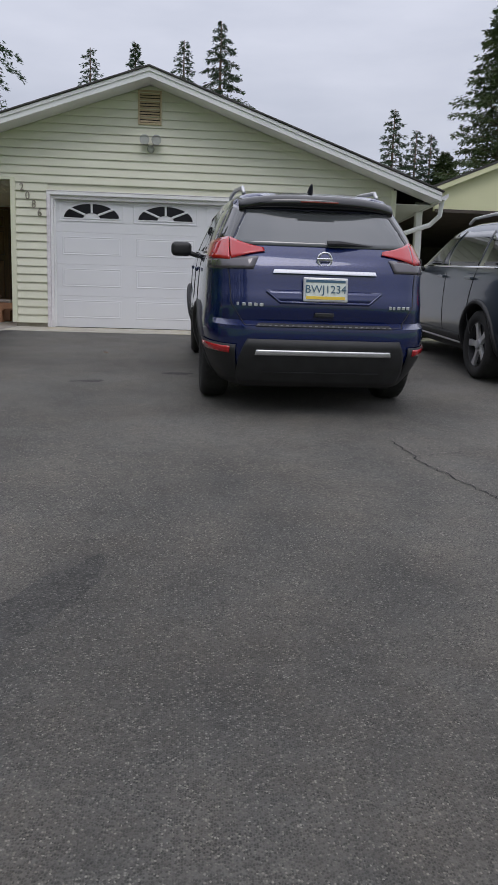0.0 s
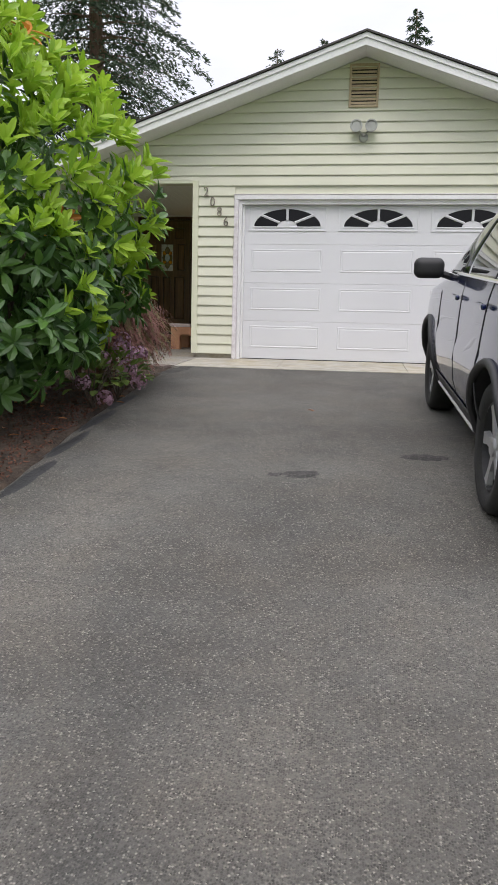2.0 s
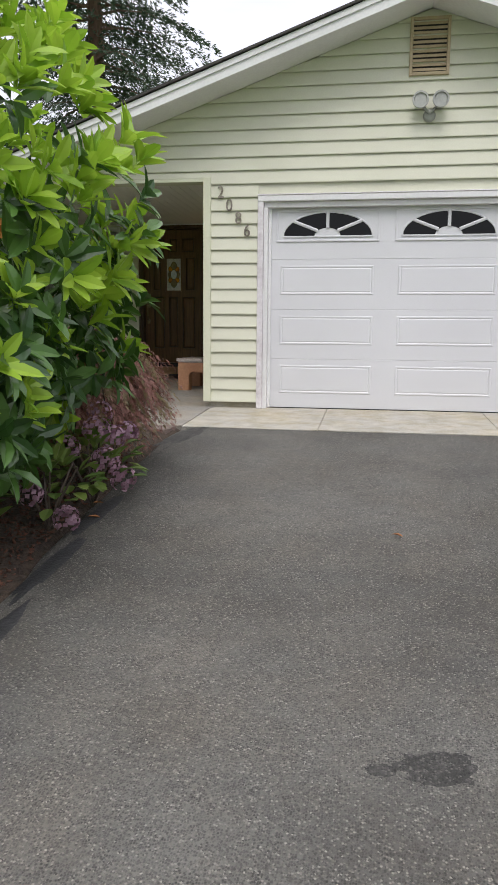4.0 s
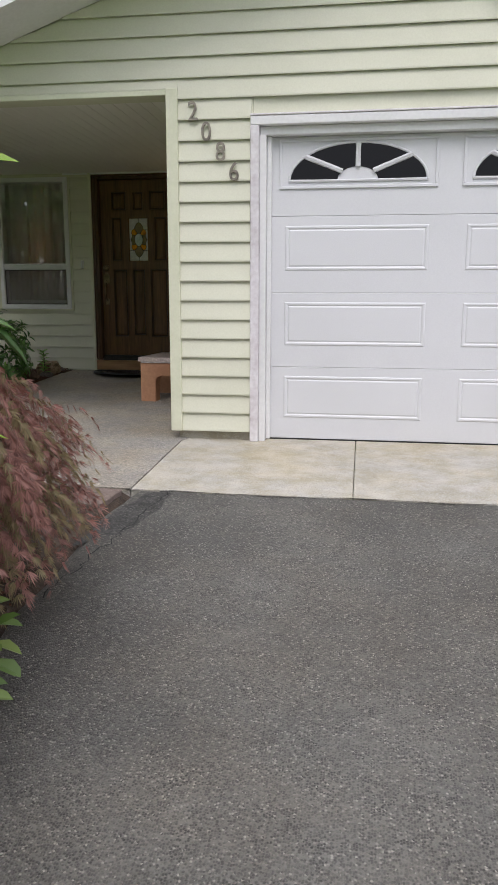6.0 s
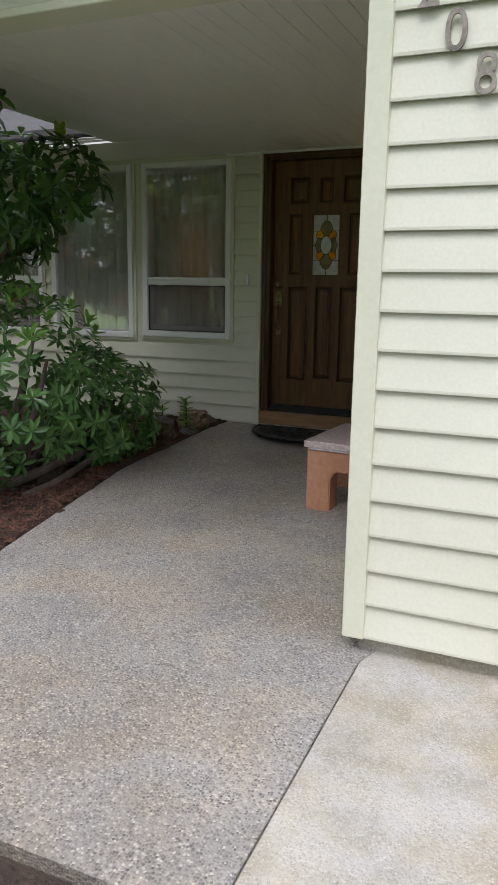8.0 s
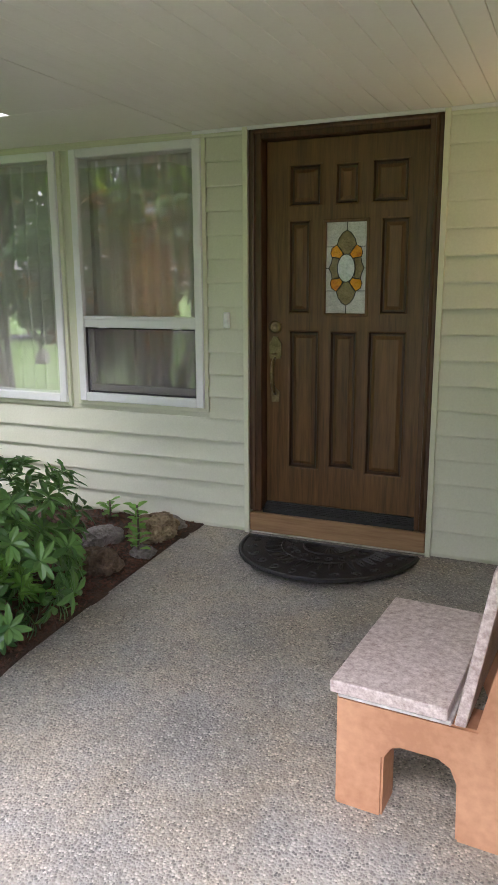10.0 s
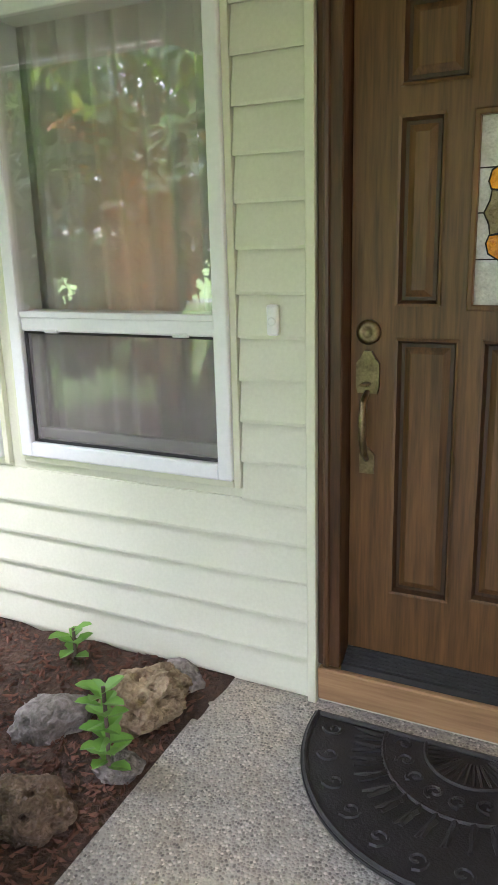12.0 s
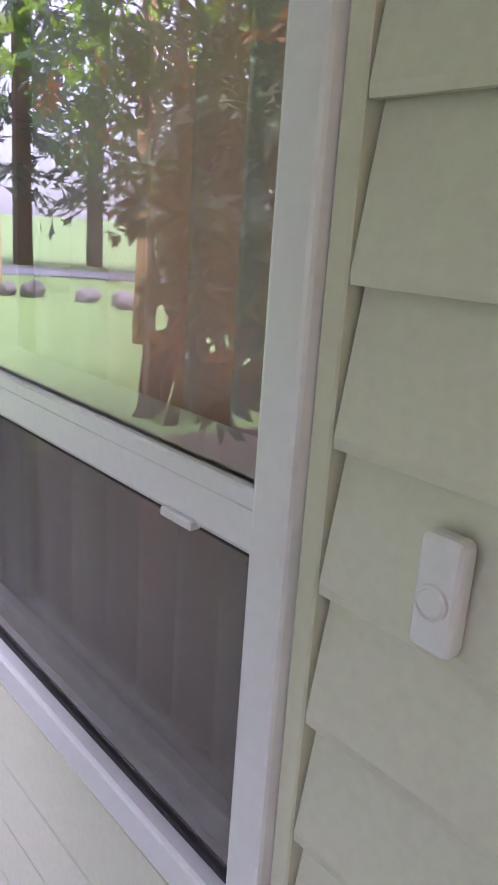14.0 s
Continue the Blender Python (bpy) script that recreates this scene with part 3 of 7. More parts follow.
levels = sorted({1.3, 4.2, *[v for w in WINS + [DOOR] for v in w[2:]]})
bm = bmesh.new()
for za, zb in zip(levels, levels[1:]):
    for xa, xb in holes(za, zb, -12.0, -2.8):
        box(bm, xa, xb, HY, HY + 0.14, za, zb)
part("sheathing", bm, M_SIDING, wall_h)
for i in range(-1, 18):
    zb = H0 + i * P_H
    for xa, xb in holes(zb, zb + P_H, -12.0, -2.86, 0.029):
        course(zb, P_H, xa, xb, False, HY, M_SIDING, wall_h, lip=0.027)
part("door_trim", boxed(DOOR[0] - 0.03, DOOR[0] - 0.001, HY - 0.038, HY, 1.56, 3.845, 0.002), M_CORNER, wall_h)
part("door_trim", boxed(DOOR[1] + 0.001, DOOR[1] + 0.03, HY - 0.038, HY, 1.56, 3.845, 0.002), M_CORNER, wall_h)

# room behind the windows
room = empty("room_shell", (0, 0, 0), "dim plain room behind the windows", "room", "", "structure")
part("room_wall", boxed(-12, -2.9, 19.9, 20, 1.5, 4.1), M_ROOM, room)
part("room_wall", boxed(-12.1, -12, HY + 0.14, 20, 1.5, 4.1), M_ROOM, room)
part("room_wall", boxed(-4.85, -4.80, HY + 0.15, 19.9, 1.5, 4.1), M_ROOM, room)
part("room_floor", boxed(-12, -2.9, HY + 0.14, 20, 1.45, 1.5), M_ROOM, room)
part("room_ceiling", boxed(-12, -2.9, HY + 0.14, 20, 4.1, 4.15), M_ROOM, room)

# ceiling of the porch and eave of the house
ceiling = empty("ceiling", (0, 0, 0), "painted grooved porch ceiling", "ceiling", "", "structure")
bm = bmesh.new()
n = 22
for i in range(n):
    xa = EAVE_L + 0.04 + (-2.86 - EAVE_L - 0.04) * i / n
    xb = EAVE_L + 0.04 + (-2.86 - EAVE_L - 0.04) * (i + 1) / n
    box(bm, xa + 0.001, xb - 0.001, GY + 0.14, HY, PORCH_Z, PORCH_Z + 0.015, 0.002)
box(bm, EAVE_L + 0.04, -2.86, GY + 0.14, HY, PORCH_Z + 0.016, PORCH_Z + 0.03)
part("ceiling_panel", bm, M_CEIL, ceiling)
part("ceiling_trim", boxed(EAVE_L + 0.04, -2.88, HY - 0.035, HY - 0.019, PORCH_Z - 0.02, PORCH_Z - 0.001, 0.003), M_VINYL, ceiling)
JOIN = EAVE_L + 0.036
part("house_soffit", boxed(-12.5, JOIN, 15.56, HY, PORCH_Z, PORCH_Z + 0.03), M_CEIL, ceiling)
part("house_soffit", boxed(-5.72, JOIN, GY + 0.14, 15.555, PORCH_Z, PORCH_Z + 0.03), M_CEIL, ceiling)
hr = tagged(part("house_roof", prism(bmesh.new(), [(15.60, 4.0), (HY + 4.5, 5.6), (HY + 9, 4.0), (HY + 9, 3.95), (15.60, 3.95)], "x", -12.6, JOIN), M_SHINGLE), "dark shingled roof of the house", "roof", "", "structure")

# ---- windows of the house ----
CHANNEL = 0.026


def curtain(x0, x1, parent, y=HY + 0.145):
    bm = bmesh.new()
    n = int((x1 - x0) / 0.012)
    ph = random.random() * 6
    lo, hi = [], []
    for i in range(n + 1):
        x = x0 + (x1 - x0) * i / n
        yy = y + 0.035 * math.sin(x * 55 + ph + 1.5 * math.sin(x * 7)) + 0.012 * math.sin(x * 130)
        lo.append(bm.verts.new((x, yy, 1.56)))
        hi.append(bm.verts.new((x, yy - 0.01, 3.98)))
    for i in range(n):
        bm.faces.new((lo[i], lo[i + 1], hi[i + 1], hi[i]))
    return part("curtain", bm, M_CURTAIN, parent, "pleated beige curtain", True)


def window(i, x0, x1, z0, z1, rail):
    w = empty(f"window_{i}", (0, 0, 0), "white vinyl window with a lower vent sash" if rail else "white vinyl fixed picture window", "window", "", "structure")
    f, s_ = 0.050, 0.054
    y0, y1 = HY - 0.042, HY + 0.09
    for nm, b in (("jamb", (x0, x0 + f, z0, z1)), ("jamb", (x1 - f, x1, z0, z1)), ("head", (x0 + f, x1 - f, z1 - f, z1)), ("sill", (x0 + f, x1 - f, z0, z0 + s_))):
        part(nm, boxed(b[0], b[1], y0, y1, b[2], b[3], 0.006, 2), M_VINYL, w)
    # siding channel round the frame
    c = 0.025
    for b in ((x0 - c, x0 - 0.001, z0 - c, z1 + c), (x1 + 0.001, x1 + c, z0 - c, z1 + c), (x0, x1, z0 - c, z0 - 0.001), (x0, x1, z1 + 0.001, z1 + c)):
        part("channel", boxed(b[0], b[1], HY - CHANNEL, HY, b[2], b[3], 0.002), M_CORNER, w)
    if rail:
        part("meeting_rail", boxed(x0 + f, x1 - f, y0 + 0.012, y1, rail - 0.036, rail + 0.034, 0.006, 2), M_VINYL, w)
        part("rail_lip", boxed(x0 + f, x1 - f, y0 + 0.006, y0 + 0.03, rail + 0.012, rail + 0.034, 0.003), M_VINYL, w)
        for xl in (x0 + 0.16, x1 - 0.20):
            part("sash_latch", boxed(xl, xl + 0.055, y0 + 0.004, y0 + 0.02, rail - 0.040, rail - 0.029, 0.002), M_VINYL, w)
        # dark gasket and screen frame of the vent sash
        g = 0.009
        for b in ((x0 + f, x0 + f + g, z0 + s_, rail - 0.036), (x1 - f - g, x1 - f, z0 + s_, rail - 0.036), (x0 + f + g, x1 - f - g, z0 + s_, z0 + s_ + g), (x0 + f + g, x1 - f - g, rail - 0.036 - g, rail - 0.036)):
            part("gasket", boxed(b[0], b[1], y0 + 0.022, y0 + 0.036, b[2], b[3], 0.002), M_BLACK, w)
        # grey inner frame of the sliding sash, seen through the screen
        for b in ((x0 + f + g, x1 - f - g, z0 + s_ + g, z0 + s_ + g + 0.042), (x0 + f + g, x0 + f + g + 0.035, z0 + s_ + g + 0.043, rail - 0.04), (x1 - f - g - 0.018, x1 - f - g, z0 + s_ + g + 0.043, rail - 0.04)):
            part("vent_sash", boxed(b[0], b[1], y0 + 0.045, y0 + 0.07, b[2], b[3], 0.005, 2), M_SASH, w)
        part("insect_screen", boxed(x0 + f + g, x1 - f - g, y0 + 0.030, y0 + 0.031, z0 + s_ + g, rail - 0.036 - g), M_SCREEN, w, "fine grey insect screen")
        panes = ((rail + 0.03, z1 - f, HY - 0.022), (z0 + s_, rail - 0.036, HY + 0.030))
    else:
        panes = ((z0 + s_, z1 - f, HY - 0.022),)
    for za, zb, y in panes:
        p = part("pane", boxed(x0 + f - 0.005, x1 - f + 0.005, y, y + 0.004, za - 0.005, zb + 0.005), M_GLASS, w)
        p.visible_shadow = False
    curtain(x0 - 0.08, x1 + 0.08, w)


def screen_mat():
    m, n, l, b = node_mat("grey_screen")
    tr = n.new("ShaderNodeBsdfTransparent")
    b.inputs["Base Color"].default_value = (0.27, 0.25, 0.24, 1)
    b.inputs["Roughness"].default_value = 0.7
    mx = n.new("ShaderNodeMixShader")
    mx.inputs[0].default_value = 0.27
    l.new(tr.outputs[0], mx.inputs[1])
    l.new(b.outputs[0], mx.inputs[2])
    l.new(mx.outputs[0], n["Material Output"].inputs["Surface"])
    return m


M_SCREEN = screen_mat()
M_SASH = surface("grey_vent_sash", (0.30, 0.29, 0.28), (0.40, 0.39, 0.38), 4, 60, 0.45, 0.03)
for i, (a, b, c, d) in enumerate(WINS):
    window(i + 1, a, b, c, d, 2.795 if i != 1 else 0)

# warm lamp in the room, whose glow shows through the curtain gap
M_SHADE = shiny("glowing_lamp_shade", (1.0, 0.42, 0.16), 0.8, emit=0.35)
lamp = empty("floor_lamp", (-5.50, 16.66, 1.5), "lit indoor floor lamp with an orange shade behind the curtain", "lamp")
part("base", lathe(bmesh.new(), [(0.13, 0), (0.13, 0.02), (0.02, 0.035)]), M_BLACK, lamp)
part("pole", tube(bmesh.new(), [(0, 0, 0.03), (0, 0, 1.28)], 0.012), M_BLACK, lamp)
part("shade", lathe(bmesh.new(), [(0.07, 1.30), (0.06, 1.80), (0.05, 1.80), (0.06, 1.30)]), M_SHADE, lamp)


# wall lantern round the corner of the door, lit
M_BULB = shiny("warm_bulb", (1.0, 0.62, 0.28), 0.5, emit=4.0)
lantern = empty("wall_lantern", (-3.03, HY - 0.036, 3.34), "small black wall lantern with a lit warm bulb beside the door", "lantern")
part("back_plate", boxed(-0.05, 0.05, -0.014, 0.02, -0.09, 0.09, 0.006, 2), M_BLACK, lantern)
part("arm", tube(bmesh.new(), [(0, -0.012, 0.05), (0, -0.06, 0.09), (0, -0.10, 0.085)], 0.009, 8), M_BLACK, lantern)
part("cap", lathe(bmesh.new(), [(0.012, 0.105), (0.062, 0.065), (0.064, 0.055), (0.02, 0.055)], "z", (0, -0.10, 0.0), 16), M_BLACK, lantern)
part("bulb", lathe(bmesh.new(), [(0.012, 0.05), (0.026, 0.015), (0.030, -0.015), (0.020, -0.045), (0.004, -0.052)], "z", (0, -0.10, 0.0), 16), M_BULB, lantern, smooth=True)
for k in range(4):
    a = math.pi / 4 + k * math.pi / 2
    part("bar", tube(bmesh.new(), [(0.058 * math.cos(a), -0.10 + 0.058 * math.sin(a), 0.058), (0.040 * math.cos(a), -0.10 + 0.040 * math.sin(a), -0.085)], 0.004, 6), M_BLACK, lantern)
part("base_ring", lathe(bmesh.new(), [(0.044, -0.084), (0.044, -0.092), (0.012, -0.10)], "z", (0, -0.10, 0.0), 16), M_BLACK, lantern)
glow = new("lantern_light", bpy.data.lights.new("lantern_light", "POINT"))
glow.data.energy, glow.data.color, glow.data.shadow_soft_size = 1.1, (1.0, 0.62, 0.30), 0.03
glow.matrix_basis = pose(-3.03, HY - 0.175, 3.33)

# ---- front door ----
def panel(bm, x0, x1, z0, z1, y):
    """A sunk moulding round a raised field."""
    xc, zc = (x0 + x1) / 2, (z0 + z1) / 2
    o = [(x0, z0), (x1, z0), (x1, z1), (x0, z1)]
    rings = []
    for ins, dep in ((-0.006, -0.001), (0.0, -0.007), (0.008, -0.005), (0.016, 0.012), (0.026, 0.012), (0.045, 0.002)):
        rings.append([bm.verts.new((px + math.copysign(ins, xc - px), y + dep, pz + math.copysign(ins, zc - pz))) for px, pz in o])
    for a, b in zip(rings, rings[1:]):
        for k in range(4):
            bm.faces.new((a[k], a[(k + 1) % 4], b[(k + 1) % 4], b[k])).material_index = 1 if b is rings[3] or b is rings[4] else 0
    bm.faces.new(rings[-1])
    bmesh.ops.recalc_face_normals(bm, faces=bm.faces[:])
    return bm


DY = HY + 0.05
door = empty("door_1", (0, 0, 0), "closed brown panelled wooden front door with a stained-glass light", "door", "", "structure")
SX0, SX1, SZ0, SZ1 = -4.662, -3.772, 1.750, 3.772
PANELS = ((-4.53, -4.345, 3.43, 3.648), (-4.27, -4.138, 3.43, 3.642), (-4.07, -3.874, 3.43, 3.648), (-4.532, -4.404, 2.855, 3.36), (-4.015, -3.862, 2.855, 3.36),
          (-4.528, -4.346, 1.965, 2.765), (-4.286, -4.130, 1.985, 2.765), (-4.072, -3.858, 1.965, 2.768))
GL = (-4.322, -4.088, 2.854, 3.348)
# stiles and rails stand round sunk panels and the glass light
xs = sorted({SX0, SX1, *[v for p in PANELS + (GL,) for v in p[:2]]})
zs = sorted({SZ0, SZ1, *[v for p in PANELS + (GL,) for v in p[2:]]})
bm = bmesh.new()
for za, zb in zip(zs, zs[1:]):
    start = None
    for xa, xb in zip(xs, xs[1:]):
        xm, zm = (xa + xb) / 2, (za + zb) / 2
        if any(p[0] < xm < p[1] and p[2] < zm < p[3] for p in PANELS + (GL,)):
            if start is not None:
                box(bm, start, xa, DY, DY + 0.04, za, zb)
            start = None
        elif start is None:
            start = xa
    if start is not None:
        box(bm, start, xs[-1], DY, DY + 0.04, za, zb)
part("door_leaf", bm, M_DOOR, door)
# the sunk rings of each moulding take a darker brown than the leaf
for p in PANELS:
    part("door_panel", panel(bmesh.new(), *p, DY), M_DOOR, door).data.materials.append(M_GROOVE)
part("door_back", boxed(SX0, SX1, DY + 0.041, DY + 0.05, SZ0, SZ1), M_DOOR, door)
for b in ((DOOR[0] + 0.001, SX0 - 0.004, 1.70, 3.845), (SX1 + 0.004, DOOR[1] - 0.001, 1.70, 3.845)):
    part("jamb", boxed(b[0], b[1], HY - 0.022, HY + 0.14, b[2], b[3], 0.004), M_JAMB, door)
part("head_jamb", boxed(SX0 - 0.003, SX1 + 0.003, HY - 0.022, HY + 0.14, SZ1 + 0.004, 3.845, 0.004), M_JAMB, door)
for xm in (DOOR[0] + 0.03, DOOR[1] - 0.03):
    part("casing_bead", tube(bmesh.new(), [(xm, HY - 0.024, 1.70), (xm, HY - 0.024, 3.82)], 0.011, 8), M_JAMB, door)
part("casing_bead", tube(bmesh.new(), [(DOOR[0] + 0.03, HY - 0.024, 3.815), (DOOR[1] - 0.03, HY - 0.024, 3.815)], 0.011, 8), M_JAMB, door)
bm = bmesh.new()
for k in range(5):
    box(bm, SX0 - 0.003, SX1 + 0.003, HY + 0.005 - 0.0 + k * 0.011, HY + 0.012 + k * 0.011, 1.70, 1.718 + k * 0.007, 0.002)
box(bm, SX0 - 0.003, SX1 + 0.003, HY - 0.01, HY + 0.14, 1.69, 1.712)
part("threshold", bm, M_BLACK, door, "ribbed black threshold")
part("sill_board", boxed(DOOR[0] + 0.001, DOOR[1] - 0.001, HY - 0.03, HY + 0.1, 1.575, 1.688, 0.005), M_SILLWOOD, door, "unpainted timber board under the threshold")

# stained glass: eight clear panes, four amber petals, olive panes, an oval
# clear panes and oval are opaque and pale: light behind them painted in
M_GCLEAR = surface("backlit_clear_rippled_glass", (0.55, 0.55, 0.52), (0.80, 0.80, 0.76), 25, 120, 0.15, 0.5)
M_GAMBER = surface("amber_glass", (0.55, 0.16, 0.005), (0.95, 0.45, 0.02), 30, 90, 0.12, 0.6)
M_GOLIVE = surface("olive_glass", (0.16, 0.12, 0.05), (0.34, 0.27, 0.13), 20, 90, 0.15, 0.5)
M_GOVAL = surface("backlit_bevelled_oval_glass", (0.50, 0.56, 0.56), (0.85, 0.90, 0.90), 18, 70, 0.05, 0.5)
M_LEAD = shiny("lead_came", (0.02, 0.018, 0.016), 0.5, 0.6)
light = empty("stained_glass")
light.parent = door
light["label"] = "leaded amber and clear flower-pattern glass"
gcx, gcz = (GL[0] + GL[1]) / 2, (GL[2] + GL[3]) / 2


def gpt(u, v):
    """u, v from -1 to 1 over the glass light."""
    return gcx + u * 0.117, gcz + v * 0.247


def gpane(name, pts, mat, y):
    bm = bmesh.new()
    prism(bm, [gpt(*p) for p in pts], "y", y, y + 0.003)
    part(name, bm, mat, light)
    bm = bmesh.new()
    ring = [(gpt(*p)[0], y - 0.001, gpt(*p)[1]) for p in pts]
    tube(bm, ring + [ring[0]], 0.0024, 6)
    part("came", bm, M_LEAD, light)


def arc(cx, cz, rx, rz, a0, a1, n=8):
    return [(cx + rx * math.cos(radians(a0 + (a1 - a0) * k / n)), cz + rz * math.sin(radians(a0 + (a1 - a0) * k / n))) for k in range(n + 1)]


for sx in (-1, 1):
    for za, zb in ((0.46, 1.0), (0.0, 0.46), (-0.49, 0.0), (-1.0, -0.49)):
        gpane("clear_pane", [(0, za), (sx, za), (sx, zb), (0, zb)], M_GCLEAR, DY + 0.024)
for sg in (-1, 1):
    gpane("olive_petal", [(-0.09, sg * 0.28), (-0.34, sg * 0.42), (-0.46, sg * 0.50), (-0.38, sg * 0.63), (-0.2, sg * 0.75), (0, sg * 0.80), (0.2, sg * 0.75), (0.38, sg * 0.63), (0.46, sg * 0.50), (0.34, sg * 0.42), (0.09, sg * 0.28)], M_GOLIVE, DY + 0.019)
    gpane("side_pane", [(sg * 0.42, 0.0), (sg * 0.40, 0.12), (sg * 0.36, 0.22), (sg * 0.68, 0.24), (sg * 0.72, 0.12), (sg * 0.84, 0.0), (sg * 0.72, -0.12), (sg * 0.68, -0.24), (sg * 0.36, -0.22), (sg * 0.40, -0.12)], M_GOLIVE, DY + 0.019)
    for sz in (-1, 1):
        gpane("amber_petal", [(sg * 0.16, sz * 0.30), (sg * 0.30, sz * 0.20), (sg * 0.70, sz * 0.24), (sg * 0.76, sz * 0.32), (sg * 0.70, sz * 0.43), (sg * 0.46, sz * 0.50), (sg * 0.30, sz * 0.42)], M_GAMBER, DY + 0.017)
gpane("oval_pane", arc(0, 0, 0.42, 0.30, 0, 345, 23), M_GOVAL, DY + 0.013)
part("glass_surround", box(box(box(box(bmesh.new(), GL[0] - 0.012, GL[1] + 0.012, DY - 0.006, DY + 0.02, GL[3] - 0.006, GL[3] + 0.01, 0.003), GL[0] - 0.012, GL[1] + 0.012, DY - 0.006, DY + 0.02, GL[2] - 0.01, GL[2] + 0.006, 0.003), GL[0] - 0.012, GL[0] + 0.004, DY - 0.006, DY + 0.02, GL[2], GL[3], 0.003), GL[1] - 0.004, GL[1] + 0.012, DY - 0.006, DY + 0.02, GL[2], GL[3], 0.003), M_DOOR, door)

# lock and handle
M_BRASS = surface("aged_brass", (0.12, 0.09, 0.05), (0.34, 0.26, 0.15), 20, 120, 0.35, 0.1, metal=0.9)
hx = -4.607
bolt = part("deadbolt", lathe(bmesh.new(), [(0.036, 0.0), (0.036, -0.012), (0.028, -0.02), (0.016, -0.022), (0.014, -0.018)], "y", (hx, DY, 2.78), 20), M_BRASS, door, "round aged brass deadbolt", True)
bm = prism(bmesh.new(), [(hx - 0.03, 2.60), (hx + 0.03, 2.60), (hx + 0.035, 2.62), (hx + 0.035, 2.69), (hx + 0.022, 2.705), (hx + 0.012, 2.725), (hx - 0.012, 2.725), (hx - 0.022, 2.705), (hx - 0.035, 2.69), (hx - 0.035, 2.62)], "y", DY - 0.012, DY)
plate = part("handle_plate", bm, M_BRASS, door, "aged brass handle plate")
part("thumb_latch", boxed(hx - 0.012, hx + 0.012, DY - 0.055, DY - 0.012, 2.625, 2.634, 0.003), M_BRASS, plate)
part("grip", tube(bmesh.new(), [(hx, DY - 0.012, 2.605), (hx, DY - 0.045, 2.585), (hx, DY - 0.06, 2.53), (hx, DY - 0.055, 2.47), (hx, DY - 0.035, 2.42), (hx, DY - 0.008, 2.395)], 0.010, 10, [0.008, 0.010, 0.012, 0.012, 0.010, 0.008]), M_BRASS, plate, smooth=True)
part("foot_plate", prism(bmesh.new(), [(hx - 0.022, 2.35), (hx + 0.022, 2.35), (hx + 0.024, 2.41), (hx, 2.435), (hx - 0.024, 2.41)], "y", DY - 0.008, DY), M_BRASS, plate)

# doorbell
bell = empty("doorbell", (-4.876, HY - 0.024, 2.817), "white plastic doorbell with a round button", "doorbell")
part("case", boxed(-0.019, 0.019, -0.022, 0.0, -0.046, 0.046, 0.008, 3), M_VINYL, bell)
part("button", lathe(bmesh.new(), [(0.0135, 0.0), (0.0135, -0.025), (0.011, -0.027), (0.010, -0.0255)], "y", (0, 0, -0.004), 20), M_VINYL, bell)

M_MAT = surface("moulded_rubber_mat", (0.010, 0.010, 0.011), (0.024, 0.024, 0.026), 14, 120, 0.52, 0.25)
# ---- door mat ----
mat_o = empty("door_mat", (-4.22, 16.235, porch_z(16.0) + 0.002), "black moulded rubber half-round door mat with scroll relief", "door mat")
mat_o.matrix_basis = pose(-4.22, 16.235, porch_z(16.235) + 0.003, -2.23)
RX, RY = 0.505, 0.58


def fan(n, r0=0.0):
    return [(RX * math.cos(math.pi + math.pi * k / n), RY * math.sin(math.pi + math.pi * k / n)) for k in range(n + 1)]


part("base", prism(bmesh.new(), fan(40), "z", 0.0, 0.008), M_MAT, mat_o)
bm = bmesh.new()
tube(bm, [(0.97 * x, 0.97 * y - 0.005, 0.009) for x, y in fan(40)], 0.010, 6)
tube(bm, [(-RX * 0.96, -0.012, 0.009), (RX * 0.96, -0.012, 0.009)], 0.010, 6)
part("rim", bm, M_MAT, mat_o)
for r in (0.28, 0.52):
    part("ring", tube(bmesh.new(), [(RX * r * math.cos(a), RY * r * math.sin(a) - 0.01, 0.009) for a in [math.pi + math.pi * k / 24 for k in range(25)]], 0.007, 6), M_MAT, mat_o)
for k in range(1, 18):
    a = math.pi + math.pi * k / 18
    part("rib", tube(bmesh.new(), [(RX * r * math.cos(a), RY * r * math.sin(a) - 0.01, 0.009) for r in (0.10, 0.18, 0.28)], 0.006, 5), M_MAT, mat_o)
    part("rib", tube(bmesh.new(), [(RX * r * math.cos(a), RY * r * math.sin(a) - 0.01, 0.009) for r in (0.52, 0.62, 0.70)], 0.009, 5, [0.004, 0.010, 0.006]), M_MAT, mat_o)
for k in range(12):
    a = math.pi + math.pi * (k + 0.5) / 12
    c = (RX * 0.83 * math.cos(a), RY * 0.83 * math.sin(a) - 0.008)
    part("scroll", tube(bmesh.new(), [(c[0] + (0.034 - 0.0022 * j) * math.cos(a + j * 0.55), c[1] + (0.034 - 0.0022 * j) * math.sin(a + j * 0.55), 0.009) for j in range(14)], 0.0055, 5), M_MAT, mat_o)

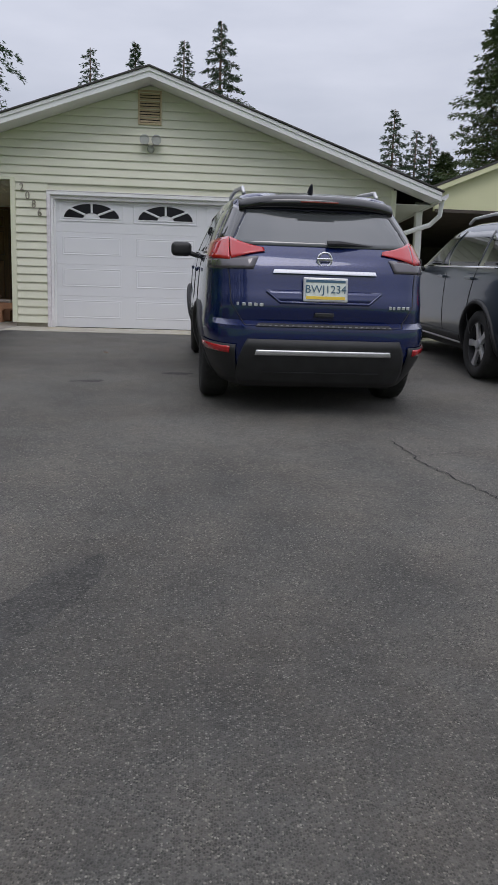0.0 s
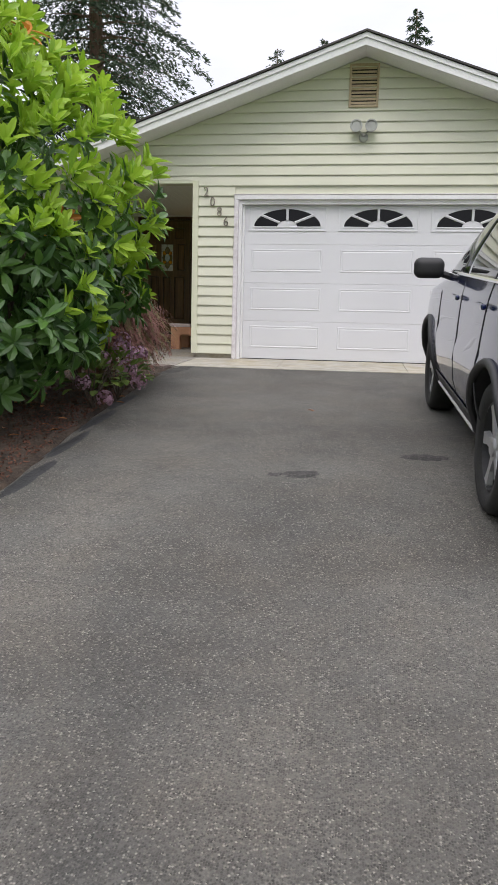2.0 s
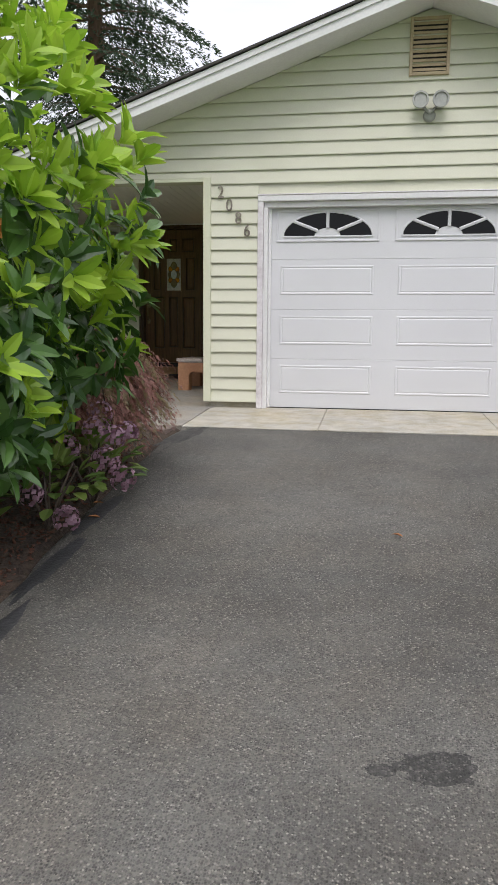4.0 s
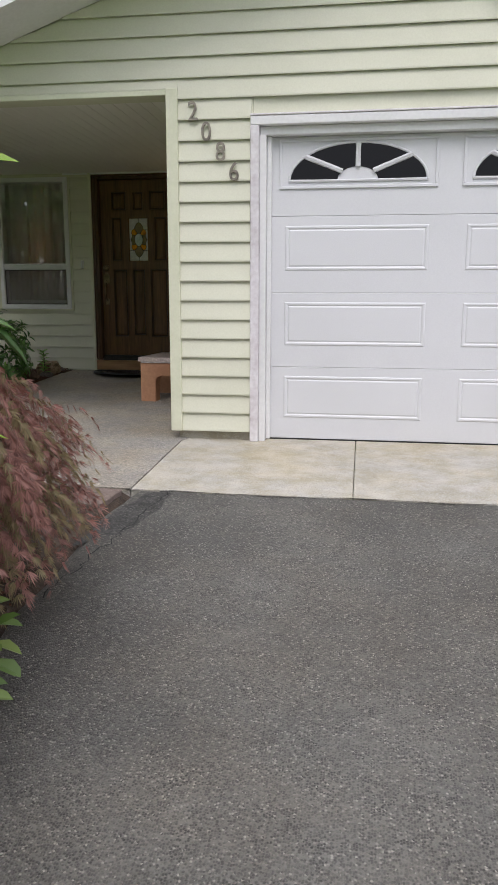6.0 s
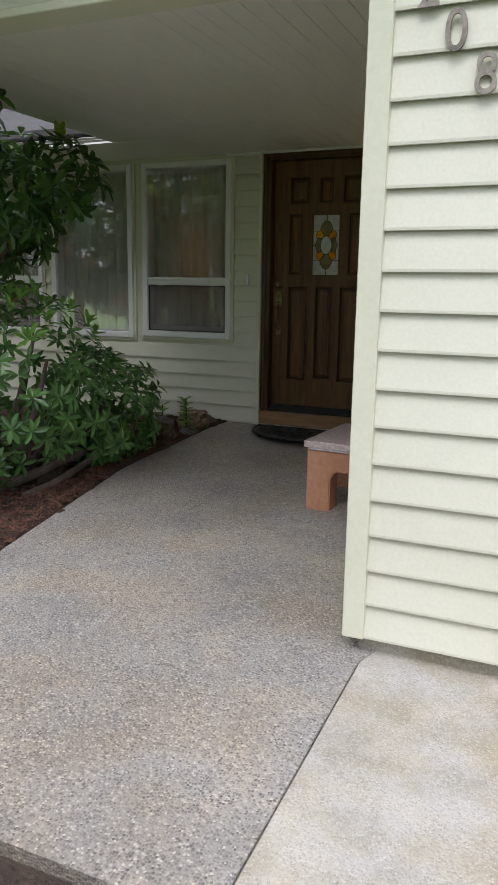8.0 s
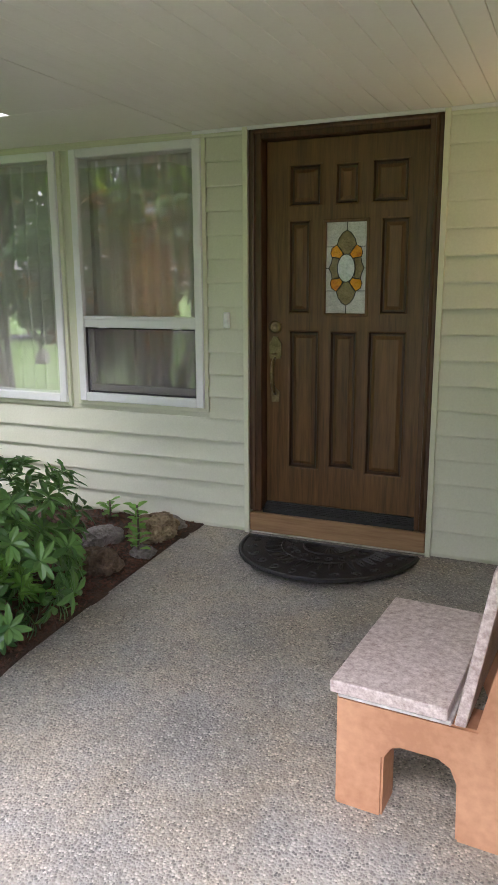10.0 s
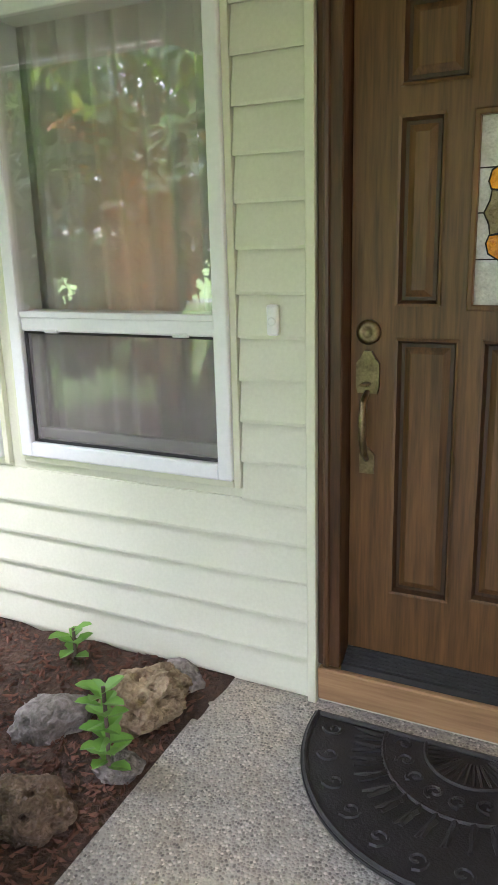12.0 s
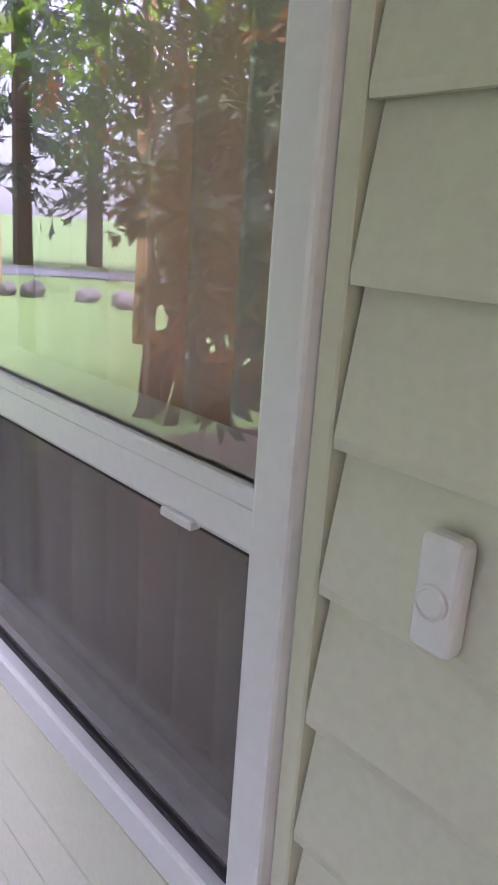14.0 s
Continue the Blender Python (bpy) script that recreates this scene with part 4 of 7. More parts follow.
for k in range(9):
    a = math.pi + math.pi * (k + 0.5) / 9
    c = (RX * 0.40 * math.cos(a), RY * 0.40 * math.sin(a) - 0.008)
    part("scroll", tube(bmesh.new(), [(c[0] + (0.030 - 0.002 * j) * math.cos(a - j * 0.55), c[1] + (0.030 - 0.002 * j) * math.sin(a - j * 0.55), 0.009) for j in range(13)], 0.006, 5), M_MAT, mat_o)
for k in range(17):
    a = math.pi + math.pi * (k + 0.5) / 17
    part("rib", tube(bmesh.new(), [(RX * r * math.cos(a + w), RY * r * math.sin(a + w) - 0.01, 0.009) for r, w in ((0.50, 0.0), (0.57, 0.03), (0.64, 0.0), (0.71, -0.03))], 0.008, 5, [0.004, 0.011, 0.009, 0.004]), M_MAT, mat_o)

# ---- terracotta bench with stone slabs ----
M_TERRA = surface("terracotta_paint", (0.44, 0.215, 0.12), (0.62, 0.34, 0.20), 3, 40, 0.7, 0.25)
M_GRANITE = surface("pinkish_granite", (0.36, 0.27, 0.25), (0.78, 0.69, 0.66), 48, 150, 0.3, 0.06)
M_GEDGE = surface("broken_granite_edge", (0.42, 0.38, 0.37), (0.80, 0.77, 0.76), 12, 40, 0.6, 0.5)
bz = porch_z(14.6)
bench = empty("bench", (0, 0, 0), "low bench of terracotta blocks with pink granite seat and back slabs", "bench")
for y0, y1 in ((14.31, 14.43), (14.80, 14.92)):
    prof = [(-3.552, bz - 0.02), (-3.405, bz - 0.02), (-3.405, bz + 0.18), (-3.385, bz + 0.215), (-3.36, bz + 0.225), (-3.25, bz + 0.225), (-3.215, bz + 0.205), (-3.195, bz + 0.16), (-3.19, bz - 0.02),
            (-2.95, bz - 0.02), (-2.93, bz + 0.78), (-3.05, bz + 0.80), (-3.15, bz + 0.345), (-3.552, bz + 0.345)]
    bm = prism(bmesh.new(), prof, "y", y0, y1)
    bmesh.ops.bevel(bm, geom=[e for e in bm.edges if abs(e.verts[0].co.y - e.verts[1].co.y) < 1e-6], offset=0.007, segments=2, affect="EDGES")
    part("end_block", bm, M_TERRA, bench, "terracotta-coloured block with an arched foot")
part("bed_layer", boxed(-3.545, -3.215, 14.30, 14.95, bz + 0.346, bz + 0.358, 0.003), M_GEDGE, bench)
part("seat_slab", boxed(-3.569, -3.225, 14.295, 14.955, bz + 0.359, bz + 0.398, 0.005, 2), M_GRANITE, bench, "pink granite seat slab with a rough edge")
bm = boxed(-0.016, 0.016, 14.285, 14.99, 0.0, 0.46, 0.005, 2)
for v in bm.verts:
    v.co.x += -3.19 + 0.17 * v.co.z
    v.co.z += bz + 0.36
part("back_slab", bm, M_GRANITE, bench, "pink granite back slab leaning on its blocks")
bench.matrix_basis = pose(-3.569, 14.955, 0, 0, 0, -4) @ pose(3.569, -14.955, 0)

# ---- numerals, vent, floodlight on the garage ----
M_NUMERAL = surface("bronze_numeral", (0.16, 0.14, 0.12), (0.36, 0.32, 0.27), 30, 90, 0.4, 0.1, metal=0.5)


def lettering(name, text, size, depth, material, parent, m, label=""):
    cu = bpy.data.curves.new(name, "FONT")
    cu.body, cu.size, cu.extrude, cu.align_x, cu.align_y = text, size, depth, "CENTER", "CENTER"
    tmp = bpy.data.objects.new(name, cu)
    me = bpy.data.meshes.new_from_object(tmp)
    bpy.data.objects.remove(tmp)
    me.materials.clear()
    me.materials.append(material)
    ob = new(name, me)
    ob.parent = parent
    ob.matrix_basis = m
    if label:
        ob["label"] = label
    return ob


for ch, x, z in (("2", -2.735, 3.652), ("0", -2.645, 3.520), ("8", -2.548, 3.390), ("6", -2.457, 3.262)):
    ob = lettering("house_number", ch, 0.175, 0.006, M_NUMERAL, None, pose(x, GY - 0.036, z, 90))
    ob.scale = (0.85, 1, 1)
    tagged(ob, f"bronze house numeral {ch} on pale green siding", "house number", "house numerals")

M_VENT = surface("tan_vent", (0.40, 0.31, 0.19), (0.55, 0.44, 0.30), 6, 60, 0.6, 0.1)
vent = empty("gable_vent", (-0.68, GY - 0.030, 4.97), "tan slatted gable vent", "vent")
for b in ((-0.19, -0.16, -0.265, 0.265), (0.16, 0.19, -0.265, 0.265), (-0.16, 0.16, -0.265, -0.235), (-0.16, 0.16, 0.235, 0.265)):
    part("vent_frame", boxed(b[0], b[1], -0.02, 0.018, b[2], b[3], 0.003), M_VENT, vent)
part("backing", boxed(-0.16, 0.16, 0.005, 0.029, -0.235, 0.235), M_BLACK, vent)
for k in range(11):
    z = -0.225 + k * 0.042
    part("slat", prism(bmesh.new(), [(-0.016, z), (-0.013, z - 0.003), (0.004, z + 0.026), (0.001, z + 0.029)], "x", -0.158, 0.158), M_VENT, vent)

M_LENS = shiny("floodlight_lens", (0.35, 0.36, 0.36), 0.15)
M_GREY = surface("grey_cast_metal", (0.28, 0.29, 0.27), (0.42, 0.43, 0.40), 8, 60, 0.5, 0.1, metal=0.3)
flood = empty("floodlight", (-0.66, GY - 0.018, 4.36), "twin round floodlight with grey housings", "floodlight")
part("junction_box", lathe(bmesh.new(), [(0.06, 0.0), (0.06, -0.03), (0.045, -0.045), (0.02, -0.05)], "y", (0, 0, -0.03), 20), M_GREY, flood)
for sx in (-1, 1):
    part("arm", tube(bmesh.new(), [(0, -0.045, -0.02), (sx * 0.05, -0.07, 0.03), (sx * 0.09, -0.06, 0.06)], 0.012, 8), M_GREY, flood)
    cup = part("lamp_cup", lathe(bmesh.new(), [(0.03, -0.03), (0.05, -0.05), (0.078, -0.15), (0.078, -0.17), (0.062, -0.17), (0.058, -0.155)], "y", (sx * 0.095, 0, 0.085), 22), M_GREY, flood)
    part("lens", lathe(bmesh.new(), [(0.058, -0.148), (0.02, -0.153), (0.004, -0.154)], "y", (sx * 0.095, 0, 0.085), 22), M_LENS, cup)

# ---- porch post, gutter and downspout, open slats at the porch's corner ----
post = empty("porch_post", (-5.24, 13.36, porch_z(13.36)), "white square porch post worn at its foot", "post")
part("shaft", boxed(-0.045, 0.045, -0.045, 0.045, 0.02, PORCH_Z - porch_z(13.36) - 0.001, 0.006), M_WORN, post)
part("foot", boxed(-0.055, 0.055, -0.055, 0.055, -0.01, 0.06, 0.006), M_WORN, post)
slats = empty("eave_slats", (0, 0, 0), "white translucent strips along the edge of the eave", "slats", "", "structure")
M_CORRUGATED = leaf_mat("translucent_white_sheet", (0.74, 0.73, 0.70), (0.82, 0.81, 0.78), 0.5, 0.12)
for k in range(2):
    y = 15.375 + k * 0.09
    part("slat", boxed(-12.4, -5.725, y, y + 0.078, PORCH_Z + 0.01, PORCH_Z + 0.014), M_CORRUGATED, slats)
gut = empty("gutter", (0, 0, 0), "white metal gutter and downspout at the garage eave", "gutter")
zg = roof_z(EAVE_R) - 0.05
part("trough", prism(bmesh.new(), [(EAVE_R + 0.003, zg - 0.10), (EAVE_R + 0.06, zg - 0.11), (EAVE_R + 0.105, zg - 0.06), (EAVE_R + 0.115, zg), (EAVE_R + 0.10, zg), (EAVE_R + 0.09, zg - 0.055), (EAVE_R + 0.05, zg - 0.095), (EAVE_R + 0.003, zg - 0.09)], "y", 12.33, 23.9), M_WHITE, gut)
part("downspout", tube(bmesh.new(), [(EAVE_R + 0.06, 12.5, zg - 0.08), (EAVE_R + 0.05, 12.55, zg - 0.32), (EAVE_R - 0.08, 12.65, zg - 0.46), (3.53, 12.86, zg - 0.62), (3.50, 12.9, zg - 0.8), (3.50, 12.9, 1.45)], 0.042, 8), M_WHITE, gut)

# ---- carport beside the garage ----
M_CARPORT = surface("pale_yellow_panel", (0.58, 0.58, 0.36), (0.68, 0.67, 0.45), 1.5, 60, 0.6, 0.05)
# one dark brown for the beam and the inner faces
M_DARKBROWN = surface("dark_brown_boards", (0.045, 0.035, 0.03), (0.11, 0.09, 0.075), 3, 30, 0.8, 0.2)
cp = empty("carport", (0, 0, 0), "open carport with a pale yellow gable and dark interior", "carport", "", "structure")
part("gable", prism(bmesh.new(), [(4.3, 3.64), (9.2, 3.66), (9.2, 5.0), (6.9, 5.05), (4.3, 4.02)], "y", 13.35, 13.45), M_CARPORT, cp)
part("roof_slope", prism(bmesh.new(), [(4.15, 3.97), (6.9, 5.10), (6.9, 5.14), (4.15, 4.01)], "y", 13.2, 21), M_SHINGLE, cp)
part("roof_slope", prism(bmesh.new(), [(9.65, 3.97), (6.901, 5.10), (6.901, 5.14), (9.65, 4.01)], "y", 13.2, 21), M_SHINGLE, cp)
part("rake_board", prism(bmesh.new(), [(4.15, 3.88), (6.9, 5.01), (6.9, 5.095), (4.15, 3.965)], "y", 13.21, 13.24), M_CARPORT, cp)
part("beam", boxed(4.3, 9.2, 13.3, 13.349, 3.60, 3.66, 0.005), M_DARKBROWN, cp)
part("post", boxed(4.02, 4.14, 13.5, 13.62, 1.40, 3.9, 0.006), M_WHITE, cp)
part("post", boxed(9.1, 9.22, 13.36, 13.48, 1.40, 3.64, 0.006), M_WHITE, cp)
part("back_wall", boxed(3.9, 9.6, 20.5, 20.6, 1.3, 4.0), M_DARKBROWN, cp)
part("side_wall", boxed(9.3, 9.4, 13.5, 20.5, 1.3, 4.0), M_DARKBROWN, cp)
part("side_wall", boxed(4.16, 4.22, 16.2, 20.5, 1.3, 4.0), M_DARKBROWN, cp)
part("carport_ceiling", boxed(4.15, 9.65, 13.46, 20.5, 3.80, 3.85), M_DARKBROWN, cp)
part("carport_floor", boxed(4.1, 9.6, 11.56, 20.5, 1.25, 1.38), M_CONCRETE, cp)

# ---- vehicles ----
M_BLUE = surface("deep_blue_car_paint", (0.0025, 0.010, 0.070), (0.003, 0.013, 0.088), 2, 300, 0.24, 0.0, metal=0.3, coat=1.0, spread=0.01)
M_GREYBLUE = surface("slate_grey_car_paint", (0.055, 0.072, 0.095), (0.065, 0.084, 0.108), 2, 300, 0.32, 0.0, metal=0.5, coat=1.0, spread=0.01)
M_TRIM = surface("black_car_trim", (0.012, 0.012, 0.013), (0.026, 0.026, 0.028), 8, 150, 0.55, 0.08)
M_TYRE = surface("tyre_rubber", (0.012, 0.012, 0.012), (0.03, 0.029, 0.028), 10, 60, 0.85, 0.2)
M_CARGLASS = shiny("tinted_car_glass", (0.012, 0.013, 0.014), 0.03, coat=0.6, spec=0.8)
M_GLOSSBLACK = shiny("gloss_black_panel", (0.006, 0.006, 0.007), 0.12, coat=0.5)
M_CLEARGLASS = shiny("rear_car_glass", (0.055, 0.06, 0.062), 0.03, coat=0.6, spec=0.8)
M_CHROME = shiny("chrome", (0.75, 0.75, 0.76), 0.08, 1.0)
M_SILVER = surface("brushed_silver_trim", (0.50, 0.50, 0.51), (0.66, 0.66, 0.67), 6, 90, 0.35, 0.0, metal=0.7)
M_RED = shiny("red_lamp_lens", (0.42, 0.008, 0.012), 0.08, coat=0.8)
M_DARKRED = shiny("dark_red_lamp_lens", (0.16, 0.006, 0.008), 0.08, coat=0.8)
M_CLEAR = shiny("clear_lamp_lens", (0.10, 0.09, 0.10), 0.1, 0.3, coat=0.8)
M_PLATE = surface("number_plate_white", (0.55, 0.60, 0.55), (0.70, 0.73, 0.66), 30, 90, 0.5, 0.0)
M_PLATEY = shiny("number_plate_yellow", (0.72, 0.50, 0.05), 0.5)
M_PLATEB = shiny("number_plate_blue", (0.04, 0.10, 0.16), 0.5)


class Shell:
    """A car body as stacked rounded outlines: rows of z, rear y, front y, half width."""
    N = 6.5

    def __init__(self, rows):
        self.rows = np.array(rows)

    def level(self, z):
        r = self.rows
        return [float(np.interp(z, r[:, 0], r[:, k])) for k in (1, 2, 3)]

    def at(self, ang, z, out=0.0):
        a, b, w = self.level(z)
        c, s = math.cos(ang), math.sin(ang)
        x = w * math.copysign(abs(c) ** (2 / self.N), c)
        y = (a + b) / 2 + (b - a) / 2 * math.copysign(abs(s) ** (2 / self.N), s)
        v = Vector((x, y, z))
        if out:
            n = Vector((abs(c) ** (2 - 2 / self.N) * math.copysign(1, c) / w, abs(s) ** (2 - 2 / self.N) * math.copysign(1, s) / ((b - a) / 2), 0.0))
            n.normalize()
            a2, b2, w2 = self.level(z + 0.03)
            a1, b1, w1 = self.level(z - 0.03)
            lean = ((w1 - w2) * abs(n.x) + ((a2 - a1) if n.y < 0 else (b1 - b2)) * abs(n.y)) / 0.06
            n.z = max(-1.0, min(3.0, lean))
            v += n.normalized() * out
        return v

    def ang_x(self, x, z):
        """Angle on the rear face at x."""
        w = self.level(z)[2]
        r = max(-1.0, min(1.0, x / w))
        return -math.pi / 2 + math.copysign(math.asin(min(1.0, abs(r) ** (self.N / 2))), x)

    def ang_y(self, y, z, side):
        a, b, w = self.level(z)
        r = max(-1.0, min(1.0, (y - (a + b) / 2) / ((b - a) / 2)))
        t = math.copysign(math.asin(min(1.0, abs(r) ** (self.N / 2))), r)
        return t if side > 0 else math.pi - t

    def body(self):
        zs = []
        for a, b in zip(self.rows[:, 0], self.rows[1:, 0]):
            k = max(1, int((b - a) / 0.045))
            zs += [a + (b - a) * i / k for i in range(k)]
        zs.append(self.rows[-1, 0])
        m = 120
        bm = bmesh.new()
        rings = []
        for z in zs:
            ring = []
            for k in range(m):
                u = 2 * math.pi * k / m
                ring.append(bm.verts.new(self.at(u - 0.105 * math.sin(4 * u), z)))
            rings.append(ring)
        for a, b in zip(rings, rings[1:]):
            for k in range(m):
                bm.faces.new((a[k], a[(k + 1) % m], b[(k + 1) % m], b[k]))
        bm.faces.new(rings[0][::-1])
        bm.faces.new(rings[-1])
        return bm

    def patch(self, corner, out, nu=14, nv=6, thick=0.006):
        """A panel over the body; corner holds four (kind, place, z), bottom left, bottom right, top right, top left."""
        ang = []
        for kind, p, z in corner:
            ang.append((self.ang_x(p, z) if kind == "x" else self.ang_y(p, z, 1 if kind == "r" else -1), z))
        if ang[0][0] - ang[1][0] > math.pi:
            ang = [(a, z) if i in (1, 2) and False else (a - (2 * math.pi if a > math.pi / 2 and i in (0, 3) else 0), z) for i, (a, z) in enumerate(ang)]
        bm = bmesh.new()
        g, h = [], []
        for j in range(nv + 1):
            t = j / nv
            row, low = [], []
            for i in range(nu + 1):
                s = i / nu
                A = (1 - t) * ((1 - s) * ang[0][0] + s * ang[1][0]) + t * ((1 - s) * ang[3][0] + s * ang[2][0])
                z = (1 - t) * ((1 - s) * ang[0][1] + s * ang[1][1]) + t * ((1 - s) * ang[3][1] + s * ang[2][1])
                row.append(bm.verts.new(self.at(A, z, out)))
                low.append(bm.verts.new(self.at(A, z, out - thick)))
            g.append(row)
            h.append(low)
        for j in range(nv):
            for i in range(nu):
                bm.faces.new((g[j][i], g[j][i + 1], g[j + 1][i + 1], g[j + 1][i]))
        edge = [(g[0][i], h[0][i]) for i in range(nu + 1)] + [(g[j][nu], h[j][nu]) for j in range(1, nv + 1)] + [(g[nv][i], h[nv][i]) for i in range(nu - 1, -1, -1)] + [(g[j][0], h[j][0]) for j in range(nv - 1, 0, -1)]
        for (a, b), (c, d) in zip(edge, edge[1:] + edge[:1]):
            bm.faces.new((a, b, d, c))
        bmesh.ops.recalc_face_normals(bm, faces=bm.faces[:])
        return bm


def cut_wheels(bm, centres, radius, material_list, name, parent, label):
    """Cuts the wheel arches out of the body."""
    me = bpy.data.meshes.new(name)
    bmesh.ops.recalc_face_normals(bm, faces=bm.faces[:])
    bm.to_mesh(me)
    bm.free()
    for m in material_list:
        me.materials.append(m)
    ob = bpy.data.objects.new(name, me)
    scene.collection.objects.link(ob)
    cb = bmesh.new()
    for sx in (-1, 1):
        for y, z in centres:
            lathe(cb, [(radius, sx * 0.60), (radius, sx * 1.05)], "x", (0, y, z), 36)
    bmesh.ops.recalc_face_normals(cb, faces=cb.faces[:])
    cm = bpy.data.meshes.new("cutter")
    cb.to_mesh(cm)
    cb.free()
    cm.materials.append(material_list[1])
    co = bpy.data.objects.new("cutter", cm)
    scene.collection.objects.link(co)
    mod = ob.modifiers.new("arches", "BOOLEAN")
    mod.operation, mod.object, mod.solver = "DIFFERENCE", co, "EXACT"
    mod.material_mode = "TRANSFER"
    done = bpy.data.meshes.new_from_object(ob.evaluated_get(bpy.context.evaluated_depsgraph_get()))
    ob.modifiers.clear()
    ob.data = done
    for p in done.polygons:
        p.use_smooth = True
    done.set_sharp_from_angle(angle=radians(38))
    bpy.data.objects.remove(co)
    ob.parent = parent
    ob["label"] = label
    return ob


def wheel(parent, x, y, r, side, spokes, rim_mat):
    w = empty("wheel", (x, y, r))
    w.parent = parent
    o = side
    prof = [(r * 0.66, -0.11), (r * 0.90, -0.115), (r * 0.985, -0.09), (r, -0.05), (r, 0.05), (r * 0.985, 0.09), (r * 0.90, 0.115), (r * 0.72, 0.105), (r * 0.66, 0.085)]
    bm = bmesh.new()
    lathe(bm, [(a, o * b) for a, b in prof], "x", (0, 0, 0), 40, False)
    for k in range(40):
        t = k * math.tau / 40
        for dx in (-0.06, 0.0, 0.06):
            c, s = math.cos(t), math.sin(t)
            q = [(dx - 0.018, -0.012), (dx + 0.018, -0.012), (dx + 0.018, 0.012), (dx - 0.018, 0.012)]
            vs = [bm.verts.new((a, (r + 0.004) * c - b * s, (r + 0.004) * s + b * c)) for a, b in q]
            bm.faces.new(vs)
    part("tyre", bm, M_TYRE, w, "black rubber tyre", True)
    bm = bmesh.new()
    lathe(bm, [(r * 0.67, o * -0.05), (r * 0.67, o * 0.088), (r * 0.635, o * 0.092), (r * 0.62, o * 0.06), (r * 0.60, o * 0.02), (r * 0.3, o * 0.01)], "x", (0, 0, 0), 36)
    rim = part("rim", bm, M_TRIM, w)
    for k in range(spokes):
        t = k * math.tau / spokes
        c, s = math.cos(t), math.sin(t)
        bm = bmesh.new()
        vs = []
        for rad, wd, dep in ((r * 0.10, 0.035, 0.075), (r * 0.40, 0.022, 0.082), (r * 0.63, 0.034, 0.088)):
            for sg in (-1, 1):
                vs.append(bm.verts.new((o * dep, rad * c - sg * wd * s, rad * s + sg * wd * c)))
            for sg in (-1, 1):
                vs.append(bm.verts.new((o * (dep - 0.03), rad * c - sg * wd * s * 1.2, rad * s + sg * wd * c * 1.2)))
        for i in (0, 4):
            bm.faces.new((vs[i], vs[i + 1], vs[i + 5], vs[i + 4]))
            bm.faces.new((vs[i], vs[i + 4], vs[i + 6], vs[i + 2]))
            bm.faces.new((vs[i + 1], vs[i + 3], vs[i + 7], vs[i + 5]))
        bmesh.ops.recalc_face_normals(bm, faces=bm.faces[:])
        part("spoke", bm, rim_mat, w)
    part("hub_cap", lathe(bmesh.new(), [(0.05, o * 0.07), (0.05, o * 0.088), (0.035, o * 0.094), (0.005, o * 0.095)], "x", (0, 0, 0), 20), rim_mat, w)
    return w


def ridge(sh, pts, out, radius):
    """A slim line along the body."""
    bm = bmesh.new()
    line = []
    for kind, p, z in pts:
        ang = sh.ang_x(p, z) if kind == "x" else sh.ang_y(p, z, 1 if kind == "r" else -1)
        line.append(sh.at(ang, z, out))
    return tube(bm, line, radius, 6)


def dense(pts, n=8):
    out = []
    for (k, p, z), (k2, p2, z2) in zip(pts, pts[1:]):
        out += [(k, p + (p2 - p) * i / n, z + (z2 - z) * i / n) for i in range(n)]
    return out + [pts[-1]]


